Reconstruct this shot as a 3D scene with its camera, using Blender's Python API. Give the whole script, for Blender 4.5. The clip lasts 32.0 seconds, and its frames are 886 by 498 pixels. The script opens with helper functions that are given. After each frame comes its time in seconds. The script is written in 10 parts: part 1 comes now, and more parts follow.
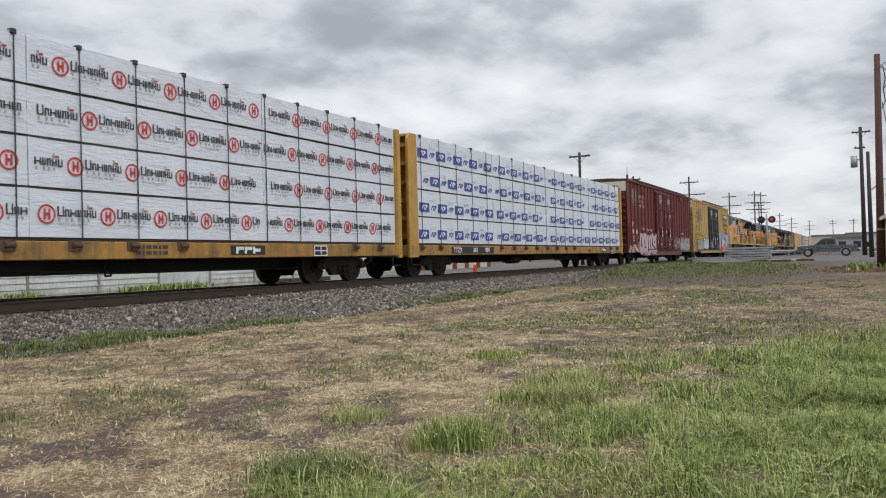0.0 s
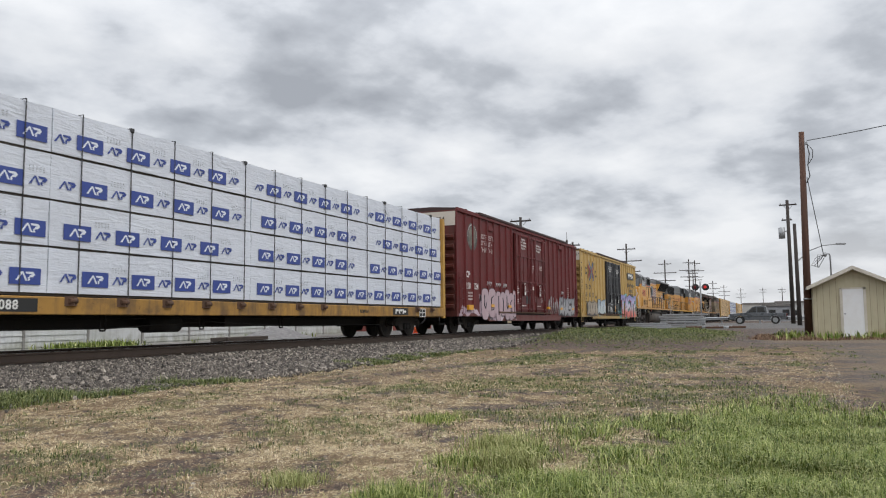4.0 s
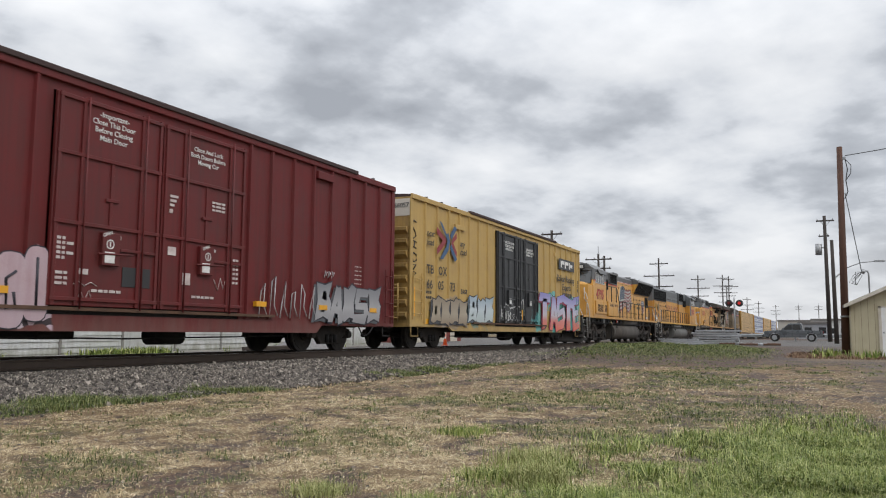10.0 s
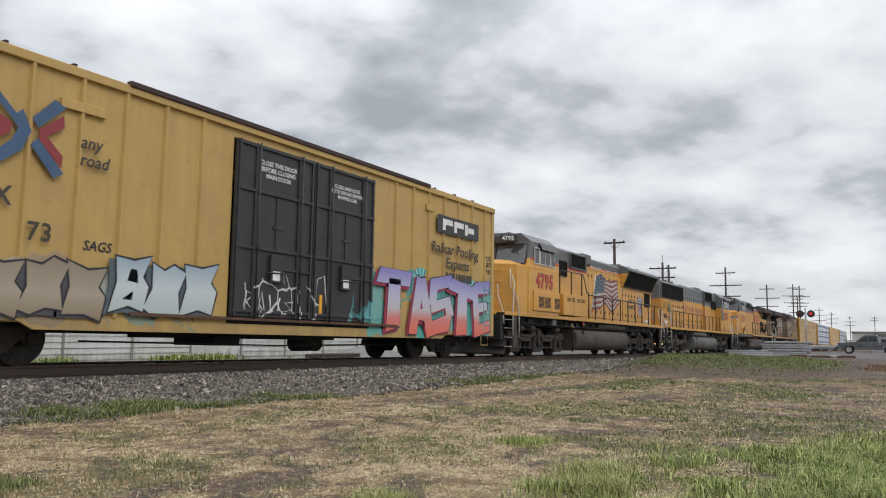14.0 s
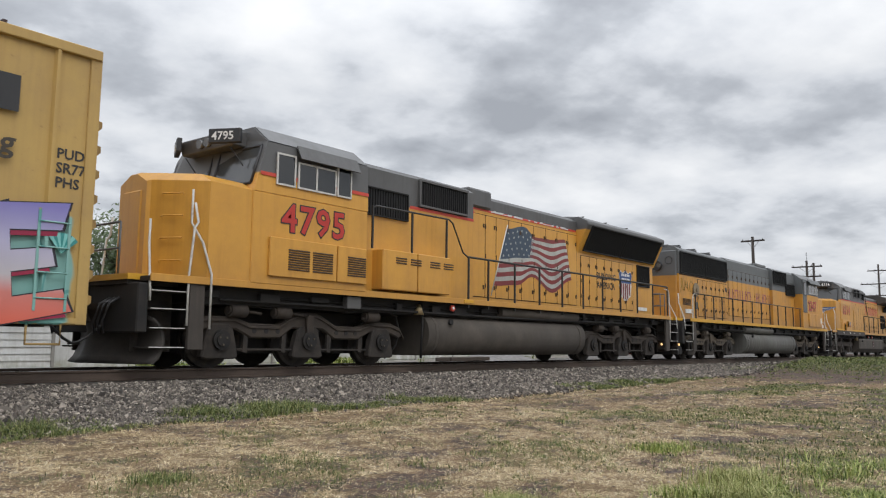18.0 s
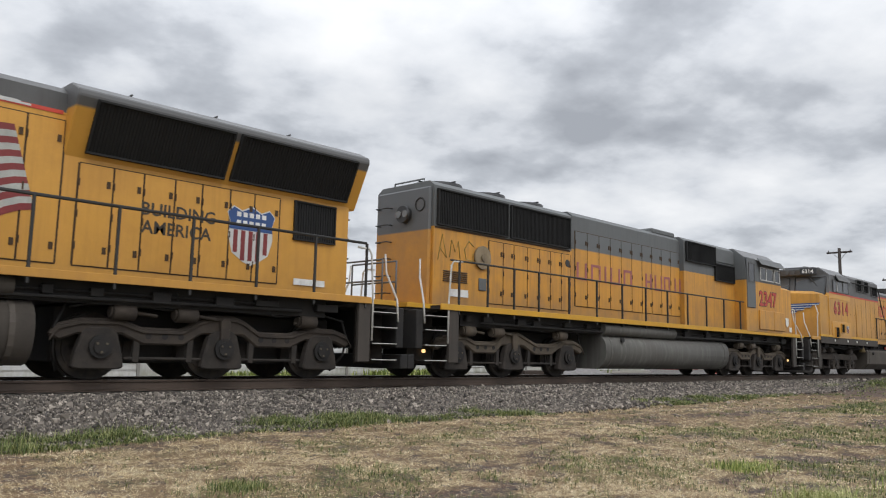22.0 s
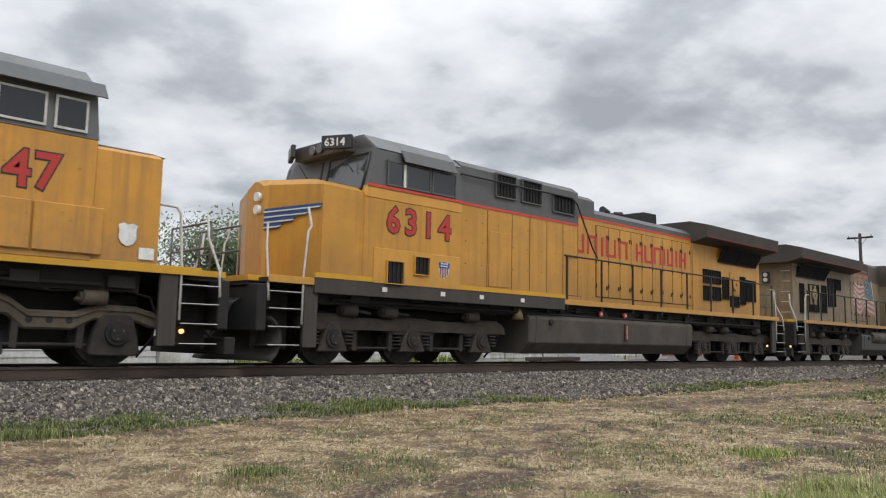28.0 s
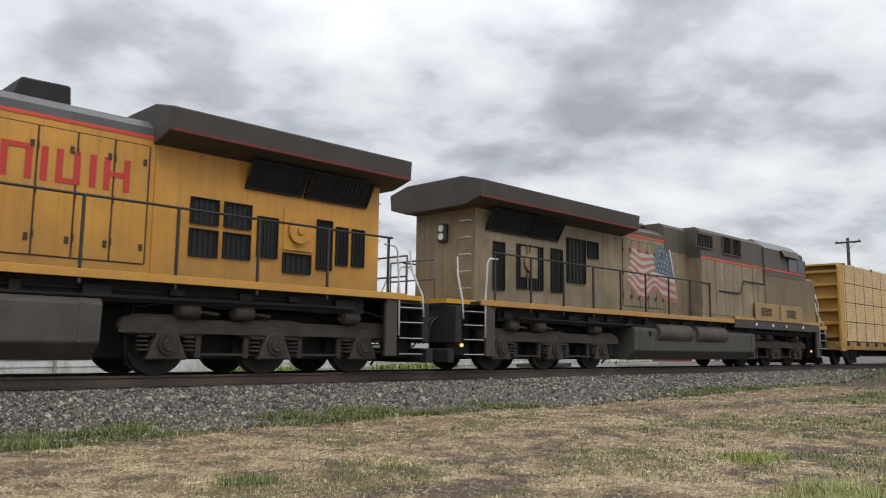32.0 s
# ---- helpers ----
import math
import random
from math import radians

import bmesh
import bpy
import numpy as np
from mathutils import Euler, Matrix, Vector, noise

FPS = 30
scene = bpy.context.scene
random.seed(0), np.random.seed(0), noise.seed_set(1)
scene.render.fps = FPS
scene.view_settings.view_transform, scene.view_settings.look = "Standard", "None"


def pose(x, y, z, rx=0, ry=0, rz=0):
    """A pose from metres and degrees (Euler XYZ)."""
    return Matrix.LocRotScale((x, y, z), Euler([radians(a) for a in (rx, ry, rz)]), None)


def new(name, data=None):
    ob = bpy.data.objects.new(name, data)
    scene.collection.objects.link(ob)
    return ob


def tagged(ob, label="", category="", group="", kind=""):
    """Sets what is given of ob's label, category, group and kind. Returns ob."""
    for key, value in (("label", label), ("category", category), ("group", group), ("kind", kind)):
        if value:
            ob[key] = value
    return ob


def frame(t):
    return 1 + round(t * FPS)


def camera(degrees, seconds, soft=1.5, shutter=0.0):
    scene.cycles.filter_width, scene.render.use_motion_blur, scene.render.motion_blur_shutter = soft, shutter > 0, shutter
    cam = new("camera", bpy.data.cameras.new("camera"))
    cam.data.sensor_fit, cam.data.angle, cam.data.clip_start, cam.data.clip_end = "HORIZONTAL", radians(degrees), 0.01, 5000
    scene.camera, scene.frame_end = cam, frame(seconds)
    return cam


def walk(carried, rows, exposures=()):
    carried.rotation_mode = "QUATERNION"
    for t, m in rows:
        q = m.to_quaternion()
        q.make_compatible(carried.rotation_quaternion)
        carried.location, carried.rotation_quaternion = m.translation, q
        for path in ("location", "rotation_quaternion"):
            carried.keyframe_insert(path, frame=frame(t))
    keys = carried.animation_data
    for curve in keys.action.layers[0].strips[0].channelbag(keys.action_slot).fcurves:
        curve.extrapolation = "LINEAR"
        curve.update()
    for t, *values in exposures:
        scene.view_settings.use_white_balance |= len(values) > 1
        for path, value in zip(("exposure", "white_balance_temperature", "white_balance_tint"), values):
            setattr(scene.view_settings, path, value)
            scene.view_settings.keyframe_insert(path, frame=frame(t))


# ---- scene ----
cam = camera(58.1, 32.0, soft=1.1, shutter=0.15)
EYE = 1.15
# seconds, pitch, lean, turn of a hand-held camera that stays in one place
PATH = [
    (0.0, 0.38, 1.74, -62.34),
    (0.5, 0.63, 1.85, -62.13),
    (1.0, 0.71, 1.84, -62.78),
    (1.5, 1.40, 1.46, -63.25),
    (2.0, 2.64, 1.54, -64.39),
    (2.5, 3.56, 1.19, -65.26),
    (3.0, 3.89, 1.06, -66.04),
    (3.5, 4.44, 0.82, -66.44),
    (5.5, 4.91, 0.67, -66.69),
    (6.0, 4.95, 0.64, -66.70),
    (6.5, 4.99, 0.43, -66.77),
    (7.0, 5.34, 0.19, -66.43),
    (7.5, 5.53, 0.13, -66.06),
    (8.0, 5.58, 0.04, -65.64),
    (8.5, 5.65, -0.07, -65.25),
    (9.0, 5.66, -0.22, -64.90),
    (9.5, 5.62, -0.22, -64.69),
    (10.0, 5.59, -0.15, -64.46),
    (10.5, 5.59, -0.16, -64.21),
    (11.0, 5.62, -0.25, -63.96),
    (11.5, 5.65, -0.30, -63.55),
    (12.0, 5.71, -0.39, -63.16),
    (12.5, 5.76, -0.49, -62.70),
    (13.0, 5.81, -0.56, -61.70),
    (13.5, 5.86, -0.72, -60.77),
    (14.0, 6.19, -0.59, -60.12),
    (14.5, 6.28, -0.73, -59.44),
    (16.5, 5.85, -0.59, -56.64),
    (17.0, 6.04, -0.40, -55.57),
    (17.5, 6.26, -0.43, -54.25),
    (18.0, 6.36, -0.38, -50.94),
    (18.5, 6.12, -0.42, -48.28),
    (19.0, 6.05, -0.62, -49.23),
    (19.5, 6.47, -0.71, -50.20),
    (20.0, 6.49, -0.71, -50.30),
    (20.5, 6.37, -0.74, -49.33),
    (21.0, 6.58, -0.90, -48.08),
    (21.5, 6.82, -0.87, -46.95),
    (22.0, 7.20, -0.86, -45.75),
    (22.5, 7.11, -0.92, -44.65),
    (23.0, 6.83, -0.81, -44.04),
    (23.5, 6.62, -0.79, -43.88),
    (24.0, 6.53, -0.76, -44.10),
    (24.5, 6.39, -0.70, -44.51),
    (25.0, 6.32, -0.59, -45.41),
    (25.5, 6.16, -0.33, -46.95),
    (27.5, 6.45, -0.71, -45.11),
    (28.0, 6.24, -0.79, -44.56),
    (28.5, 6.09, -0.61, -44.51),
    (29.0, 5.99, -0.56, -44.58),
    (29.5, 6.00, -0.41, -44.85),
    (30.0, 6.10, -0.39, -45.19),
    (30.5, 6.13, -0.39, -45.57),
    (31.0, 6.30, -0.33, -45.59),
    (31.5, 6.44, -0.42, -45.60),
    (32.0, 6.74, -0.38, -45.20),
]
walk(cam, [(t, pose(0, 0, EYE, 90 + pitch, lean, turn)) for t, pitch, lean, turn in PATH])

# world: a closed, lumpy overcast sky, brighter towards the zenith
world = bpy.data.worlds.new("overcast")
scene.world = world
world.use_nodes = True
SUN_EL, SUN_AZ = 48.0, 200.0


def sky_world():
    nt = world.node_tree
    nt.nodes.clear()
    N = lambda kind: nt.nodes.new("ShaderNode" + kind)
    L = nt.links.new
    out, bg = N("OutputWorld"), N("Background")
    sky = N("TexSky")
    sky.sky_type, sky.sun_disc = "NISHITA", False
    sky.sun_elevation, sky.sun_rotation = radians(SUN_EL), radians(SUN_AZ)
    sky.dust_density, sky.air_density = 2.0, 1.0
    co, sep = N("TexCoord"), N("SeparateXYZ")
    L(co.outputs["Generated"], sep.inputs[0])
    # the cloud deck lies flat overhead, so it is foreshortened towards the horizon
    zc = N("Math"); zc.operation = "MAXIMUM"; L(sep.outputs[2], zc.inputs[0]); zc.inputs[1].default_value = 0.0
    za = N("Math"); za.operation = "ADD"; L(zc.outputs[0], za.inputs[0]); za.inputs[1].default_value = 0.26
    dx = N("Math"); dx.operation = "DIVIDE"; L(sep.outputs[0], dx.inputs[0]); L(za.outputs[0], dx.inputs[1])
    dy = N("Math"); dy.operation = "DIVIDE"; L(sep.outputs[1], dy.inputs[0]); L(za.outputs[0], dy.inputs[1])
    comb = N("CombineXYZ"); L(dx.outputs[0], comb.inputs[0]); L(dy.outputs[0], comb.inputs[1])
    mp = N("Mapping"); L(comb.outputs[0], mp.inputs[0])
    mp.inputs["Rotation"].default_value = (0, 0, radians(25)); mp.inputs["Scale"].default_value = (1.0, 1.0, 1.0); mp.inputs["Location"].default_value = (3.1, 1.7, 0)
    n1 = N("TexNoise"); L(mp.outputs[0], n1.inputs["Vector"])
    n1.inputs["Scale"].default_value, n1.inputs["Detail"].default_value, n1.inputs["Roughness"].default_value, n1.inputs["Distortion"].default_value = 2.1, 10.0, 0.48, 0.0
    n2 = N("TexNoise"); L(mp.outputs[0], n2.inputs["Vector"])
    n2.inputs["Scale"].default_value, n2.inputs["Detail"].default_value, n2.inputs["Roughness"].default_value = 6.0, 10.0, 0.52
    mx = N("Mix"); mx.data_type = "FLOAT"; mx.inputs[0].default_value = 0.32; L(n1.outputs[0], mx.inputs[2]); L(n2.outputs[0], mx.inputs[3])
    ramp = N("ValToRGB"); L(mx.outputs[0], ramp.inputs[0])
    e = ramp.color_ramp.elements
    e[0].position, e[0].color = 0.36, (0.42, 0.445, 0.49, 1)
    e[1].position, e[1].color = 0.66, (0.97, 0.985, 1.01, 1)
    m = e.new(0.44); m.color = (0.56, 0.59, 0.64, 1)
    m = e.new(0.495); m.color = (0.73, 0.76, 0.81, 1)
    m = e.new(0.55); m.color = (0.83, 0.855, 0.895, 1)
    # pale haze low down
    hz = N("MapRange"); L(sep.outputs[2], hz.inputs[0]); hz.inputs[1].default_value, hz.inputs[2].default_value = 0.0, 0.13
    hz.inputs[3].default_value, hz.inputs[4].default_value = 0.7, 0.0
    mh = N("Mix"); mh.data_type = "RGBA"; L(hz.outputs[0], mh.inputs[0]); L(ramp.outputs[0], mh.inputs[6]); mh.inputs[7].default_value = (0.88, 0.89, 0.91, 1)
    # the overcast's own brightening towards the zenith
    br = N("MapRange"); L(sep.outputs[2], br.inputs[0]); br.inputs[1].default_value, br.inputs[2].default_value = 0.30, 1.0
    br.inputs[3].default_value, br.inputs[4].default_value = 1.0, ZENITH
    mu = N("VectorMath"); mu.operation = "SCALE"; L(mh.outputs[2], mu.inputs[0]); L(br.outputs[0], mu.inputs["Scale"])
    # clear sky light that seeps through
    sk = N("VectorMath"); sk.operation = "SCALE"; L(sky.outputs[0], sk.inputs[0]); sk.inputs["Scale"].default_value = 0.05
    mxx = N("Mix"); mxx.data_type = "RGBA"; mxx.inputs[0].default_value = 0.9; L(sk.outputs[0], mxx.inputs[6]); L(mu.outputs[0], mxx.inputs[7])
    L(mxx.outputs[2], bg.inputs[0]); bg.inputs[1].default_value = 1.0
    L(bg.outputs[0], out.inputs[0])


ZENITH = 2.4
sky_world()
sun_data = bpy.data.lights.new("sun", "SUN")
sun_data.energy, sun_data.angle, sun_data.color = 1.0, radians(30), (1.0, 0.98, 0.95)
sun = new("sun", sun_data)
sun.rotation_euler = (radians(90 - SUN_EL), 0, radians(180 - SUN_AZ))
scene.view_settings.exposure = 0.0

# the track: falls gently to the east, trains roll west along it
YC, ZR, FALL = 13.5, 0.65, 0.53
TRACK = pose(0, YC, ZR, 0, FALL, 0)
SLOPE = math.tan(radians(FALL))
# how far the train stands along the track, second by second
ALONG = [65.96, 62.02, 57.85, 53.53, 49.12, 44.68, 40.23, 35.77, 31.31, 26.86, 22.41, 17.96, 13.50, 9.03, 4.55, 0.06, -4.42, -8.92, -13.45, -17.94, -22.35, -26.72, -31.08, -35.42, -39.77, -44.12, -48.47, -52.84, -57.23, -61.65, -66.09, -70.51, -74.86]


def rail_z(x):
    return ZR - SLOPE * x


# ---- mesh helpers ----
def box(bm, x0, x1, y0, y1, z0, z1, bev=0.0):
    vs = [bm.verts.new(p) for p in ((x0, y0, z0), (x1, y0, z0), (x1, y1, z0), (x0, y1, z0), (x0, y0, z1), (x1, y0, z1), (x1, y1, z1), (x0, y1, z1))]
    fs = [bm.faces.new([vs[i] for i in f]) for f in ((0, 3, 2, 1), (4, 5, 6, 7), (0, 1, 5, 4), (1, 2, 6, 5), (2, 3, 7, 6), (3, 0, 4, 7))]
    if bev > 0:
        es = list({e for f in fs for e in f.edges})
        bmesh.ops.bevel(bm, geom=es, offset=bev, segments=1, affect="EDGES", profile=0.5)
    return bm


def prism(bm, pts, a, b, axis="y", bev=0.0):
    """A polygon drawn in the plane across the axis, drawn out from a to b along it."""
    def put(p, q):
        return {"y": (p[0], q, p[1]), "x": (q, p[0], p[1]), "z": (p[0], p[1], q)}[axis]
    lo = [bm.verts.new(put(p, a)) for p in pts]
    hi = [bm.verts.new(put(p, b)) for p in pts]
    fs = [bm.faces.new(lo), bm.faces.new(hi[::-1])]
    for i in range(len(pts)):
        j = (i + 1) % len(pts)
        fs.append(bm.faces.new((lo[i], hi[i], hi[j], lo[j])))
    bmesh.ops.recalc_face_normals(bm, faces=fs)
    if bev > 0:
        es = list({e for f in fs for e in f.edges})
        bmesh.ops.bevel(bm, geom=es, offset=bev, segments=1, affect="EDGES", profile=0.5)
    return bm


def cyl(bm, p, q, r, seg=12, r2=None):
    """A closed cylinder or cone from p to q."""
    p, q = Vector(p), Vector(q)
    d = (q - p).normalized()
    a = d.orthogonal().normalized()
    b = d.cross(a)
    r2 = r if r2 is None else r2
    ring = lambda c, rr: [bm.verts.new(c + rr * (math.cos(2 * math.pi * i / seg) * a + math.sin(2 * math.pi * i / seg) * b)) for i in range(seg)]
    lo, hi = ring(p, r), ring(q, r2)
    bm.faces.new(lo[::-1]), bm.faces.new(hi)
    for i in range(seg):
        j = (i + 1) % seg
        f = bm.faces.new((lo[i], lo[j], hi[j], hi[i]))
        f.smooth = seg > 6
    return bm


def tube(bm, pts, r, seg=6):
    """A bent round bar through the points."""
    pts = [Vector(p) for p in pts]
    rings = []
    for i, p in enumerate(pts):
        d = (pts[min(i + 1, len(pts) - 1)] - pts[max(i - 1, 0)]).normalized()
        a = d.cross(Vector((0.31, 0.17, 0.93))).normalized()
        b = d.cross(a)
        rings.append([bm.verts.new(p + r * (math.cos(2 * math.pi * k / seg) * a + math.sin(2 * math.pi * k / seg) * b)) for k in range(seg)])
    for lo, hi in zip(rings, rings[1:]):
        for k in range(seg):
            j = (k + 1) % seg
            f = bm.faces.new((lo[k], lo[j], hi[j], hi[k]))
            f.smooth = True
    bm.faces.new(rings[0][::-1]), bm.faces.new(rings[-1])
    return bm


def flat(bm, pts, y, thick=0.004):
    """A thin painted plate on a side that faces -y, from points (x, z)."""
    return prism(bm, pts, y - thick, y)


def quad(x0, x1, z0, z1, lean=0.0):
    return [(x0, z0), (x1, z0), (x1 + lean, z1), (x0 + lean, z1)]


def B():
    return bmesh.new()


def mesh_of(name, bm, material):
    me = bpy.data.meshes.new(name)
    bm.to_mesh(me)
    bm.free()
    me.materials.append(material)
    return me


# marks and fittings too small to pick apart singly
SMALL = ("emblem_print", "number_outline", "name_print", "small_print", "emblem_mark", "lettering", "stencil", "spring", "latch", "grab_irons", "board_gaps", "chart_lines", "wing_feathers", "road_number", "board_number", "door_seam", "owner_mark", "panel_mark", "shield_marks", "flag_stars", "flag_stripes", "flag_corner", "rivets", "worn_stripe")


def part(name, bm, material, parent, label=""):
    ob = new(name, mesh_of(name, bm, material))
    ob.parent = parent
    if name in SMALL:
        return tagged(ob, label, kind="stuff")
    return tagged(ob, label)


def thing(name, label, category, group="", kind="", m=None, bm=None, material=None):
    ob = new(name, mesh_of(name, bm, material) if bm else None)
    if m is not None:
        ob.matrix_world = m
    return tagged(ob, label, category, group, kind)


def letters(text, size, x, y, z, material, parent, name="lettering", shear=0.0, width=1.0, gap=1.0, align="LEFT", turn=0.0, end=False, bold=0.018):
    """Words on a side that faces -y (or, with end, on an end that faces -x), as a thin plate."""
    cu = bpy.data.curves.new(name, "FONT")
    cu.body, cu.size, cu.extrude, cu.shear, cu.space_character, cu.align_x = text, size, 0.002, shear, gap, align
    cu.resolution_u = 2
    cu.offset = bold * size
    tmp = bpy.data.objects.new(name, cu)
    scene.collection.objects.link(tmp)
    me = bpy.data.meshes.new_from_object(tmp.evaluated_get(bpy.context.evaluated_depsgraph_get()))
    bpy.data.objects.remove(tmp)
    bpy.data.curves.remove(cu)
    me.materials.clear()
    me.materials.append(material)
    me.transform(Matrix.Diagonal((width, 1, 1, 1)))
    ob = new(name, me)
    ob.parent = parent
    if name in SMALL:
        tagged(ob, kind="stuff")
    ob.matrix_local = pose(x, y, z, 90, 0, -90) if end else pose(x, y, z, 90, 0, 0) @ pose(0, 0, 0, 0, 0, turn)
    return ob


# ---- materials ----
def mat(name, col, rough=0.6, metal=0.0, var=0.12, scale=2.0, fine=40.0, bump=0.15, dirt=None, streak=None, spec=0.5, rust=None, glow=None, low=None):
    """A worn surface. dirt: (colour, amount, scale); streak: (colour, amount) in upright runs; rust: (colour, amount) in spots;
    low: (colour, height of its upper edge, softness), road dirt thrown up from below."""
    m = bpy.data.materials.new(name)
    m.use_nodes = True
    nt = m.node_tree
    N = lambda kind: nt.nodes.new("ShaderNode" + kind)
    L = nt.links.new
    p = nt.nodes["Principled BSDF"]
    co = N("TexCoord")

    def tex(sc, detail=4.0, rgh=0.6, stretch=None):
        n = N("TexNoise")
        n.inputs["Scale"].default_value, n.inputs["Detail"].default_value, n.inputs["Roughness"].default_value = sc, detail, rgh
        if stretch:
            mp = N("Mapping")
            mp.inputs["Scale"].default_value = stretch
            L(co.outputs["Object"], mp.inputs[0]), L(mp.outputs[0], n.inputs["Vector"])
        else:
            L(co.outputs["Object"], n.inputs["Vector"])
        return n.outputs[0]

    def rng(v, a, b, c=0.0, d=1.0):
        r = N("MapRange")
        L(v, r.inputs[0])
        for i, x in enumerate((a, b, c, d)):
            r.inputs[i + 1].default_value = x
        return r.outputs[0]

    def mix(f, a, b, mode="MIX"):
        x = N("Mix")
        x.data_type, x.blend_type = "RGBA", mode
        for sock, v in ((x.inputs[0], f), (x.inputs[6], a), (x.inputs[7], b)):
            if isinstance(v, tuple):
                sock.default_value = (*v, 1.0)
            elif isinstance(v, float):
                sock.default_value = v
            else:
                L(v, sock)
        return x.outputs[2]

    big, small = tex(scale), tex(fine, 5.0, 0.65)
    c = mix(rng(big, 0.3, 0.7), tuple(x * (1 - var) for x in col), tuple(min(1, x * (1 + var)) for x in col))
    c = mix(rng(small, 0.3, 0.7, 0.0, 0.5), c, tuple(x * (1 - 1.2 * var) for x in col))
    if streak:
        s = tex(1.0, 5.0, 0.6, (7.0, 7.0, 0.35))
        c = mix(rng(s, 0.48, 0.75, 0.0, streak[1]), c, streak[0])
    if dirt:
        d = tex(dirt[2], 6.0, 0.7)
        c = mix(rng(d, 0.42, 0.72, 0.0, dirt[1]), c, dirt[0])
    if rust:
        d = tex(6.0, 8.0, 0.75)
        c = mix(rng(d, 0.62, 0.70, 0.0, rust[1]), c, rust[0])
    if low:
        sp = N("SeparateXYZ")
        L(co.outputs["Object"], sp.inputs[0])
        wob = N("Math"); wob.operation = "ADD"
        L(sp.outputs[2], wob.inputs[0]), L(rng(tex(2.5, 6.0, 0.7, (1.0, 1.0, 0.3)), 0.2, 0.8, -0.5, 0.5), wob.inputs[1])
        c = mix(rng(wob.outputs[0], low[1] - low[2], low[1], low[3] if len(low) > 3 else 0.8, 0.0), c, low[0])
    L(c, p.inputs["Base Color"])
    p.inputs["Metallic"].default_value = metal
    p.inputs["Specular IOR Level"].default_value = spec
    L(rng(big, 0.2, 0.8, max(0.03, rough - 0.1), min(1, rough + 0.1)), p.inputs["Roughness"])
    if bump:
        b = N("Bump")
        b.inputs["Strength"].default_value, b.inputs["Distance"].default_value = bump, 0.01
        L(small, b.inputs["Height"]), L(b.outputs[0], p.inputs["Normal"])
    if glow:
        p.inputs["Emission Color"].default_value, p.inputs["Emission Strength"].default_value = (*glow[0], 1), glow[1]
    return m


# ---- ground ----
def nz(x, y, s, o=0.0):
    return noise.noise(Vector((x * s + o, y * s - o, o * 0.37)))


def smooth(a, b, v):
    t = min(1.0, max(0.0, (v - a) / (b - a)))
    return t * t * (3 - 2 * t)


def toe(x):
    """Where the ballast's slope runs out, across the track."""
    return 10.15 + 0.25 * nz(x, 3.0, 0.35, 7.0) - 0.35 * smooth(6, 16, x)


def land(x, y):
    """Height of the ground."""
    g = -SLOPE * max(0.0, x - 72.0)
    g += 0.035 * nz(x, y, 0.6, 2.0) * smooth(60, 40, x)
    # heap of weedy spoil before the crossing
    m = smooth(29.5, 33.0, x) * smooth(50.0, 37.0, x) * smooth(1.5, 4.0, y) * smooth(11.0, 9.0, y)
    g += m * (0.30 + 0.22 * nz(x, y, 0.5, 5.0))
    # track bed
    if 9.0 < y < 18.5:
        c = smooth(9.6, 11.6, y) * smooth(17.6, 15.6, y)
        g = g * (1 - c) + c * min(g, rail_z(x) - 0.45)
    return g


def in_asphalt(x, y):
    lot = smooth(11.0, 14.5, x) * smooth(-0.2, -1.4, y + 0.35 * nz(x, y, 0.4, 1.0)) * smooth(33.0, 31.0, x)
    road = smooth(52.0, 57.0, x + 1.5 * nz(x, y, 0.2, 9.0)) * smooth(12.0, 8.0, y) * smooth(105, 95, x)
    street = smooth(17.3, 18.2, y) * smooth(40, 38, y) * smooth(200, 150, x)
    link = 0.75 * smooth(24.0, 34.0, x) * smooth(3.2, 0.5, y + 0.8 * nz(x, y, 0.25, 4.0)) * smooth(-9, -6, y)
    return max(0.35 * lot, road, street, 0.55 * link)


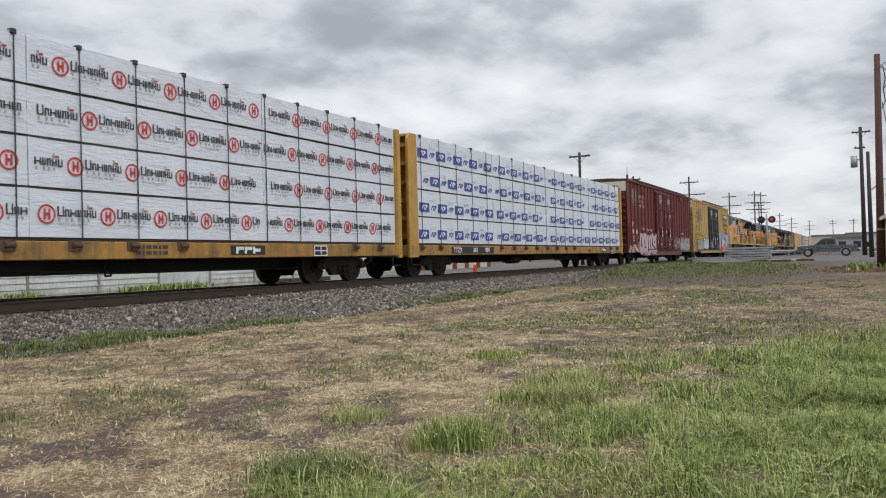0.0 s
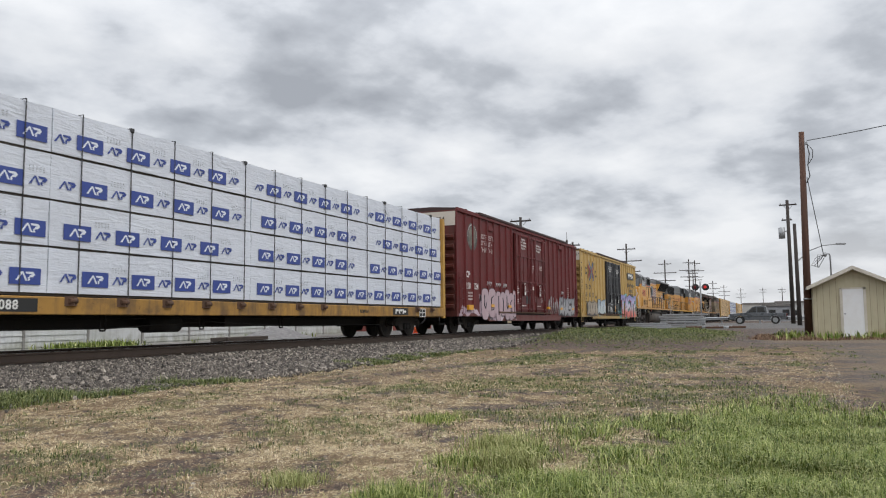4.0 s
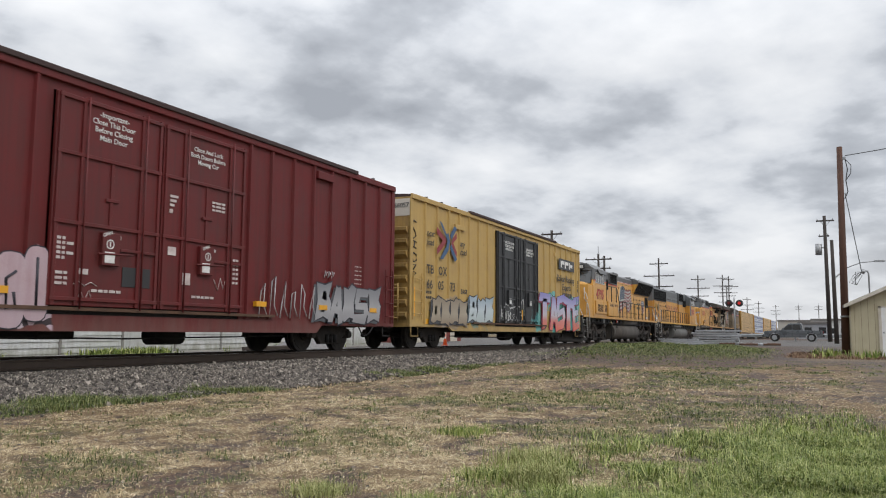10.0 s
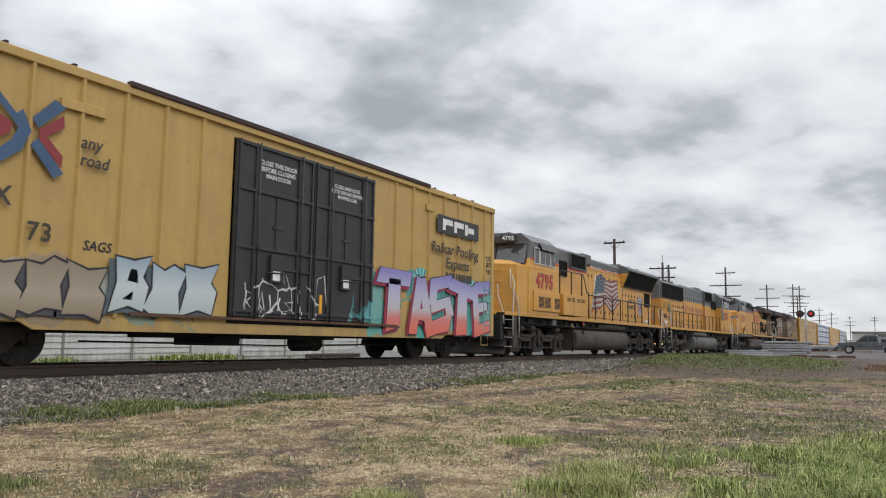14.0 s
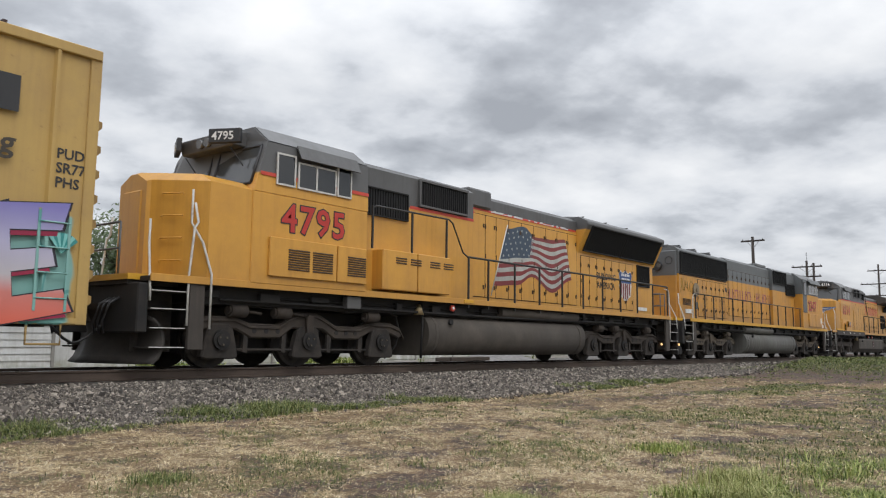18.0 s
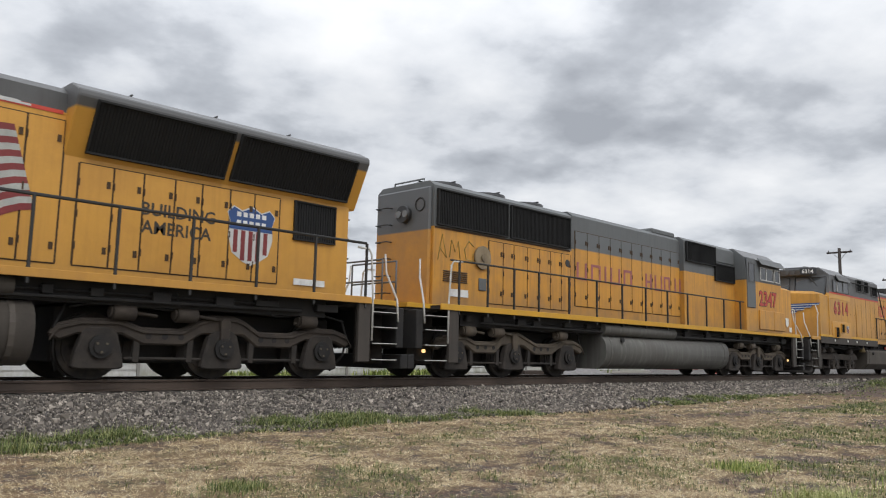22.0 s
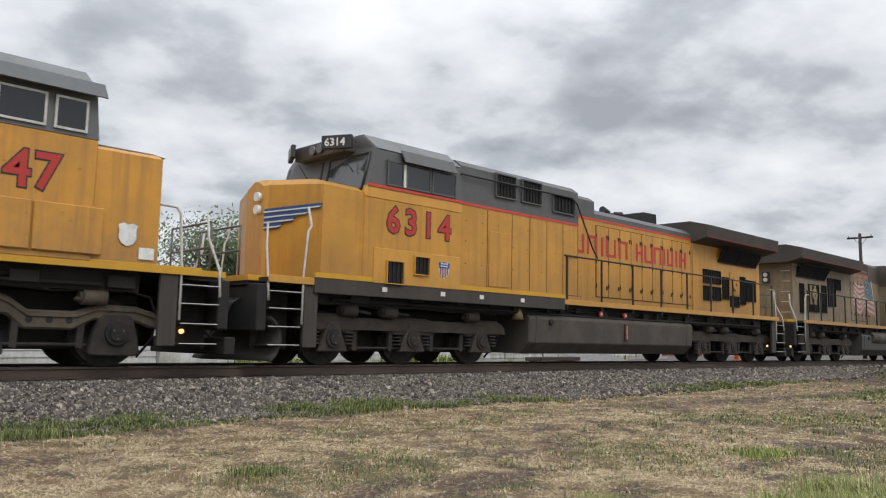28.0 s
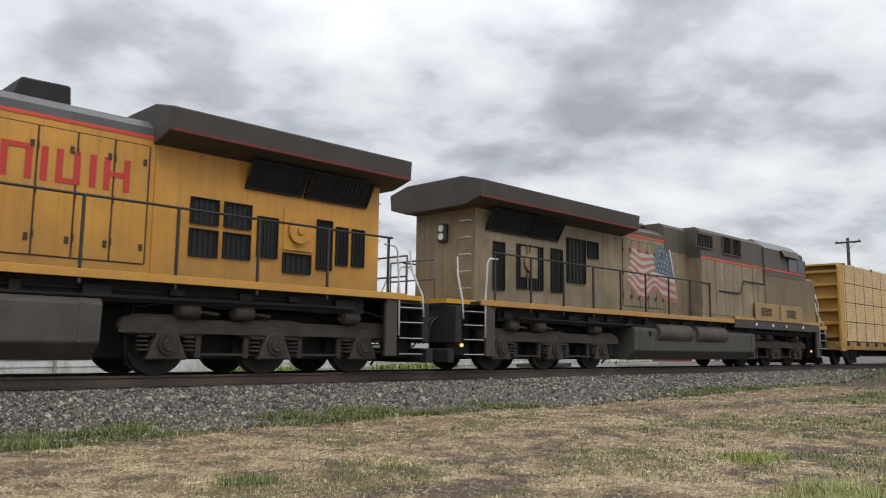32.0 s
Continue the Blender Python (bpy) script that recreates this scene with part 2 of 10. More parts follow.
def in_green(x, y):
    """Where green grass stands thick."""
    n1, n2, n3 = nz(x, y, 1.1, 3.0), nz(x, y, 2.3, 13.0), nz(x, y, 4.5, 19.0)
    # the lush patch and the loose tufts along its edge
    f = smooth(2.9, 3.5, x) * smooth(11.4, 8.4, x + 0.9 * n1) * smooth(1.25, 0.70, y + 0.30 * n1 + 0.40 * n2 - 0.02 * (x - 4))
    f *= smooth(-0.45, -0.10, n2 + 0.6 * n1 + 0.35 * n3 + 0.5 * smooth(0.9, 0.0, y))
    near_ = 0.7 * smooth(3.0, 3.6, x) * smooth(10.5, 7.5, x) * smooth(3.0, 2.1, y + 0.3 * n1) * smooth(0.20, 0.40, nz(x, y, 1.5, 17.0) + 0.45 * nz(x, y, 3.6, 18.0) + 0.2 * n3)
    # the verge at the foot of the ballast, broken into patches
    e = smooth(0.70, 0.20, abs(y - toe(x) + 0.40 + 0.28 * nz(x, y, 0.9, 8.0))) * max(smooth(13.0, 11.0, x) * smooth(-0.55, -0.12, nz(x, y, 0.7, 12.0) + 0.35 * n2), smooth(26.0, 20.0, x) * smooth(15.5, 17.5, x) * smooth(-0.2, 0.1, nz(x, y, 0.45, 12.0)))
    s = 0.62 * smooth(0.22, 0.42, nz(x, y, 0.55, 20.0) + 0.3 * nz(x, y, 1.8, 21.0) + 0.10 * smooth(6, 2, y)) * smooth(9.5, 7.5, y) * smooth(30, 20, x)
    s = max(s, 0.5 * smooth(0.30, 0.44, nz(x, y, 1.9, 24.0) + 0.25 * n3) * smooth(9.5, 8.0, y) * smooth(20, 12, x))
    w = smooth(29.0, 32.5, x) * smooth(47.0, 39.0, x) * smooth(1.8, 4.0, y + 0.6 * nz(x, y, 0.5, 6.0)) * smooth(11.4, 10.4, y)
    far = 0.55 * smooth(25, 18, x) * smooth(8.5, 11.0, x) * smooth(0.0, 0.25, nz(x, y, 0.4, 33.0) + 0.3 * n2) * smooth(5.0, 3.0, y) * smooth(-1, 0.2, y)
    return min(1.0, max(f, near_, e, s, w, far) * (1 - in_asphalt(x, y)))


def in_straw(x, y):
    lo = 0.05 + 0.28 * smooth(3.5, 7.5, y)
    a = lo + (1 - lo) * smooth(-0.30, 0.16, 0.5 * nz(x, y, 0.6, 40.0) + 0.6 * nz(x, y, 1.9, 41.0) + 0.45 * nz(x, y, 4.3, 42.0) + 0.10 * smooth(3.0, 7.0, y))
    band = smooth(1.6, 3.0, y + 0.5 * nz(x, y, 0.4, 44.0)) * smooth(10.3, 9.7, y) * smooth(29, 21, x)
    edge_ = 0.9 * smooth(9.0, 9.5, y) * smooth(10.2, 9.8, y) * smooth(12, 9, x)
    shed = smooth(30, 32, x) * smooth(40, 36, x) * smooth(-4.5, -3.5, y) * smooth(1.5, 0.3, y)
    brown = smooth(0.6, 0.1, abs(y - (9.6 - 0.165 * x) - 0.3 * nz(x, y, 0.3, 50.0))) * smooth(11, 15, x)
    near = 0.85 * smooth(3.4, 2.2, y) * smooth(13, 9, x)
    right = 0.75 * smooth(10, 13, x) * smooth(34, 25, x) * smooth(-5.0, -2.0, y) * smooth(3.0, 2.0, y)
    return max(band * a * (1 - 0.8 * brown), edge_ * (0.4 + 0.6 * a), 0.8 * shed, max(near, right) * (0.25 + 0.75 * smooth(-0.25, 0.2, 0.7 * nz(x, y, 0.9, 60.0) + 0.5 * nz(x, y, 2.2, 61.0) + 0.4 * nz(x, y, 5.0, 62.0))))


def lines(spans):
    out = []
    for a, b, n in spans:
        out += [a + (b - a) * i / n for i in range(n)]
    return out + [spans[-1][1]]


def build_ground():
    xs = lines([(-3000, -300, 5), (-300, -40, 8), (-40, -4, 18), (-4, 0, 10), (0, 20, 170), (20, 56, 110), (56, 120, 50), (120, 420, 24), (420, 4500, 12)])
    ys = lines([(-3000, -200, 6), (-200, -12, 14), (-12, -4, 20), (-4, 12, 128), (12, 20, 28), (20, 60, 24), (60, 300, 16), (300, 3500, 8)])
    nx, ny = len(xs), len(ys)
    verts, green, straw, asph = [], [], [], []
    for y in ys:
        for x in xs:
            verts.append((x, y, land(x, y)))
            ok = -6 < x < 260 and -30 < y < 60
            green.append(in_green(x, y) if ok else 0.45)
            straw.append(in_straw(x, y) if ok else 0.5)
            asph.append(in_asphalt(x, y) if ok else 0.0)
    faces = [(j * nx + i, j * nx + i + 1, (j + 1) * nx + i + 1, (j + 1) * nx + i) for j in range(ny - 1) for i in range(nx - 1)]
    me = bpy.data.meshes.new("ground")
    me.from_pydata(verts, [], faces)
    for nm, vals in (("green", green), ("straw", straw), ("asphalt", asph)):
        me.attributes.new(nm, "FLOAT", "POINT").data.foreach_set("value", vals)
    me.polygons.foreach_set("use_smooth", [True] * len(faces))
    me.materials.append(ground_material())
    ob = new("ground", me)
    return tagged(ob, "bare brown dirt with dry straw, thin grass and worn asphalt", "ground", kind="structure")


def ground_material():
    m = bpy.data.materials.new("dirt_and_straw")
    m.use_nodes = True
    nt = m.node_tree
    N = lambda kind: nt.nodes.new("ShaderNode" + kind)
    L = nt.links.new
    p = nt.nodes["Principled BSDF"]
    co = N("TexCoord")

    def tex(sc, detail=6.0, rgh=0.65, stretch=None):
        n = N("TexNoise")
        n.inputs["Scale"].default_value, n.inputs["Detail"].default_value, n.inputs["Roughness"].default_value = sc, detail, rgh
        src = co.outputs["Object"]
        if stretch:
            mp = N("Mapping")
            mp.inputs["Scale"].default_value, mp.inputs["Rotation"].default_value = stretch[0], (0, 0, stretch[1])
            L(src, mp.inputs[0])
            src = mp.outputs[0]
        L(src, n.inputs["Vector"])
        return n.outputs[0]

    def rng(v, a, b, c=0.0, d=1.0):
        r = N("MapRange")
        L(v, r.inputs[0])
        for i, x in enumerate((a, b, c, d)):
            r.inputs[i + 1].default_value = x
        return r.outputs[0]

    def mix(f, a, b):
        x = N("Mix")
        x.data_type = "RGBA"
        for sock, v in ((x.inputs[0], f), (x.inputs[6], a), (x.inputs[7], b)):
            if isinstance(v, tuple):
                sock.default_value = (*v, 1.0)
            elif isinstance(v, float):
                sock.default_value = v
            else:
                L(v, sock)
        return x.outputs[2]

    def mul(a, b):
        x = N("Math")
        x.operation = "MULTIPLY"
        L(a, x.inputs[0]), L(b, x.inputs[1])
        return x.outputs[0]

    def attr(nm):
        a = N("Attribute")
        a.attribute_name = nm
        return a.outputs["Fac"]

    coarse, mid, fine = tex(0.6), tex(5.0), tex(42.0, 8.0, 0.75)
    pebble = N("TexVoronoi")
    pebble.inputs["Scale"].default_value = 45.0
    L(co.outputs["Object"], pebble.inputs["Vector"])
    clod, grit = tex(17.0, 8.0, 0.7), tex(130.0, 4.0, 0.7)
    dirt = mix(rng(clod, 0.36, 0.64), (0.034, 0.026, 0.023), (0.125, 0.094, 0.078))
    dirt = mix(rng(coarse, 0.40, 0.60, 0.0, 0.55), dirt, (0.098, 0.083, 0.080))
    dirt = mix(rng(mid, 0.46, 0.64, 0.0, 0.65), dirt, (0.160, 0.088, 0.056))
    dirt = mix(rng(grit, 0.56, 0.70, 0.0, 0.8), dirt, (0.30, 0.25, 0.20))
    fib1, fib2 = tex(26.0, 6.0, 0.75, ((1.0, 6.0, 1.0), 0.5)), tex(26.0, 6.0, 0.75, ((1.0, 6.0, 1.0), -0.7))
    fibre = N("Math"); fibre.operation = "MAXIMUM"; L(fib1, fibre.inputs[0]), L(fib2, fibre.inputs[1])
    strawc = mix(rng(fibre.outputs[0], 0.50, 0.70), (0.10, 0.066, 0.041), (0.53, 0.405, 0.225))
    strawc = mix(rng(tex(2.2, 8.0, 0.7), 0.45, 0.62, 0.0, 0.4), strawc, (0.26, 0.16, 0.10))
    ragged = N("Math"); ragged.operation = "ADD"
    L(rng(tex(6.5, 12.0, 0.80), 0.25, 0.75, -0.85, 0.85), ragged.inputs[0]), L(attr("straw"), ragged.inputs[1])
    c = mix(rng(ragged.outputs[0], 0.22, 0.62), dirt, strawc)
    greenc = mix(rng(fine, 0.35, 0.65), (0.045, 0.062, 0.020), (0.15, 0.17, 0.060))
    c = mix(mul(rng(tex(9.0, 10.0, 0.75), 0.42, 0.58, 0.05, 0.85), attr("green")), c, greenc)
    asph = mix(rng(fine, 0.3, 0.7), (0.085, 0.082, 0.082), (0.17, 0.163, 0.158))
    asph = mix(rng(coarse, 0.4, 0.65, 0.0, 0.5), asph, (0.20, 0.18, 0.155))
    c = mix(attr("asphalt"), c, asph)
    L(c, p.inputs["Base Color"])
    p.inputs["Roughness"].default_value = 0.95
    p.inputs["Specular IOR Level"].default_value = 0.2
    bsum = N("Math"); bsum.operation = "ADD"
    L(fine, bsum.inputs[0]), L(rng(pebble.outputs["Distance"], 0.0, 0.6, 0.5, 0.0), bsum.inputs[1])
    b = N("Bump")
    b.inputs["Strength"].default_value, b.inputs["Distance"].default_value = 0.7, 0.03
    L(bsum.outputs[0], b.inputs["Height"]), L(b.outputs[0], p.inputs["Normal"])
    return m


build_ground()

# ---- ballast, ties and rails ----
M_STONE = mat("crushed_basalt", (0.21, 0.20, 0.195), 0.9, var=0.35, scale=6.0, fine=60, bump=0.5)
M_BED = mat("ballast_fines", (0.085, 0.078, 0.070), 0.95, var=0.3, scale=18, fine=70, bump=0.8)
M_RAIL = mat("rusty_rail", (0.10, 0.072, 0.056), 0.7, 0.2, var=0.2, scale=4, fine=50, bump=0.2)
M_RAILTOP = mat("polished_railhead", (0.45, 0.44, 0.43), 0.3, 0.9, var=0.1, bump=0.05)
M_TIE = mat("creosoted_tie", (0.07, 0.055, 0.045), 0.9, var=0.3, scale=5, fine=30, bump=0.5)


def bed_z(x, y):
    """Top of the ballast."""
    top, g = rail_z(x) - 0.21, land(x, y)
    near = toe(x)
    if y < 12.25:
        t = smooth(near, 12.25, y)
        lin = (y - near) / (12.25 - near)
        return max(g, g + (top - g) * max(0, 0.35 * t + 0.65 * lin)) + 0.012
    return max(g, top - 0.25 * max(0, y - 14.75)) + 0.012


def build_ballast():
    xs = lines([(-30, -2, 20), (-2, 60, 240), (60, 74, 20)])
    ys = lines([(9.85, 12.3, 20), (12.3, 14.8, 6), (14.8, 17.2, 6)])
    nx = len(xs)
    verts = [(x, y, bed_z(x, y) + (0.02 * nz(x, y, 6.0, 3.0) if 9.9 < y < 17.1 else -0.06)) for y in ys for x in xs]
    faces = [(j * nx + i, j * nx + i + 1, (j + 1) * nx + i + 1, (j + 1) * nx + i) for j in range(len(ys) - 1) for i in range(nx - 1)]
    me = bpy.data.meshes.new("ballast_bed")
    me.from_pydata(verts, [], faces)
    me.materials.append(M_BED)
    bed = tagged(new("ballast_bed", me), "grey crushed stone ballast bank under the track", "ballast", kind="structure")
    # loose stones
    rs = np.random.RandomState(4)
    tint = stone_material()
    octa = np.array([(1, 0, 0), (0, 1, 0), (-1, 0, 0), (0, -1, 0), (0.2, 0.1, 1), (-0.1, 0.2, -1)], float)
    tris = [(0, 1, 4), (1, 2, 4), (2, 3, 4), (3, 0, 4), (1, 0, 5), (2, 1, 5), (3, 2, 5), (0, 3, 5)]

    def stone(r):
        v = octa * (r * rs.uniform(0.6, 1.3, 3)) + rs.uniform(-0.25, 0.25, (6, 3)) * r
        a, b = rs.uniform(0, 6.28), rs.uniform(-0.8, 0.8)
        ca, sa, cb, sb = math.cos(a), math.sin(a), math.cos(b), math.sin(b)
        return v @ np.array([[ca, sa, 0], [-sa, ca, 0], [0, 0, 1]]) @ np.array([[1, 0, 0], [0, cb, sb], [0, -sb, cb]])

    # a few hundred that can be picked up singly, then the rest
    shapes = []
    for k in range(10):
        sm = bpy.data.meshes.new("ballast_stone")
        sm.from_pydata([tuple(p) for p in stone(0.05)], [], tris)
        sm.materials.append(tint)
        shapes.append(sm)
    for k in range(280):
        x = rs.uniform(2.0, 14.0)
        y = rs.uniform(toe(x) + 0.1, 12.1)
        o = new("ballast_stone", shapes[k % 10])
        o.parent = bed
        o.location, o.rotation_euler = (x, y, bed_z(x, y) + 0.025), (rs.uniform(0, 6), rs.uniform(0, 6), rs.uniform(0, 6))
        s = rs.uniform(0.8, 1.35)
        o.scale = (s, s, s)
    allv = []
    for n, xa, xb, r in ((42000, 1.0, 14.0, 0.023), (17000, 14.0, 32.0, 0.038), (2500, 32.0, 58.0, 0.07)):
        xs_ = rs.uniform(xa, xb, n)
        ts = np.array([toe(x) for x in xs_])
        ys_ = np.where(np.arange(n) % 9 > 0, ts - 0.15 + (12.35 - ts) * rs.uniform(0, 1, n), ts - np.abs(rs.normal(0, 0.35, n)))
        zs_ = np.array([max(bed_z(x, y), land(x, y)) + 0.010 for x, y in zip(xs_, ys_)])
        rr = (r * rs.uniform(0.5, 1.4, n))[:, None, None]
        v = octa[None] * rr * rs.uniform(0.6, 1.3, (n, 1, 3)) + rs.uniform(-0.3, 0.3, (n, 6, 3)) * rr
        a, b = rs.uniform(0, 6.28, n)[:, None], rs.uniform(-0.9, 0.9, n)[:, None]
        x1, y1 = v[:, :, 0] * np.cos(a) - v[:, :, 1] * np.sin(a), v[:, :, 0] * np.sin(a) + v[:, :, 1] * np.cos(a)
        y2, z2 = y1 * np.cos(b) - v[:, :, 2] * np.sin(b), y1 * np.sin(b) + v[:, :, 2] * np.cos(b)
        allv.append(np.stack([x1 + xs_[:, None], y2 + ys_[:, None], z2 + zs_[:, None]], 2).reshape(-1, 3))
    verts = np.concatenate(allv)
    faces = (np.array(tris)[None] + 6 * np.arange(len(verts) // 6)[:, None, None]).reshape(-1, 3)
    me = bpy.data.meshes.new("loose_ballast")
    me.from_pydata(verts.tolist(), [], faces.tolist())
    me.materials.append(tint)
    tagged(new("loose_ballast", me), "loose broken grey basalt stones on the bank", "ballast", kind="stuff")


def stone_material():
    m = mat("broken_stone", (0.205, 0.187, 0.166), 0.9, var=0.3, scale=9.0, fine=60, bump=0.4)
    nt = m.node_tree
    p = nt.nodes["Principled BSDF"]
    src = p.inputs["Base Color"].links[0].from_socket
    g, oi, r, x = (nt.nodes.new("ShaderNode" + k) for k in ("NewGeometry", "ObjectInfo", "ValToRGB", "Mix"))
    ad = nt.nodes.new("ShaderNodeMath")
    ad.operation = "ADD"
    nt.links.new(g.outputs["Random Per Island"], ad.inputs[0]), nt.links.new(oi.outputs["Random"], ad.inputs[1])
    fr = nt.nodes.new("ShaderNodeMath")
    fr.operation = "FRACT"
    nt.links.new(ad.outputs[0], fr.inputs[0]), nt.links.new(fr.outputs[0], r.inputs[0])
    e = r.color_ramp.elements
    e[0].color, e[1].color = (0.22, 0.21, 0.21, 1), (2.3, 2.22, 2.1, 1)
    k = e.new(0.72)
    k.color = (1.0, 0.95, 0.91, 1)
    x.data_type, x.blend_type, x.inputs[0].default_value = "RGBA", "MULTIPLY", 1.0
    nt.links.new(src, x.inputs[6]), nt.links.new(r.outputs[0], x.inputs[7]), nt.links.new(x.outputs[2], p.inputs["Base Color"])
    return m


build_ballast()


def build_track():
    track = thing("railway_track", "rusty steel railway track on timber ties", "track", kind="structure", m=TRACK)
    prof = [(-0.07, -0.18), (0.07, -0.18), (0.07, -0.165), (0.012, -0.15), (0.009, -0.045), (0.036, -0.035), (0.036, -0.004), (-0.036, -0.004), (-0.036, -0.035), (-0.009, -0.045), (-0.012, -0.15), (-0.07, -0.165)]
    for y in (-0.7525, 0.7525):
        part("rail", prism(B(), [(y + a, b) for a, b in prof], -60, 420, "x"), M_RAIL, track, "rust-brown steel rail")
        part("rail_head", prism(B(), [(y - 0.03, -0.004), (y + 0.03, -0.004), (y + 0.024, 0.0), (y - 0.024, 0.0)], -60, 420, "x"), M_RAILTOP, track, "worn shiny rail head")
    me = mesh_of("tie", box(B(), -0.115, 0.115, -1.3, 1.3, -0.36, -0.18, 0.012), M_TIE)
    for i in range(170):
        o = new("tie", me)
        o.parent = track
        o.location, o.rotation_euler = (-8 + i * 0.51, random.uniform(-0.03, 0.03), random.uniform(-0.006, 0.0)), (0, 0, random.uniform(-0.01, 0.01))


build_track()

# ---- train materials ----
def over(m, build):
    """Lay another coat of paint over a material: build(N, L, co, colour socket) gives the new colour socket."""
    nt = m.node_tree
    p = nt.nodes["Principled BSDF"]
    src = p.inputs["Base Color"].links[0].from_socket
    co = next(n for n in nt.nodes if n.bl_idname == "ShaderNodeTexCoord")
    out = build(lambda kind: nt.nodes.new("ShaderNode" + kind), nt.links.new, co, src)
    nt.links.new(out, p.inputs["Base Color"])
    return m


def sprayed(m, x0, x1, z0, z1, low, high, line, cell=1.5, cover=0.85, lean=0.3, seed=0.0, line_w=0.06, mid=None):
    """Sprayed lettering nobody can read: swelling filled cells with dark outlines, between x0 and x1 and z0 and z1."""
    def build(N, L, co, src):
        def math_(op, a, b):
            n = N("Math")
            n.operation = op
            for sock, v in ((n.inputs[0], a), (n.inputs[1], b)):
                if isinstance(v, (int, float)):
                    sock.default_value = v
                else:
                    L(v, sock)
            return n.outputs[0]

        def rng(v, a, b, c=0.0, d=1.0):
            r = N("MapRange")
            L(v, r.inputs[0])
            for i, q in enumerate((a, b, c, d)):
                r.inputs[i + 1].default_value = q
            return r.outputs[0]

        def mix(f, a, b):
            n = N("Mix")
            n.data_type = "RGBA"
            for sock, v in ((n.inputs[0], f), (n.inputs[6], a), (n.inputs[7], b)):
                if isinstance(v, tuple):
                    sock.default_value = (*v, 1.0)
                elif isinstance(v, float):
                    sock.default_value = v
                else:
                    L(v, sock)
            return n.outputs[2]

        sp = N("SeparateXYZ")
        L(co.outputs["Object"], sp.inputs[0])
        X, Z = sp.outputs[0], sp.outputs[2]
        cb = N("CombineXYZ")
        sk = math_("ADD", X, math_("MULTIPLY", Z, lean))
        L(math_("ADD", math_("MULTIPLY", sk, 1.25), seed), cb.inputs[0]), L(math_("MULTIPLY", Z, 0.75), cb.inputs[1])
        wn = N("TexNoise")
        wn.inputs["Scale"].default_value, wn.inputs["Detail"].default_value = 1.3, 1.5
        L(cb.outputs[0], wn.inputs["Vector"])
        wv = N("VectorMath"); wv.operation = "SCALE"; L(wn.outputs["Color"], wv.inputs[0]); wv.inputs["Scale"].default_value = 0.9
        av = N("VectorMath"); av.operation = "ADD"; L(cb.outputs[0], av.inputs[0]), L(wv.outputs[0], av.inputs[1])
        edge, cellv = N("TexVoronoi"), N("TexVoronoi")
        edge.feature = "DISTANCE_TO_EDGE"
        for n in (edge, cellv):
            n.voronoi_dimensions = "2D"
            n.inputs["Scale"].default_value = cell
            L(av.outputs[0], n.inputs["Vector"])
        wob = rng(wn.outputs[0], 0.3, 0.7, -0.22, 0.22)
        xx, zz = math_("ADD", X, wob), math_("ADD", Z, wob)
        area = math_("MULTIPLY", math_("MULTIPLY", rng(xx, x0, x0 + 0.06), rng(xx, x1, x1 - 0.06)), math_("MULTIPLY", rng(zz, z0, z0 + 0.03), rng(zz, z1, z1 - 0.05)))
        pick = N("SeparateColor")
        L(cellv.outputs["Color"], pick.inputs[0])
        shown = math_("LESS_THAN", pick.outputs[0], cover)
        zm = z0 + 0.42 * (z1 - z0)
        grad = mix(rng(zz, z0, z1), low, high) if mid is None else mix(rng(zz, zm, z1), mix(rng(zz, z0 + 0.1, zm), low, mid), high)
        fill = mix(rng(pick.outputs[1], 0.2, 0.8, 0.0, 0.35), grad, tuple(0.5 + 0.5 * c for c in high))
        lined = math_("LESS_THAN", edge.outputs[0], line_w)
        coat = mix(lined, fill, line)
        vis = math_("MULTIPLY", area, math_("MAXIMUM", shown, lined))
        return mix(math_("MULTIPLY", vis, 0.92), src, coat)
    return over(m, build)


def banded(m, z, col, blur=0.02, x0=None, x1=None):
    """Paint everything above z in another colour."""
    def build(N, L, co, src):
        sp, r, x = N("SeparateXYZ"), N("MapRange"), N("Mix")
        L(co.outputs["Object"], sp.inputs[0]), L(sp.outputs[2], r.inputs[0])
        r.inputs[1].default_value, r.inputs[2].default_value = z - blur, z + blur
        x.data_type = "RGBA"
        L(r.outputs[0], x.inputs[0]), L(src, x.inputs[6])
        x.inputs[7].default_value = (*col, 1)
        return x.outputs[2]
    return over(m, build)


DUST = (0.20, 0.16, 0.12)
BROWN = (0.075, 0.055, 0.042)
M_BLACK = mat("sooty_black_steel", (0.014, 0.013, 0.013), 0.8, 0.0, var=0.3, scale=3, dirt=((0.035, 0.029, 0.024), 0.6, 3.0))
M_GRIME = mat("grimy_running_gear", (0.026, 0.022, 0.019), 0.85, 0.0, var=0.3, scale=2.5, dirt=((0.058, 0.045, 0.036), 0.7, 4.0), bump=0.3)
M_WHEEL = mat("rolled_steel_wheel", (0.028, 0.025, 0.023), 0.75, 0.2, var=0.3, scale=4, dirt=((0.11, 0.085, 0.065), 0.5, 5.0))
M_TREAD = mat("bright_wheel_tread", (0.35, 0.34, 0.33), 0.35, 0.9, var=0.15)
M_WHITE = mat("white_paint", (0.78, 0.78, 0.76), 0.6, var=0.08, dirt=(DUST, 0.4, 5.0))
M_SAFETY = mat("yellow_reflector", (0.75, 0.36, 0.02), 0.4, var=0.1)
M_HANDRAIL = mat("white_grab_iron", (0.62, 0.61, 0.58), 0.5, var=0.1, dirt=(DUST, 0.5, 8.0))
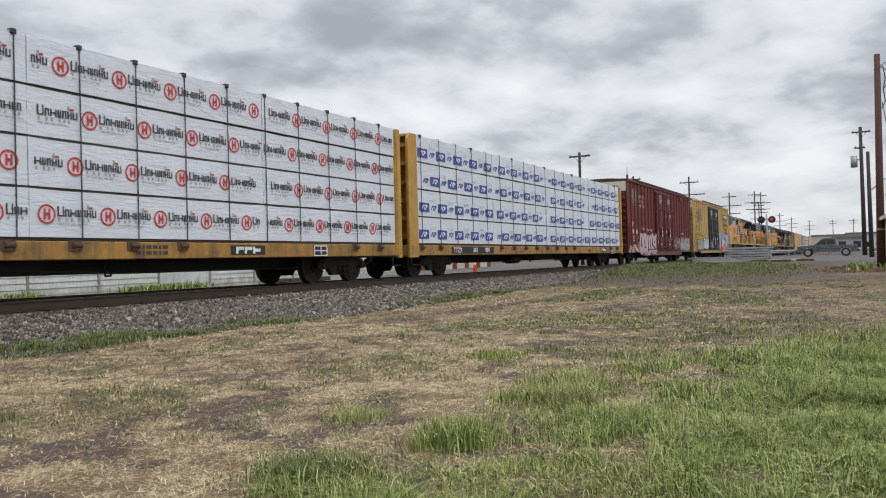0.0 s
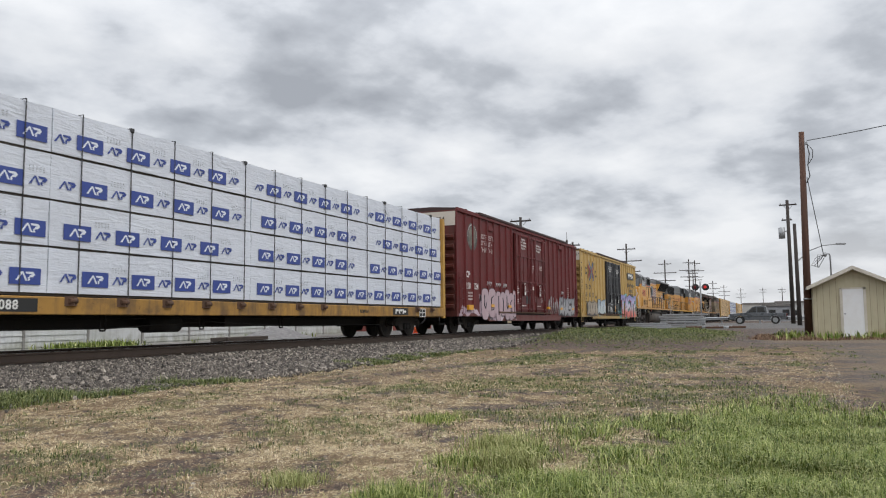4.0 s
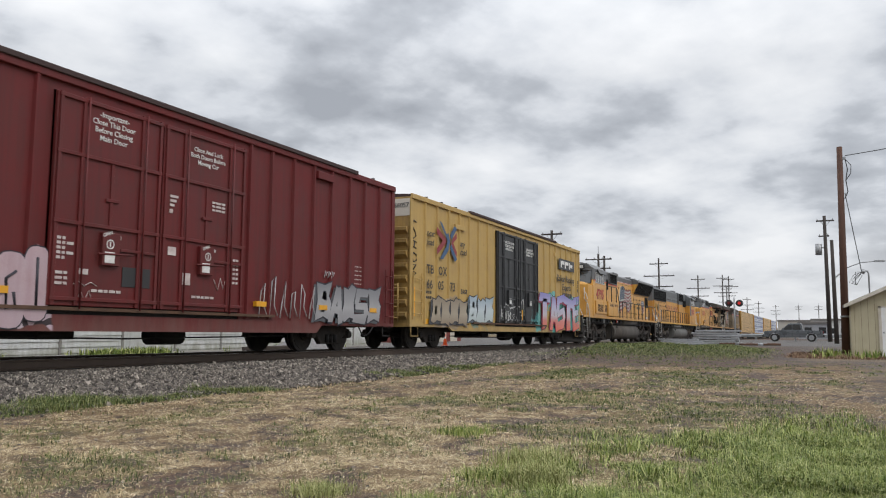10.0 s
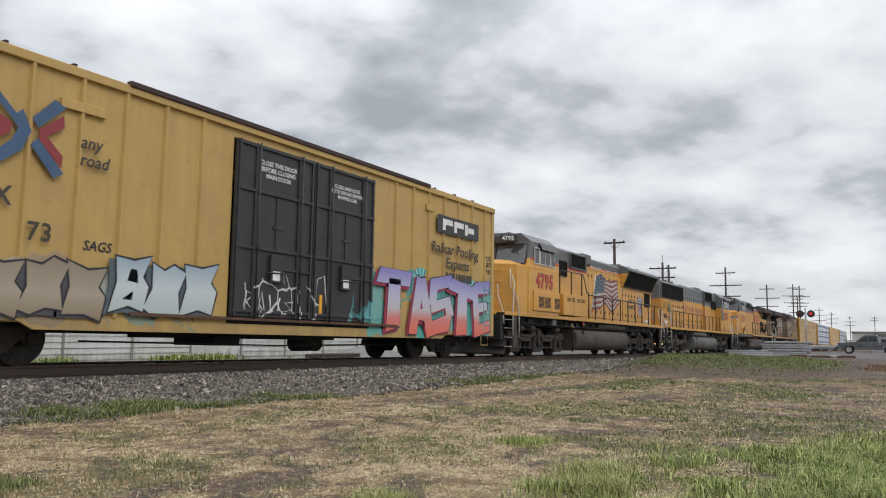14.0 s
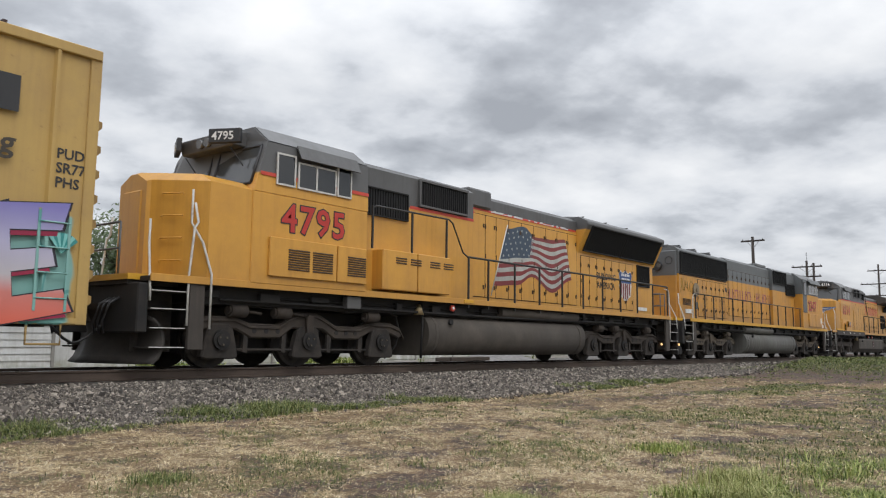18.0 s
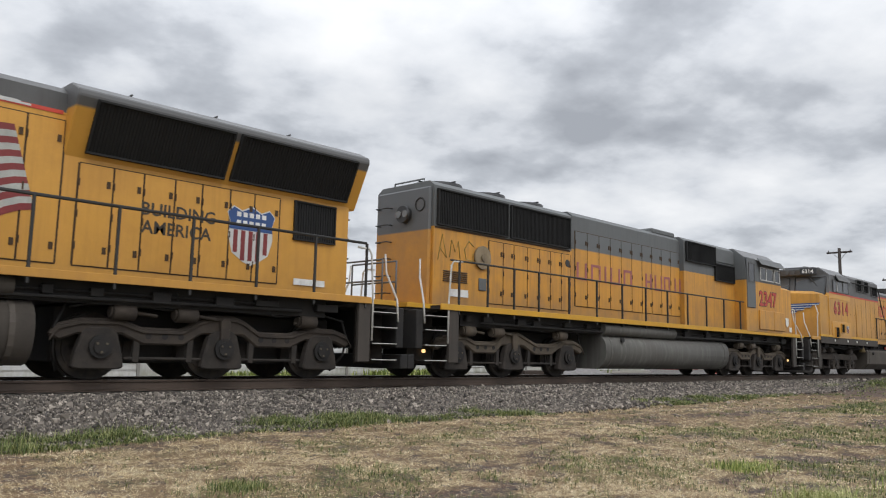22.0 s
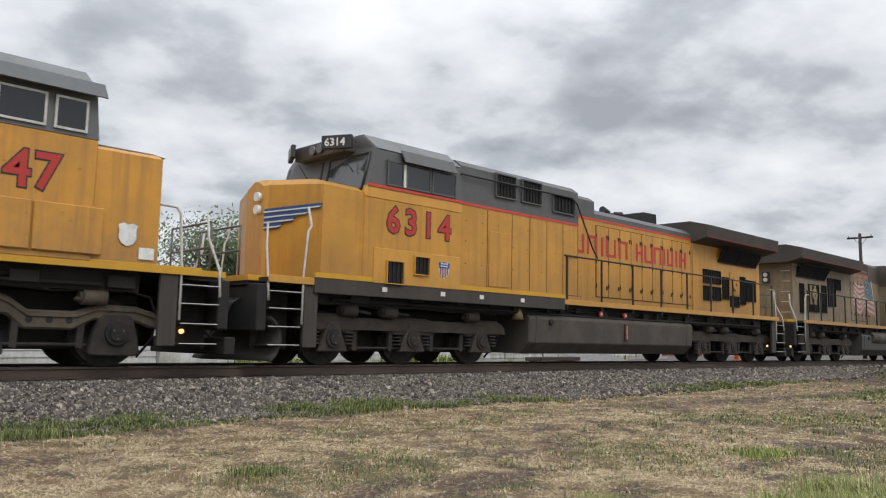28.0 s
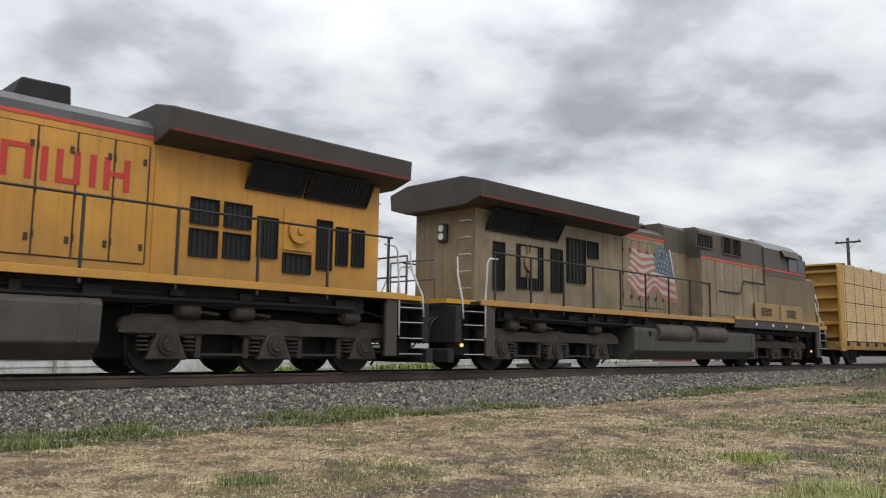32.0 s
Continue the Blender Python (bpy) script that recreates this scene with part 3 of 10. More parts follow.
M_BLACKPAINT = mat("black_paint", (0.03, 0.03, 0.032), 0.5, var=0.2)
M_GLASS = mat("dark_cab_glass", (0.012, 0.014, 0.016), 0.06, 0.0, var=0.1, bump=0.0, spec=0.8)
M_GRILLE = mat("dark_radiator_mesh", (0.014, 0.014, 0.015), 0.6, 0.2, var=0.3, scale=6)
M_BEAM = mat("yellow_flatcar_paint", (0.40, 0.215, 0.045), 0.65, var=0.15, scale=1.2, dirt=((0.075, 0.048, 0.03), 0.9, 1.6), rust=((0.09, 0.04, 0.024), 0.9), streak=((0.10, 0.062, 0.036), 0.8))
M_BULK = mat("yellow_bulkhead_paint", (0.50, 0.285, 0.055), 0.6, var=0.12, scale=1.2, dirt=((0.20, 0.115, 0.05), 0.55, 1.3), rust=((0.12, 0.05, 0.025), 0.8), streak=((0.24, 0.14, 0.06), 0.5))
M_WRAP = mat("white_lumber_wrap", (0.63, 0.665, 0.73), 0.38, var=0.06, scale=1.1, fine=3.0, bump=0.0, spec=0.4)
# near-black: the shade between tiers and boards is put into this colour
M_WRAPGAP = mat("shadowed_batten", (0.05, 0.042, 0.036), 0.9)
M_STRAP = mat("black_strap", (0.035, 0.035, 0.037), 0.6)
M_RED_INK = mat("red_print", (0.50, 0.035, 0.03), 0.45, var=0.08)
M_BLACK_INK = mat("black_print", (0.05, 0.05, 0.055), 0.45, var=0.1)
M_BLUE_INK = mat("blue_print", (0.035, 0.065, 0.27), 0.45, var=0.1)
M_PALE_INK = mat("pale_print", (0.70, 0.74, 0.80), 0.45, var=0.05)
M_GREY_INK = mat("grey_print", (0.33, 0.35, 0.37), 0.5, var=0.05)
M_TIMBER = mat("sawn_timber", (0.72, 0.50, 0.26), 0.75, var=0.15, scale=2.0, fine=25, bump=0.2)


def wrinkle(m):
    """Slack creases in stretched plastic sheet."""
    nt = m.node_tree
    N = lambda kind: nt.nodes.new("ShaderNode" + kind)
    co = next(n for n in nt.nodes if n.bl_idname == "ShaderNodeTexCoord")
    mp, w, n, add, b = N("Mapping"), N("TexNoise"), N("TexNoise"), N("Math"), N("Bump")
    mp.inputs["Rotation"].default_value, mp.inputs["Scale"].default_value = (0, 0.6, 0), (1.1, 1.0, 6.5)
    nt.links.new(co.outputs["Object"], mp.inputs[0]), nt.links.new(mp.outputs[0], w.inputs["Vector"])
    w.inputs["Scale"].default_value, w.inputs["Detail"].default_value, w.inputs["Distortion"].default_value = 1.6, 4.0, 1.2
    nt.links.new(co.outputs["Object"], n.inputs["Vector"])
    n.inputs["Scale"].default_value, n.inputs["Detail"].default_value = 4.5, 4.0
    add.operation = "ADD"
    nt.links.new(w.outputs[0], add.inputs[0]), nt.links.new(n.outputs[0], add.inputs[1])
    b.inputs["Strength"].default_value, b.inputs["Distance"].default_value = 0.32, 0.06
    nt.links.new(add.outputs[0], b.inputs["Height"]), nt.links.new(b.outputs[0], nt.nodes["Principled BSDF"].inputs["Normal"])
    return m


wrinkle(M_WRAP)

ROLLING = []   # (vehicle, place along the train)
WHEELS = []    # (wheelset, its pose on its vehicle, radius)


# ---- running gear ----
def wheelset_mesh(r):
    bm = B()
    cyl(bm, (0, -1.0, 0), (0, 1.0, 0), 0.085, 10)
    for s in (-1, 1):
        y = s * 0.72
        cyl(bm, (0, y - 0.065, 0), (0, y + 0.065, 0), r, 28)
        cyl(bm, (0, s * 0.66, 0), (0, s * 0.632, 0), r + 0.028, 28)
        cyl(bm, (0, s * 0.78, 0), (0, s * 0.80, 0), r - 0.075, 28)
        cyl(bm, (0, s * 0.80, 0), (0, s * 0.86, 0), 0.15, 12)
        for k in range(5):
            a = k * 2 * math.pi / 5
            cyl(bm, (0.26 * math.cos(a), s * 0.795, 0.26 * math.sin(a)), (0.26 * math.cos(a), s * 0.806, 0.26 * math.sin(a)), 0.045, 8)
    return mesh_of("wheelset", bm, M_WHEEL)


WS_CAR, WS_LOCO = wheelset_mesh(0.457), wheelset_mesh(0.52)


def wheelset(parent, x, r, me, rolls=True):
    o = new("wheelset", me)
    o.parent = parent
    o.location = (x, 0, r)
    if rolls:
        WHEELS.append((o, x, r))
    return tagged(o, "dark steel wheels on their axle")


def freight_truck(car, xc, rolls=True):
    """A two-axle truck: cast side frames, bolster, springs, adapters."""
    body = part("truck_bolster", box(B(), xc - 0.22, xc + 0.22, -1.05, 1.05, 0.36, 0.68, 0.03), M_GRIME, car, "grimy cast steel bolster")
    for s in (-1, 1):
        y0, y1 = (-1.10, -0.94) if s < 0 else (0.94, 1.10)
        pts = [(-1.12, 0.40), (-0.98, 0.62), (-0.62, 0.68), (-0.30, 0.74), (0.30, 0.74), (0.62, 0.68), (0.98, 0.62), (1.12, 0.40), (0.84, 0.36), (0.70, 0.44), (0.46, 0.20), (-0.46, 0.20), (-0.70, 0.44), (-0.84, 0.36)]
        bm = prism(B(), [(xc + a, b) for a, b in pts], y0, y1, bev=0.02)
        part("side_frame", bm, M_GRIME, body, "dirty cast steel side frame")
        bm = B()
        for dx in (-0.2, 0.0, 0.2):
            cyl(bm, (xc + dx, s * 1.10, 0.24), (xc + dx, s * 1.10, 0.46), 0.075, 10)
        part("spring", bm, M_BLACK, body, "black coil springs")
        for dx in (-0.89, 0.89):
            bm = box(B(), xc + dx - 0.13, xc + dx + 0.13, s * 1.02 - 0.1, s * 1.02 + 0.1, 0.36, 0.56, 0.02)
            cyl(bm, (xc + dx, s * 1.08, 0.457), (xc + dx, s * 1.17, 0.457), 0.10, 12)
            part("bearing", bm, M_GRIME, body, "round bearing cap")
    for dx in (-0.89, 0.89):
        wheelset(car, xc + dx, 0.457, WS_CAR, rolls)


def coupler(car, x, s, z=0.86):
    """Knuckle coupler and its drawbar, and the slack brake hose below."""
    bm = box(B(), min(x, x + s * 0.55), max(x, x + s * 0.55), -0.07, 0.07, z - 0.08, z + 0.08, 0.015)
    box(bm, min(x + s * 0.40, x + s * 0.62), max(x + s * 0.40, x + s * 0.62), -0.17, 0.15, z - 0.14, z + 0.14, 0.03)
    c = part("coupler", bm, M_GRIME, car, "rusty knuckle coupler")
    pts = [(x + s * a, -0.35 + 0.1 * a, z - 0.06 - b) for a, b in ((0.0, 0.0), (0.15, 0.14), (0.3, 0.28), (0.45, 0.36), (0.6, 0.38))]
    part("brake_hose", tube(B(), pts, 0.024), M_BLACKPAINT, c, "black rubber air hose")


def ladder(car, x0, x1, y, z0, z1, n, material, name="ladder"):
    bm = B()
    for x in (x0, x1):
        box(bm, x - 0.02, x + 0.02, y - 0.05, y - 0.02, z0, z1)
    for i in range(n):
        z = z0 + (i + 0.5) * (z1 - z0) / n
        tube(bm, [(x0, y - 0.05, z), (x1, y - 0.05, z)], 0.013)
    part(name, bm, material, car)


def stirrup(car, x, w, y, z0, z1, material):
    tube_pts = [(x, y, z1), (x, y, z0), (x + w, y, z0), (x + w, y, z1)]
    part("stirrup_step", tube(B(), tube_pts, 0.022, 6), material, car, "bent steel step")


# ---- boxcars ----
def boxcar(u0, length, name, label, side, roof, door_mat, doors, steps, ribs, end_mat, sill_z, deep, cap_mat, rib_w=0.10):
    car = thing(name, label, "boxcar", "cars of the train", m=TRACK)
    W, TOP = 1.60, 5.0
    d0, dm, d1 = doors
    # side sheets with the doorway between them, both sides, and the posts on them
    for s in (-1, 1):
        ya, yb = sorted((s * W, s * (W - 0.06)))
        for a, b in ((0.0, d0), (d1, length)):
            part("side_panel", box(B(), a, b, ya, yb, sill_z, TOP - 0.12), side, car)
        part("lintel", box(B(), d0, d1, ya, yb, TOP - 0.32, TOP - 0.12), side, car)
        part("side_sill", prism(B(), [(deep[0], sill_z + 0.02), (deep[0] + 0.25, deep[2]), (deep[1] - 0.25, deep[2]), (deep[1], sill_z + 0.02), (length - 0.01, sill_z + 0.02), (length - 0.01, sill_z + 0.10), (0.01, sill_z + 0.10), (0.01, sill_z + 0.02)], s * W - 0.035, s * W + 0.035), side, car)
        part("top_chord", prism(B(), [(0, TOP - 0.16), (length, TOP - 0.16), (length, TOP), (0, TOP)], s * (W + 0.035) - 0.04, s * (W + 0.035) + 0.04, bev=0.012), side, car)
        part("roof_eave", box(B(), steps[0], steps[1], s * (W + 0.04) - 0.07, s * (W + 0.04) + 0.07, TOP - 0.035, TOP + 0.075, 0.015), roof, car, "dark roof edge")
    for x in ribs:
        part("side_post", prism(B(), [(x - rib_w / 2, -W), (x - rib_w / 2 + 0.025, -W - 0.065), (x + rib_w / 2 - 0.025, -W - 0.065), (x + rib_w / 2, -W)], sill_z + 0.12, TOP - 0.16, "z"), side, car)
    # roof with carlines
    bm = prism(B(), [(-W, TOP - 0.1), (W, TOP - 0.1), (W, TOP - 0.02), (0.5, TOP + 0.06), (-0.5, TOP + 0.06), (-W, TOP - 0.02)], 0.02, length - 0.02, "x")
    for k in range(1, int(length / 1.2)):
        box(bm, k * 1.2 - 0.03, k * 1.2 + 0.03, -W, W, TOP - 0.01, TOP + 0.07)
    part("roof", bm, roof, car)
    part("floor", box(B(), 0.05, length - 0.05, -W + 0.03, W - 0.03, sill_z + 0.1, sill_z + 0.3), M_BLACK, car)
    # corrugated ends
    for x, s in ((0.0, -1), (length, 1)):
        e = part("end_wall", box(B(), min(x, x - s * 0.06), max(x, x - s * 0.06), -W, W, sill_z, TOP - 0.1), end_mat, car)
        n = 8
        hgt = (TOP - 1.15 - sill_z) / n
        for i in range(n):
            z = sill_z + 0.15 + i * hgt
            part("end_rib", prism(B(), [(x, z + 0.08), (x + s * 0.13, z + 0.2), (x + s * 0.13, z + 0.3), (x, z + hgt - 0.06)], -W + 0.08, W - 0.08), end_mat, e)
        part("number_board", box(B(), min(x + s * 0.008, x + s * 0.014), max(x + s * 0.008, x + s * 0.014), -W + 0.02, W - 0.02, TOP - 0.72, TOP - 0.16), cap_mat, e, "pale band across the top of the end")
        for y in (-W - 0.01, W + 0.01):
            part("corner_post", box(B(), min(x - s * 0.16, x + s * 0.02), max(x - s * 0.16, x + s * 0.02), y - 0.025, y + 0.025, sill_z, TOP - 0.1, 0.01), side, car)
        coupler(car, x, s)
        part("draft_sill", box(B(), min(x, x - s * 2.2), max(x, x - s * 2.2), -0.3, 0.3, sill_z - 0.02, sill_z + 0.12), M_BLACK, car)
    part("centre_sill", box(B(), 1.0, length - 1.0, -0.25, 0.25, sill_z - 0.15, sill_z + 0.1), M_BLACK, car, "black centre sill")
    # plug doors with their bars and locking rods
    for a, b in ((d0, dm), (dm, d1)):
        dz0, dz1 = sill_z + 0.25, TOP - 0.34
        leaf = part("door", box(B(), a + 0.02, b - 0.02, -W - 0.10, -W - 0.02, dz0, dz1, 0.01), door_mat, car, "plug door with locking bars")
        for z in (dz0 + 0.12, dz0 + 1.45, dz0 + 2.67, dz1 - 0.06):
            part("door_rail", box(B(), a + 0.04, b - 0.04, -W - 0.145, -W - 0.10, z - 0.035, z + 0.035, 0.008), door_mat, leaf)
        w = b - a
        part("door_rail", box(B(), b - w * 0.40, b - 0.14, -W - 0.145, -W - 0.10, dz0 + 1.03, dz0 + 1.09, 0.008), door_mat, leaf)
        latch_post = box(B(), a + w * 0.49, a + w * 0.52, -W - 0.125, -W - 0.10, dz0 + 1.48, dz0 + 2.64, 0.006)
        box(latch_post, a + w * 0.45, a + w * 0.57, -W - 0.14, -W - 0.10, dz0 + 1.92, dz0 + 1.98, 0.006)
        part("centre_post", latch_post, door_mat, leaf)
        for x in (a + 0.09, a + w * 0.23, b - w * 0.22, b - 0.09):
            part("door_stile", box(B(), x - 0.035, x + 0.035, -W - 0.14, -W - 0.10, dz0, dz1, 0.008), door_mat, leaf)
        for x in (a + w * 0.23, b - w * 0.22):
            part("locking_rod", tube(B(), [(x + 0.06, -W - 0.165, dz0 - 0.05), (x + 0.06, -W - 0.165, dz1 + 0.02)], 0.018), door_mat, leaf)
        gear = box(B(), a + w * 0.42, a + w * 0.58, -W - 0.19, -W - 0.10, dz0 + 0.75, dz0 + 1.35, 0.01)
        tube(gear, [(a + w * 0.38, -W - 0.19, dz0 + 0.95), (a + w * 0.7, -W - 0.2, dz0 + 0.98)], 0.02)
        part("door_gear", gear, door_mat, leaf, "door gearbox with lever")
        part("placard", box(B(), a + w * 0.44, a + w * 0.53, -W - 0.196, -W - 0.191, dz0 + 0.80, dz0 + 1.0), M_WHITE, leaf, "small white placard")
    far = box(B(), d0, d1, W - 0.06, W, sill_z, TOP - 0.3)
    part("far_door", far, door_mat, car)
    rail = box(B(), d0 - 2.4, d1 + 1.2, -W - 0.11, -W - 0.03, sill_z + 0.17, sill_z + 0.23)
    part("door_track", rail, M_RUSTY, car, "rusty door track")
    freight_truck(car, 2.6)
    freight_truck(car, length - 2.6)
    # brake gear below
    bm = B()
    cyl(bm, (length * 0.55, -0.5, 0.42), (length * 0.55 + 0.9, -0.5, 0.42), 0.2, 12)
    box(bm, length * 0.40, length * 0.44, -0.8, 0.4, 0.35, 0.55)
    box(bm, length * 0.30, length * 0.62, -0.7, -0.5, 0.50, 0.60)
    tube(bm, [(4.5, -0.9, 0.42), (length * 0.5, -0.9, 0.36), (length - 4.5, -0.9, 0.42)], 0.018)
    part("brake_rigging", bm, M_BLACK, car, "black brake rods and air tank")
    ROLLING.append((car, u0))
    return car


M_RUSTY = mat("rusty_steel", (0.12, 0.065, 0.04), 0.85, 0.1, var=0.35, scale=4, dirt=((0.06, 0.04, 0.03), 0.6, 3.0))
GREYW = (0.50, 0.47, 0.47)
M_OXIDE = mat("oxide_red_paint", (0.128, 0.0085, 0.009), 0.62, var=0.14, scale=0.9, streak=((0.062, 0.011, 0.010), 0.6), dirt=((0.085, 0.017, 0.013), 0.5, 1.2), low=((0.16, 0.085, 0.07), 1.1, 0.7, 0.6))
sprayed(M_OXIDE, 2.55, 7.35, 0.5, 1.75, (0.50, 0.38, 0.44), (0.56, 0.44, 0.50), (0.035, 0.03, 0.035), 1.15, 0.93, 0.1, 3.0, 0.05)
sprayed(M_OXIDE, 0.3, 2.5, 0.7, 1.0, (0.48, 0.36, 0.42), (0.50, 0.40, 0.45), (0.40, 0.32, 0.36), 1.2, 0.95, 0.0, 5.0, 0.02)
M_OXIDE_DOOR = mat("oxide_red_door_paint", (0.125, 0.010, 0.010), 0.58, var=0.14, scale=1.0, streak=((0.055, 0.012, 0.011), 0.6), dirt=((0.07, 0.018, 0.015), 0.55, 1.4))
M_ROOFDK = mat("dark_roof_edge", (0.045, 0.022, 0.02), 0.7, var=0.2)
M_OXIDE_END = mat("rusty_oxide_end", (0.13, 0.026, 0.02), 0.65, var=0.2, scale=1.5, dirt=((0.035, 0.02, 0.016), 0.75, 1.0), streak=((0.05, 0.022, 0.018), 0.7))
M_CREAM = mat("cream_paint", (0.62, 0.57, 0.50), 0.6, var=0.08, dirt=(DUST, 0.3, 2.0))

RED_RIBS = [0.9, 1.75, 2.6, 3.45, 4.3, 5.15, 6.0, 6.75, 12.35, 13.14, 14.03, 14.9, 15.73, 16.64, 17.44, 18.3]
red_car = boxcar(-20.3, 19.2, "boxcar", "weathered oxide-red boxcar with plug doors and sprayed graffiti", M_OXIDE, M_ROOFDK, M_OXIDE_DOOR, (7.1, 9.58, 12.12), (2.45, 16.95), RED_RIBS, M_OXIDE_END, 0.69, (3.3, 15.4, 0.50), M_CREAM)

M_TAN = mat("faded_yellow_paint", (0.49, 0.325, 0.105), 0.6, var=0.08, scale=0.8, streak=((0.33, 0.20, 0.075), 0.35), dirt=((0.34, 0.22, 0.10), 0.4, 1.5), rust=((0.22, 0.10, 0.04), 0.5), low=((0.27, 0.19, 0.09), 1.0, 0.5, 0.6))
sprayed(M_TAN, 1.45, 4.35, 0.75, 1.75, (0.26, 0.20, 0.13), (0.36, 0.27, 0.17), (0.24, 0.18, 0.12), 1.35, 0.55, 0.0, 1.0, 0.02)
sprayed(M_TAN, 4.3, 7.0, 0.62, 1.75, (0.22, 0.29, 0.22), (0.36, 0.42, 0.40), (0.2, 0.24, 0.2), 1.1, 0.45, 0.25, 4.0, 0.02)
sprayed(M_TAN, 12.25, 19.2, 0.72, 2.35, (0.05, 0.32, 0.30), (0.10, 0.36, 0.34), (0.07, 0.30, 0.30), 0.8, 0.75, 0.1, 2.0, 0.02)
M_DOORBLK = mat("black_door_paint", (0.024, 0.025, 0.028), 0.5, var=0.2, scale=1.5, dirt=((0.06, 0.055, 0.05), 0.4, 3.0))
sprayed(M_DOORBLK, 7.6, 10.3, 0.95, 1.75, (0.5, 0.5, 0.5), (0.6, 0.6, 0.6), (0.6, 0.6, 0.6), 1.7, 0.06, 0.2, 5.0, 0.035)
sprayed(M_DOORBLK, 11.2, 12.3, 0.8, 1.5, (0.05, 0.30, 0.30), (0.10, 0.34, 0.34), (0.06, 0.2, 0.2), 1.3, 0.6, 0.2, 2.0, 0.05)
M_TAN_END = mat("dirty_yellow_end", (0.42, 0.27, 0.085), 0.65, var=0.12, scale=1.2, dirt=((0.15, 0.09, 0.04), 0.7, 1.2), streak=((0.17, 0.10, 0.05), 0.6))
TAN_RIBS = [1.0, 1.92, 2.85, 3.76, 4.64, 5.53, 6.45, 13.42, 14.32, 15.18, 16.06, 16.97, 17.88, 18.78]
tan_car = boxcar(0.0, 19.45, "boxcar", "faded yellow boxcar with black plug doors and bright graffiti", M_TAN, M_ROOFDK, M_DOORBLK, (7.32, 9.86, 12.32), (4.64, 15.15), TAN_RIBS, M_TAN_END, 0.71, (2.9, 16.3, 0.60), M_CREAM)


def bars(bm, x, z, widths, h, y, gap=0.04, lean=0.0):
    """A line of plain upright blocks, as wide as the marks they stand for."""
    for w in widths:
        flat(bm, quad(x, x + w, z, z + h, lean * h), y)
        x += w + gap
    return x


def strokes(bm, x, z, n, w, h, y, t, gap, pattern=(3, 1, 2, 0, 1, 4, 2, 3)):
    """A line of plain stroke marks: uprights and cross bars in a set rhythm."""
    for i in range(n):
        k = pattern[i % len(pattern)]
        flat(bm, quad(x, x + t, z, z + h), y)
        if k in (1, 3):
            flat(bm, quad(x + w - t, x + w, z, z + h), y)
        if k in (1, 2, 3):
            flat(bm, quad(x + t, x + w - (t if k in (1, 3) else 0), z + (0 if k != 2 else h - t), z + (t if k != 2 else h)), y)
        if k == 4:
            flat(bm, quad(x + t, x + w, z + h / 2 - t / 2, z + h / 2 + t / 2), y)
        if k == 0:
            x -= w - t
        x += w + gap


YS = -1.603
M_WORNWHITE = mat("worn_white_paint", (0.62, 0.56, 0.54), 0.6, var=0.12, dirt=((0.22, 0.06, 0.05), 0.5, 6.0))
# marks on the red boxcar
bm = B()
for row, (n, z) in enumerate(((8, 4.00), (7, 3.72), (7, 3.44))):
    strokes(bm, 2.72, z, n, 0.15, 0.20, YS, 0.032, 0.065, (3, 1, 2, 4, 1, 3, 2, 4)[row:] + (1, 2))
part("lettering", bm, M_WORNWHITE, red_car, "three lines of worn white painted marks")
letters("CP", 0.36, 1.02, YS, 2.28, M_WHITE, red_car)
letters("218", 0.36, 0.98, YS, 1.82, M_WHITE, red_car)
letters("024", 0.36, 1.86, YS, 1.82, M_WHITE, red_car)
letters("218024", 0.26, -0.02, -0.35, 4.45, M_BLACKPAINT, red_car, end=True)
bm = B()
for a in range(3):
    bars(bm, 1.25, 1.62 - a * 0.13, (0.09,) * 5, 0.07, YS, 0.03)
for a in range(9):
    bars(bm, 17.0, 2.35 - a * 0.12, (0.05, 0.08, 0.04, 0.06), 0.03, YS, 0.04)
part("stencil", bm, M_WORNWHITE, red_car, "small white stencilled lines")
bm = B()
circle = lambda cx, cz, r, n=28, sx=1.0: [(cx + sx * r * math.cos(2 * math.pi * k / n), cz + r * math.sin(2 * math.pi * k / n)) for k in range(n)]
flat(bm, circle(1.76, 3.97, 0.57), YS, 0.003)
part("emblem", bm, mat("worn_dark_emblem", (0.05, 0.055, 0.05), 0.6, var=0.4, scale=6, dirt=((0.3, 0.3, 0.26), 0.7, 5.0)), red_car, "round worn dark emblem")
bm = B()
for k in range(18):
    a = math.pi * (0.02 + 0.96 * k / 17)
    cx, cz = 1.76 + 0.50 * math.cos(a), 3.97 + 0.50 * math.sin(a)
    flat(bm, circle(cx, cz, 0.028, 6), YS - 0.004, 0.003)
part("stencil", bm, M_WORNWHITE, red_car)
bm = B()
flat(bm, circle(1.76, 3.99, 0.40), YS - 0.004, 0.003)
part("emblem_centre", bm, mat("worn_tan_emblem", (0.25, 0.23, 0.19), 0.6, var=0.5, scale=7, dirt=((0.05, 0.05, 0.05), 0.8, 4.0)), red_car, "faded pale middle of the emblem")
for x in (1.09, 3.75, 6.05, 12.62, 15.16, 17.72):
    part("reflector", box(B(), x, x + (0.49 if x < 2 else 0.36), YS - 0.10, YS, 0.96 if x < 2 else 1.10, 1.16 if x < 2 else 1.22), M_SAFETY, red_car, "yellow reflective plate")
letters("-Important-\nClose This Door\nBefore Closing\nMain Door", 0.145, 8.34, -1.71, 4.40, M_WHITE, red_car, "door_notice", align="CENTER", bold=0.008)
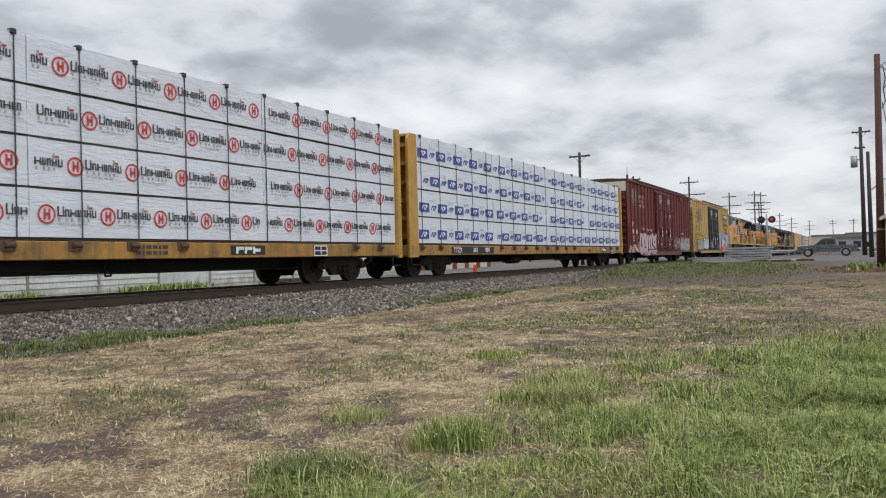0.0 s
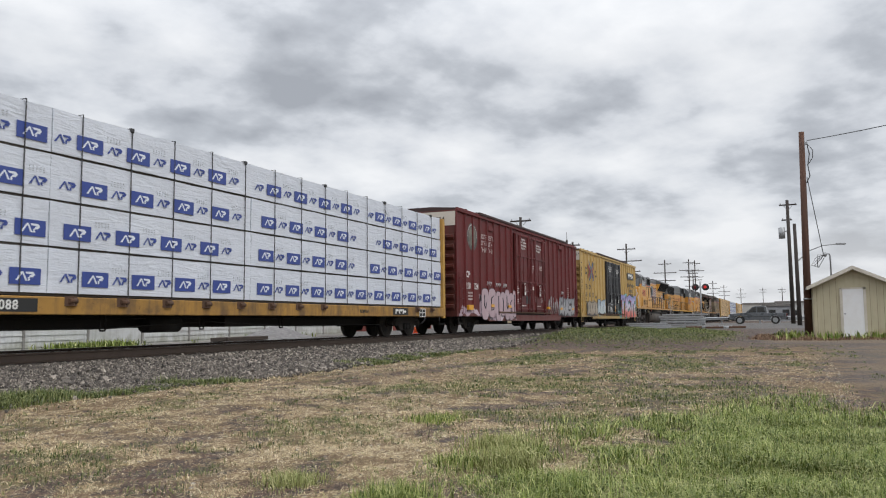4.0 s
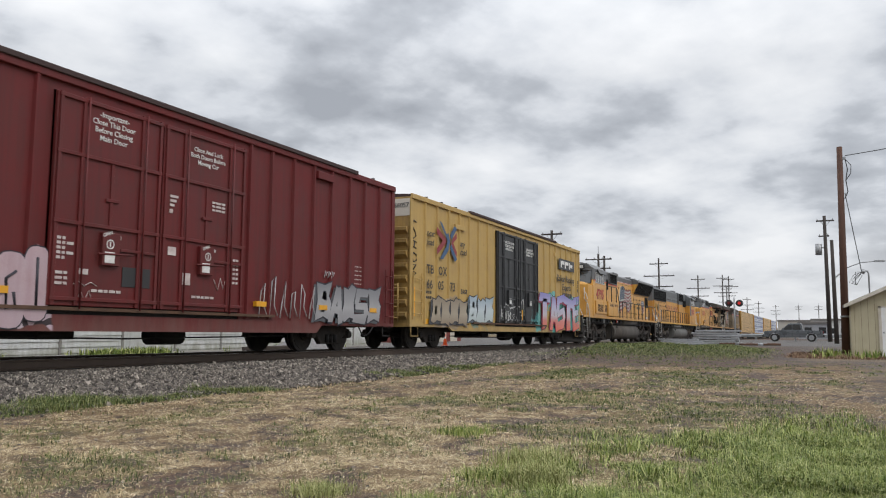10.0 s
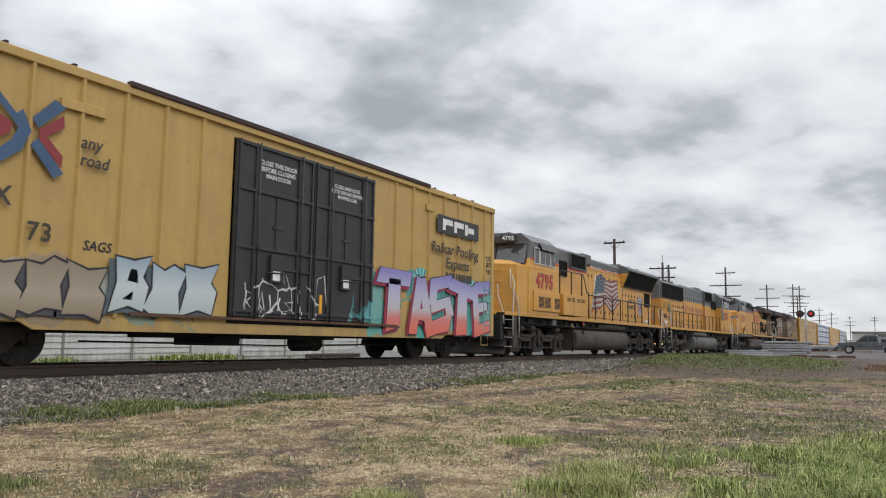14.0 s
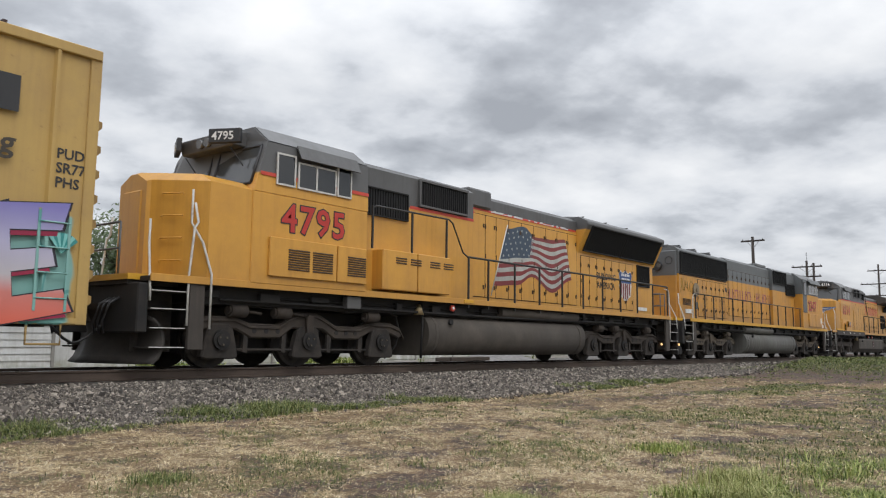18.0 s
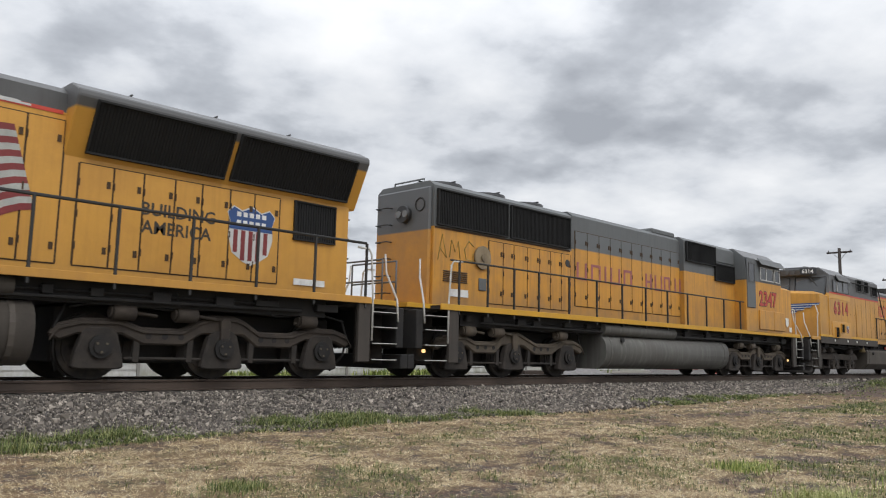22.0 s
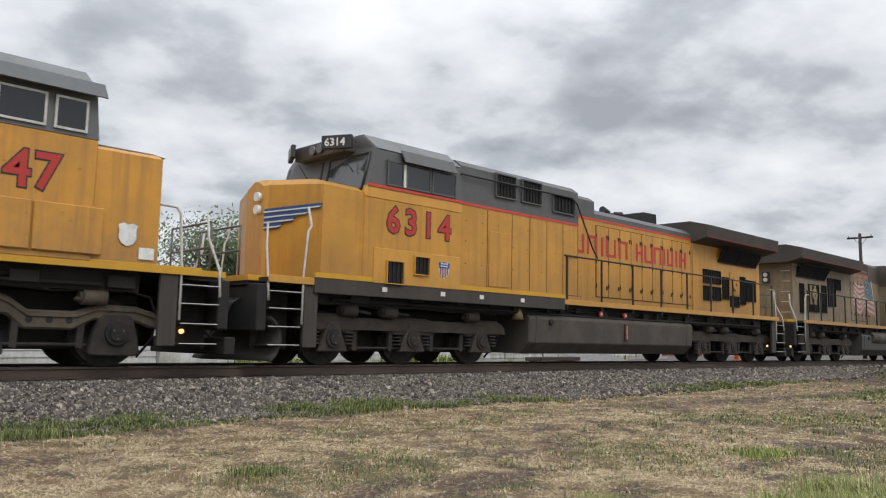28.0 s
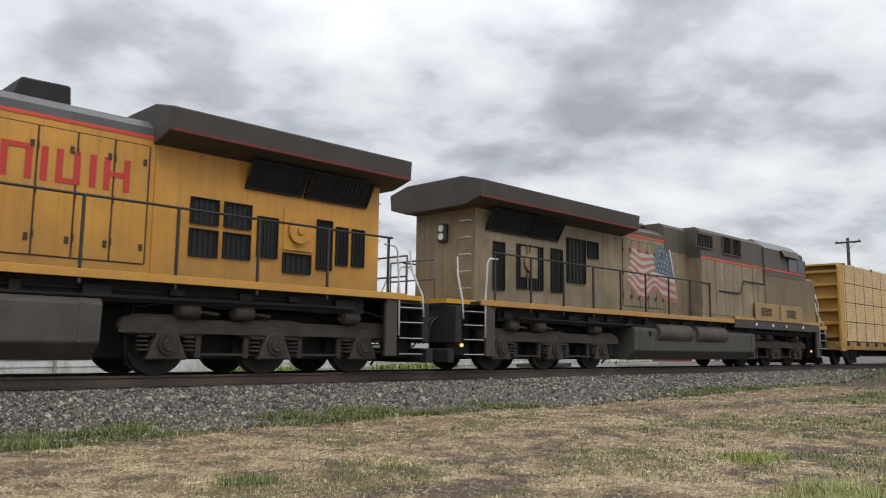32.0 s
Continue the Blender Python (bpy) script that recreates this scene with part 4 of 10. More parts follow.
letters("Close And Lock\nBoth Doors Before\nMoving Car", 0.135, 10.86, -1.71, 4.28, M_WHITE, red_car, "door_notice", align="CENTER", bold=0.008)
# small stencils, tags and plates on the red doors
for x in (8.30, 10.86):
    letters("OPEN", 0.085, x - 0.16, -1.797, 2.20, M_WHITE, red_car, "stencil", turn=20)
    letters("CLOSE", 0.075, x + 0.10, -1.712, 2.26, M_WHITE, red_car, "stencil", turn=-15)
    ring = B()
    for k in range(12):
        a0, a1 = math.pi * k / 6, math.pi * (k + 1) / 6
        flat(ring, [(x + r * math.cos(a), 2.08 + r * math.sin(a)) for r, a in ((0.07, a0), (0.09, a0), (0.09, a1), (0.07, a1))], -1.797, 0.003)
    flat(ring, quad(x - 0.012, x + 0.012, 2.03, 2.13), -1.797, 0.003)
    part("stencil", ring, M_WHITE, red_car, "white ring mark")
bm = B()
for a in range(5):
    bars(bm, 7.22, 2.08 - a * 0.085, (0.10, 0.06, 0.14)[:2 + a % 2], 0.05, -1.712, 0.03)
for a in range(3):
    bars(bm, 7.22, 1.48 - a * 0.09, (0.16, 0.07), 0.05, -1.712, 0.03)
    bars(bm, 9.80, 3.20 - a * 0.09, (0.22 - 0.05 * a,), 0.05, -1.712, 0.03)
    bars(bm, 11.02, 3.25 - a * 0.08, (0.09, 0.16, 0.10), 0.045, -1.712, 0.03)
for a in range(6):
    bars(bm, 11.74, 2.06 - a * 0.10, (0.08, 0.07), 0.05, -1.712, 0.03)
for x in (8.0, 10.5):
    bars(bm, x, 1.20, (0.12, 0.10, 0.08, 0.14, 0.10), 0.05, -1.712, 0.03)
bars(bm, 9.79, 2.88, (0.09,), 0.08, -1.712, 0.02)
part("stencil", bm, M_WORNWHITE, red_car, "small worn white stencilled lines")
for x, z, w, h in ((10.20, 1.46, 0.25, 0.24), (9.80, 2.03, 0.22, 0.17), (7.68, 1.50, 0.24, 0.10)):
    part("tag", box(B(), x, x + w, -1.712, -1.70, z, z + h, 0.003), M_WORNWHITE, red_car, "pale paper tag")
for x, w in ((8.68, 0.34), (9.14, 0.22)):
    part("dark_plate", box(B(), x, x + w, -1.715, -1.70, 1.33, 1.70, 0.003), M_BLACKPAINT, red_car, "black painted square")
for pts in ([(7.62, 1.32), (7.72, 1.38), (7.85, 1.30), (7.98, 1.37), (8.12, 1.31)], [(7.70, 1.02), (7.78, 1.22), (7.86, 1.03), (7.95, 1.22), (8.02, 1.05)], [(11.15, 1.62), (11.28, 1.40), (11.36, 1.66), (11.45, 1.44), (11.5, 1.6)]):
    part("scrawl", tube(B(), [(a, -1.712, b) for a, b in pts], 0.009, 4), M_WORNWHITE, red_car, "thin white scrawl")
ladder(red_car, 0.12, 0.55, -1.64, 0.8, 2.4, 4, M_OXIDE)
ladder(red_car, 18.65, 19.08, -1.64, 0.8, 2.4, 4, M_OXIDE)
for x in (0.15, 18.6):
    stirrup(red_car, x, 0.42, -1.6, 0.42, 0.72, M_BLACK)
part("vent_box", box(B(), 3.55, 4.15, YS - 0.07, YS, 4.42, 4.62, 0.01), M_OXIDE, red_car, "door rail stop")
part("vent_box", box(B(), 14.98, 15.72, YS - 0.11, YS, 4.52, 4.72, 0.01), M_OXIDE, red_car)

# marks on the yellow boxcar
M_NAVY = mat("blue_emblem", (0.05, 0.10, 0.19), 0.55, var=0.15)
M_CRIM = mat("dark_red_emblem", (0.25, 0.035, 0.04), 0.55, var=0.15)
M_DKBROWN = mat("dark_lettering", (0.05, 0.04, 0.03), 0.55, var=0.2)
bm = flat(B(), [(1.98, 4.37), (2.22, 4.30), (2.60, 3.94), (2.70, 4.04), (2.86, 3.72), (2.72, 3.38), (2.30, 3.06), (2.05, 3.06), (2.55, 3.52), (2.64, 3.72), (2.52, 3.86)], YS - 0.07)
flat(bm, [(2.86, 3.94), (3.23, 4.33), (3.44, 4.24), (2.97, 3.80)], YS - 0.07)
flat(bm, [(2.86, 3.50), (3.29, 3.04), (3.46, 3.14), (2.97, 3.64)], YS - 0.07)
part("emblem", bm, M_NAVY, tan_car, "crossed blue bands")
bm = flat(B(), [(1.82, 4.12), (1.82, 3.90), (2.26, 3.69), (1.83, 3.40), (1.84, 3.18), (2.52, 3.62), (2.54, 3.78)], YS - 0.072)
flat(bm, [(2.99, 3.77), (3.40, 4.10), (3.43, 3.90), (3.12, 3.70), (3.43, 3.42), (3.41, 3.22), (2.99, 3.62)], YS - 0.072)
part("emblem_red", bm, M_CRIM, tan_car, "crossed dark red bands")
letters("next\nload", 0.30, 1.07, YS - 0.068, 3.75, M_DKBROWN, tan_car, "slogan", shear=0.2)
letters("any\nroad", 0.30, 3.74, YS - 0.068, 3.66, M_DKBROWN, tan_car, "slogan", shear=0.2)
for tx, x, z in (("TB", 1.08, 2.5), ("OX", 1.95, 2.5), ("66", 1.08, 2.0), ("05", 1.94, 2.0), ("73", 2.90, 2.0)):
    letters(tx, 0.42, x, YS - 0.068, z, M_DKBROWN, tan_car, "road_number", gap=1.12)
letters("TBOX 66057", 0.22, -0.02, -0.35, 4.55, M_BLACKPAINT, tan_car, end=True)
bm = B()
for z in (1.83, 1.66):
    bars(bm, 1.0, z, (0.12, 0.12, 0.10, 0.10), 0.09, YS, 0.04)
part("stencil", bm, M_DKBROWN, tan_car, "small dark stencilled lines")
letters("CLOSE THIS DOOR\nBEFORE CLOSING\nMAIN DOOR", 0.14, 8.60, -1.71, 4.24, M_WHITE, tan_car, "door_notice", align="CENTER")
letters("CLOSE AND LOCK\nBOTH DOORS BEFORE\nMOVING CAR", 0.125, 11.12, -1.71, 4.18, M_WHITE, tan_car, "door_notice", align="CENTER")
bm = flat(B(), quad(15.6, 18.25, 3.74, 4.28), YS - 0.068)
part("panel", bm, M_BLACKPAINT, tan_car, "dark grey sign panel")
bm = B()
strokes(bm, 15.92, 3.84, 3, 0.60, 0.34, YS - 0.073, 0.17, 0.10, (2, 2, 4))
part("panel_mark", bm, M_WHITE, tan_car, "three bold white block marks")
letters("Railcar Pooling", 0.44, 15.27, YS - 0.074, 3.14, M_DKBROWN, tan_car, "slogan", shear=0.1, width=1.12)
letters("Experts", 0.44, 16.13, YS - 0.074, 2.72, M_DKBROWN, tan_car, "slogan", shear=0.1, width=1.1)
bm = B()
bars(bm, 16.15, 2.34, (0.12, 0.12, 0.2, 0.06, 0.2, 0.22, 0.34), 0.24, YS - 0.07, 0.06)
part("stencil", bm, M_DKBROWN, tan_car)
# a tall scrawl on the corner
sc = lambda pts, r=0.02, y=YS - 0.012: tube(B(), [(a, y, b) for a, b in pts], r, 5)
part("scrawl", sc([(0.40, 4.1), (0.22, 4.15), (0.12, 3.95), (0.3, 3.8), (0.38, 3.65), (0.2, 3.55), (0.12, 3.65)]), M_BLACKPAINT, tan_car, "black sprayed scrawl")
part("scrawl", sc([(0.12, 3.5), (0.42, 3.45), (0.28, 3.47), (0.26, 3.3), (0.12, 3.3), (0.42, 3.25)]), M_BLACKPAINT, tan_car, "black sprayed scrawl")
part("scrawl", sc([(0.2, 3.1), (0.4, 3.05), (0.42, 2.85), (0.22, 2.8), (0.12, 2.95), (0.2, 3.1)]), M_BLACKPAINT, tan_car, "black sprayed scrawl")
part("scrawl", sc([(0.12, 2.7), (0.4, 2.72), (0.16, 2.5), (0.42, 2.45), (0.14, 2.3)]), M_BLACKPAINT, tan_car, "black sprayed scrawl")
for x, z, w, h in ((0.28, 1.05, 0.09, 0.95), (3.32, 1.08, 0.09, 0.45), (6.72, 1.1, 0.08, 0.4), (1.0, 0.82, 0.42, 0.17)):
    part("reflector", box(B(), x, x + w, YS - 0.01, YS, z, z + h), M_SAFETY, tan_car, "yellow reflective plate")
part("reflector", box(B(), 10.15, 10.25, -1.712, -1.70, 1.1, 1.55), M_SAFETY, tan_car, "yellow reflective plate")
ladder(tan_car, 0.12, 0.72, -1.64, 0.95, 2.45, 4, M_TAN)
ladder(tan_car, 18.65, 19.1, -1.64, 0.9, 2.4, 4, M_TAN)
for x in (0.1, 18.6):
    stirrup(tan_car, x, 0.5, -1.6, 0.42, 0.74, M_TAN)
bm = B()
for y in (-1.3, -0.75):
    tube(bm, [(-0.22, y, 0.85), (-0.22, y, 2.1)], 0.02)
for z in (1.0, 1.35, 1.7, 2.05):
    tube(bm, [(-0.22, -1.3, z), (-0.22, -0.75, z)], 0.016)
part("end_ladder", bm, M_TAN, tan_car, "yellow ladder on the end")
part("vent_box", box(B(), 3.35, 4.2, YS - 0.07, YS, 4.25, 4.42, 0.01), M_TAN, tan_car, "door rail stop")
part("vent_box", box(B(), 15.0, 15.4, YS - 0.07, YS, 4.3, 4.5, 0.01), M_TAN, tan_car)



# ---- sprayed lettering, as flat coats of paint ----
def faded_up(name, stops):
    """Paint that changes colour with height: (height, colour), ..."""
    m = mat(name, stops[0][1], 0.45, var=0.08, scale=3.0)

    def build(N, L, co, src):
        sp, r, x = N("SeparateXYZ"), N("ValToRGB"), N("MapRange")
        L(co.outputs["Object"], sp.inputs[0]), L(sp.outputs[2], x.inputs[0])
        lo, hi = stops[0][0], stops[-1][0]
        x.inputs[1].default_value, x.inputs[2].default_value = lo, hi
        L(x.outputs[0], r.inputs[0])
        e = r.color_ramp.elements
        e[0].color, e[1].color = (*stops[0][1], 1), (*stops[-1][1], 1)
        for z, c in stops[1:-1]:
            k = e.new((z - lo) / (hi - lo))
            k.color = (*c, 1)
        return r.outputs[0]
    return over(m, build)


GLYPHS = (
    ([(0, .78), (.12, 1), (1, .94), (.93, .70)], [(.34, .82), (.66, .80), (.60, .06), (.22, 0)]),
    ([(0, 0), (.30, .03), (.64, .93), (.38, 1)], [(.42, .95), (.70, 1), (1, .06), (.70, 0)], [(.22, .28), (.82, .26), (.78, .44), (.28, .48)]),
    ([(.05, .50), (.14, .94), (.95, 1), (.84, .78), (.38, .74), (.32, .56)], [(.10, .54), (.84, .62), (1, .30), (.70, .24), (.66, .42), (.14, .36)], [(0, 0), (.08, .22), (.92, .34), (.78, .02)]),
    ([(.08, 0), (.36, .02), (.32, 1), (.04, .94)], [(.24, .78), (.90, .76), (1, 1), (.20, 1)], [(.24, .42), (.82, .45), (.78, .61), (.24, .60)], [(.24, 0), (1, .06), (.90, .25), (.24, .21)]),
    ([(0, .12), (.30, 0), (.62, .10), (1, .05), (.86, .50), (1, .88), (.62, 1), (.40, .86), (.06, .95), (.16, .5)], [(.36, .30), (.60, .34), (.52, .66), (.34, .60)]),
    ([(.05, .02), (.55, .10), (.95, 0), (1, .45), (.80, .62), (.95, 1), (.50, .90), (.0, 1), (.14, .55)], [(.40, .55), (.70, .50), (.62, .74), (.44, .76)], [(.35, .22), (.62, .20), (.60, .36)]),
)


def sprayed_word(car, cells, z0, z1, order, fill, line, shade, label, lean=0.0, y=YS - 0.066, grow=0.045):
    """Jagged sprayed shapes: a shaded copy behind, a dark outline, a filled front."""
    back, out, front = B(), B(), B()
    for i, (xa, xb) in enumerate(cells):
        for poly in GLYPHS[order[i]]:
            pts = [(xa + (xb - xa) * a + lean * (b - 0.5), z0 + (z1 - z0) * (b + 0.06 * math.sin(3 * i + a * 2))) for a, b in poly]
            cx, cz = sum(p[0] for p in pts) / len(pts), sum(p[1] for p in pts) / len(pts)
            big = []
            for px, pz in pts:
                d = math.hypot(px - cx, pz - cz)
                big.append((px + (px - cx) / d * grow, pz + (pz - cz) / d * grow))
            flat(back, [(a - 0.11, max(b - 0.08, z0 - 0.02)) for a, b in big], y, 0.002)
            flat(out, big, y - 0.003 - 0.0004 * i, 0.002)
            flat(front, pts, y - 0.007 - 0.0004 * i, 0.002)
    for nm, bm_, m_ in (("graffiti_shade", back, shade), ("graffiti_outline", out, line), ("graffiti_fill", front, fill)):
        o = part(nm, bm_, m_, car, label if nm == "graffiti_fill" else "")
        o["kind"] = "stuff"


M_SPRAYBLK = mat("black_spray_line", (0.022, 0.02, 0.03), 0.5, var=0.2)
M_SPRAYCRIM = mat("crimson_spray", (0.30, 0.02, 0.06), 0.5, var=0.2)
M_SPRAYTEAL = mat("teal_spray", (0.04, 0.26, 0.25), 0.5, var=0.2)
M_SPRAYAQUA = mat("pale_aqua_spray", (0.22, 0.55, 0.52), 0.5, var=0.15)
sprayed_word(tan_car, ((12.55, 14.3), (14.05, 15.45), (15.1, 16.65), (16.35, 18.15), (17.85, 19.15)), 0.70, 2.42, (0, 1, 2, 0, 3), faded_up("violet_to_coral_spray", ((0.75, (0.68, 0.14, 0.09)), (1.15, (0.60, 0.20, 0.17)), (1.4, (0.50, 0.47, 0.50)), (1.85, (0.44, 0.42, 0.58)), (2.45, (0.21, 0.19, 0.48)))), M_SPRAYBLK, M_SPRAYCRIM, "violet, white and coral sprayed shapes", -0.12)
for i, (cx, cz, r, a0) in enumerate(((14.75, 2.05, 0.55, 60), (16.45, 1.9, 0.5, 30), (17.7, 1.95, 0.55, 50), (13.5, 2.0, 0.4, 60), (19.0, 1.75, 0.32, 40))):
    one, two = B(), B()
    for k in range(8):
        a, b = radians(a0 + k * 11), radians(a0 + k * 11 + 11)
        flat(one if k % 2 else two, [(cx, cz), (cx + r * math.cos(a), cz + r * math.sin(a)), (cx + r * math.cos(b), cz + r * math.sin(b))], YS - 0.064, 0.002)
    for nm, bm, m_ in (("graffiti_fan", one, M_SPRAYAQUA), ("graffiti_fan", two, M_SPRAYTEAL)):
        o = part(nm, bm, m_, tan_car, "teal sprayed fan of rays")
        o["kind"] = "stuff"
sprayed_word(tan_car, ((1.42, 2.2), (2.15, 2.9), (2.85, 3.65), (3.6, 4.4)), 0.82, 1.72, (4, 5, 4, 5), faded_up("brown_grey_spray", ((0.7, (0.22, 0.16, 0.10)), (1.2, (0.38, 0.32, 0.24)), (1.8, (0.24, 0.19, 0.13)))), M_SPRAYBLK, mat("dark_grey_spray", (0.07, 0.07, 0.075), 0.5, var=0.2), "brown and grey sprayed shapes", 0.1)
sprayed_word(tan_car, ((4.5, 5.3), (5.25, 6.1), (6.05, 6.95)), 0.90, 1.90, (5, 4, 5), faded_up("pale_blue_spray", ((0.8, (0.40, 0.46, 0.44)), (1.4, (0.52, 0.58, 0.60)), (2.0, (0.24, 0.33, 0.42)))), M_SPRAYBLK, mat("slate_spray", (0.08, 0.11, 0.13), 0.5, var=0.2), "pale blue sprayed shapes", 0.15)
letters("PUD\nSR77\nPHS", 0.22, 18.86, YS - 0.004, 3.20, M_BLACKPAINT, tan_car, "scrawl")
letters("SAGS", 0.24, 3.95, YS - 0.004, 1.95, M_BLACKPAINT, tan_car, "scrawl", shear=0.2)
for pts in (((7.7, 1.05), (7.75, 1.5), (7.95, 1.42), (7.75, 1.28), (8.0, 1.02)), ((8.1, 1.05), (8.2, 1.5), (8.32, 1.05), (8.15, 1.22)), ((8.45, 1.45), (8.5, 1.1), (8.7, 1.05), (8.78, 1.4)), ((8.9, 1.1), (9.15, 1.15), (8.95, 1.3), (9.2, 1.32)), ((10.0, 1.3), (10.05, 1.9), (10.3, 2.0), (10.4, 1.3)), ((8.5, 1.7), (8.55, 2.2), (8.8, 2.25), (8.9, 1.7))):
    part("scrawl", tube(B(), [(a, -1.712, b) for a, b in pts], 0.016, 5), M_WHITE, tan_car, "white sprayed scrawl on the black door")
# pink swollen shapes on the red car
M_SPRAYPINK = mat("pink_spray", (0.52, 0.39, 0.43), 0.55, var=0.2, scale=2.0, streak=((0.40, 0.26, 0.28), 0.6), dirt=((0.30, 0.18, 0.18), 0.5, 2.0))
for i, (xa, xb) in enumerate(((2.6, 3.42), (3.45, 4.35), (4.38, 5.02), (5.02, 5.62), (5.6, 6.22), (6.2, 6.72), (6.7, 7.15))):
    cx, hw_, cz, hz = (xa + xb) / 2, (xb - xa) / 2 + 0.03, 1.22 + 0.07 * math.sin(i * 2.3), 0.66 - 0.08 * (i % 2) + 0.05 * math.sin(i * 1.7)
    ring = lambda g: [(cx + (hw_ + g) * math.copysign(abs(math.cos(a)) ** 0.6, math.cos(a)), cz + (hz + g) * math.copysign(abs(math.sin(a)) ** 0.6, math.sin(a))) for a in [2 * math.pi * k / 20 + 0.01 for k in range(20)]]
    o = part("graffiti_outline", flat(B(), ring(0.022), YS - 0.066, 0.002), M_SPRAYBLK, red_car)
    part("graffiti_fill", flat(B(), ring(0.0), YS - 0.070, 0.002), M_SPRAYPINK, o, "swollen pink sprayed shape")
    bm = tube(B(), [(cx + hw_ * a, YS - 0.072, cz + hz * b) for a, b in (((-0.2, 0.6), (-0.25, -0.1), (0.1, -0.3), (0.3, 0.1)), ((0.3, 0.5), (-0.3, 0.3), (-0.2, -0.5), (0.35, -0.4), (0.2, -0.05)), ((0.0, 0.7), (0.05, -0.6)), ((-0.2, 0.5), (0.1, 0.1), (-0.1, -0.6)))[i % 4]], 0.028, 5)
    part("graffiti_line", bm, M_SPRAYBLK, o)
M_SPRAYSLATE = mat("slate_grey_spray", (0.085, 0.09, 0.10), 0.5, var=0.2)
sprayed_word(red_car, ((15.0, 15.75), (15.65, 16.35), (16.25, 16.95), (16.85, 17.7), (17.6, 18.35)), 0.78, 1.80, (5, 1, 4, 2, 5), faded_up("silver_spray", ((0.7, (0.24, 0.235, 0.24)), (1.2, (0.36, 0.355, 0.365)), (1.9, (0.15, 0.155, 0.17)))), M_SPRAYBLK, M_SPRAYSLATE, "silver and slate sprayed shapes", 0.12)
M_SPRAYWHITE = mat("white_spray", (0.50, 0.49, 0.50), 0.5, var=0.2)
for k in range(6):
    x = 12.75 + k * 0.40
    bm = tube(B(), [(x, YS - 0.066, 0.85), (x + 0.06, YS - 0.066, 1.45 + 0.3 * math.sin(k * 2.1)), (x + 0.20, YS - 0.066, 1.65 + 0.2 * math.sin(k * 1.3)), (x + 0.16, YS - 0.066, 1.15), (x + 0.30, YS - 0.066, 0.9)], 0.014, 5)
    part("scrawl", bm, M_SPRAYWHITE, red_car, "white sprayed scrawl")
for x, z, w in ((15.4, 1.95, 0.5), (3.3, 2.02, 0.6), (4.4, 2.0, 0.7), (5.4, 2.0, 0.5)):
    for k in range(3):
        part("scrawl", tube(B(), [(x + w * k / 3, YS - 0.066, z), (x + w * (k + 0.3) / 3, YS - 0.066, z + 0.18), (x + w * (k + 0.5) / 3, YS - 0.066, z + 0.05), (x + w * (k + 0.8) / 3, YS - 0.066, z + 0.16)], 0.011, 5), M_SPRAYWHITE, red_car, "thin white sprayed scrawl")
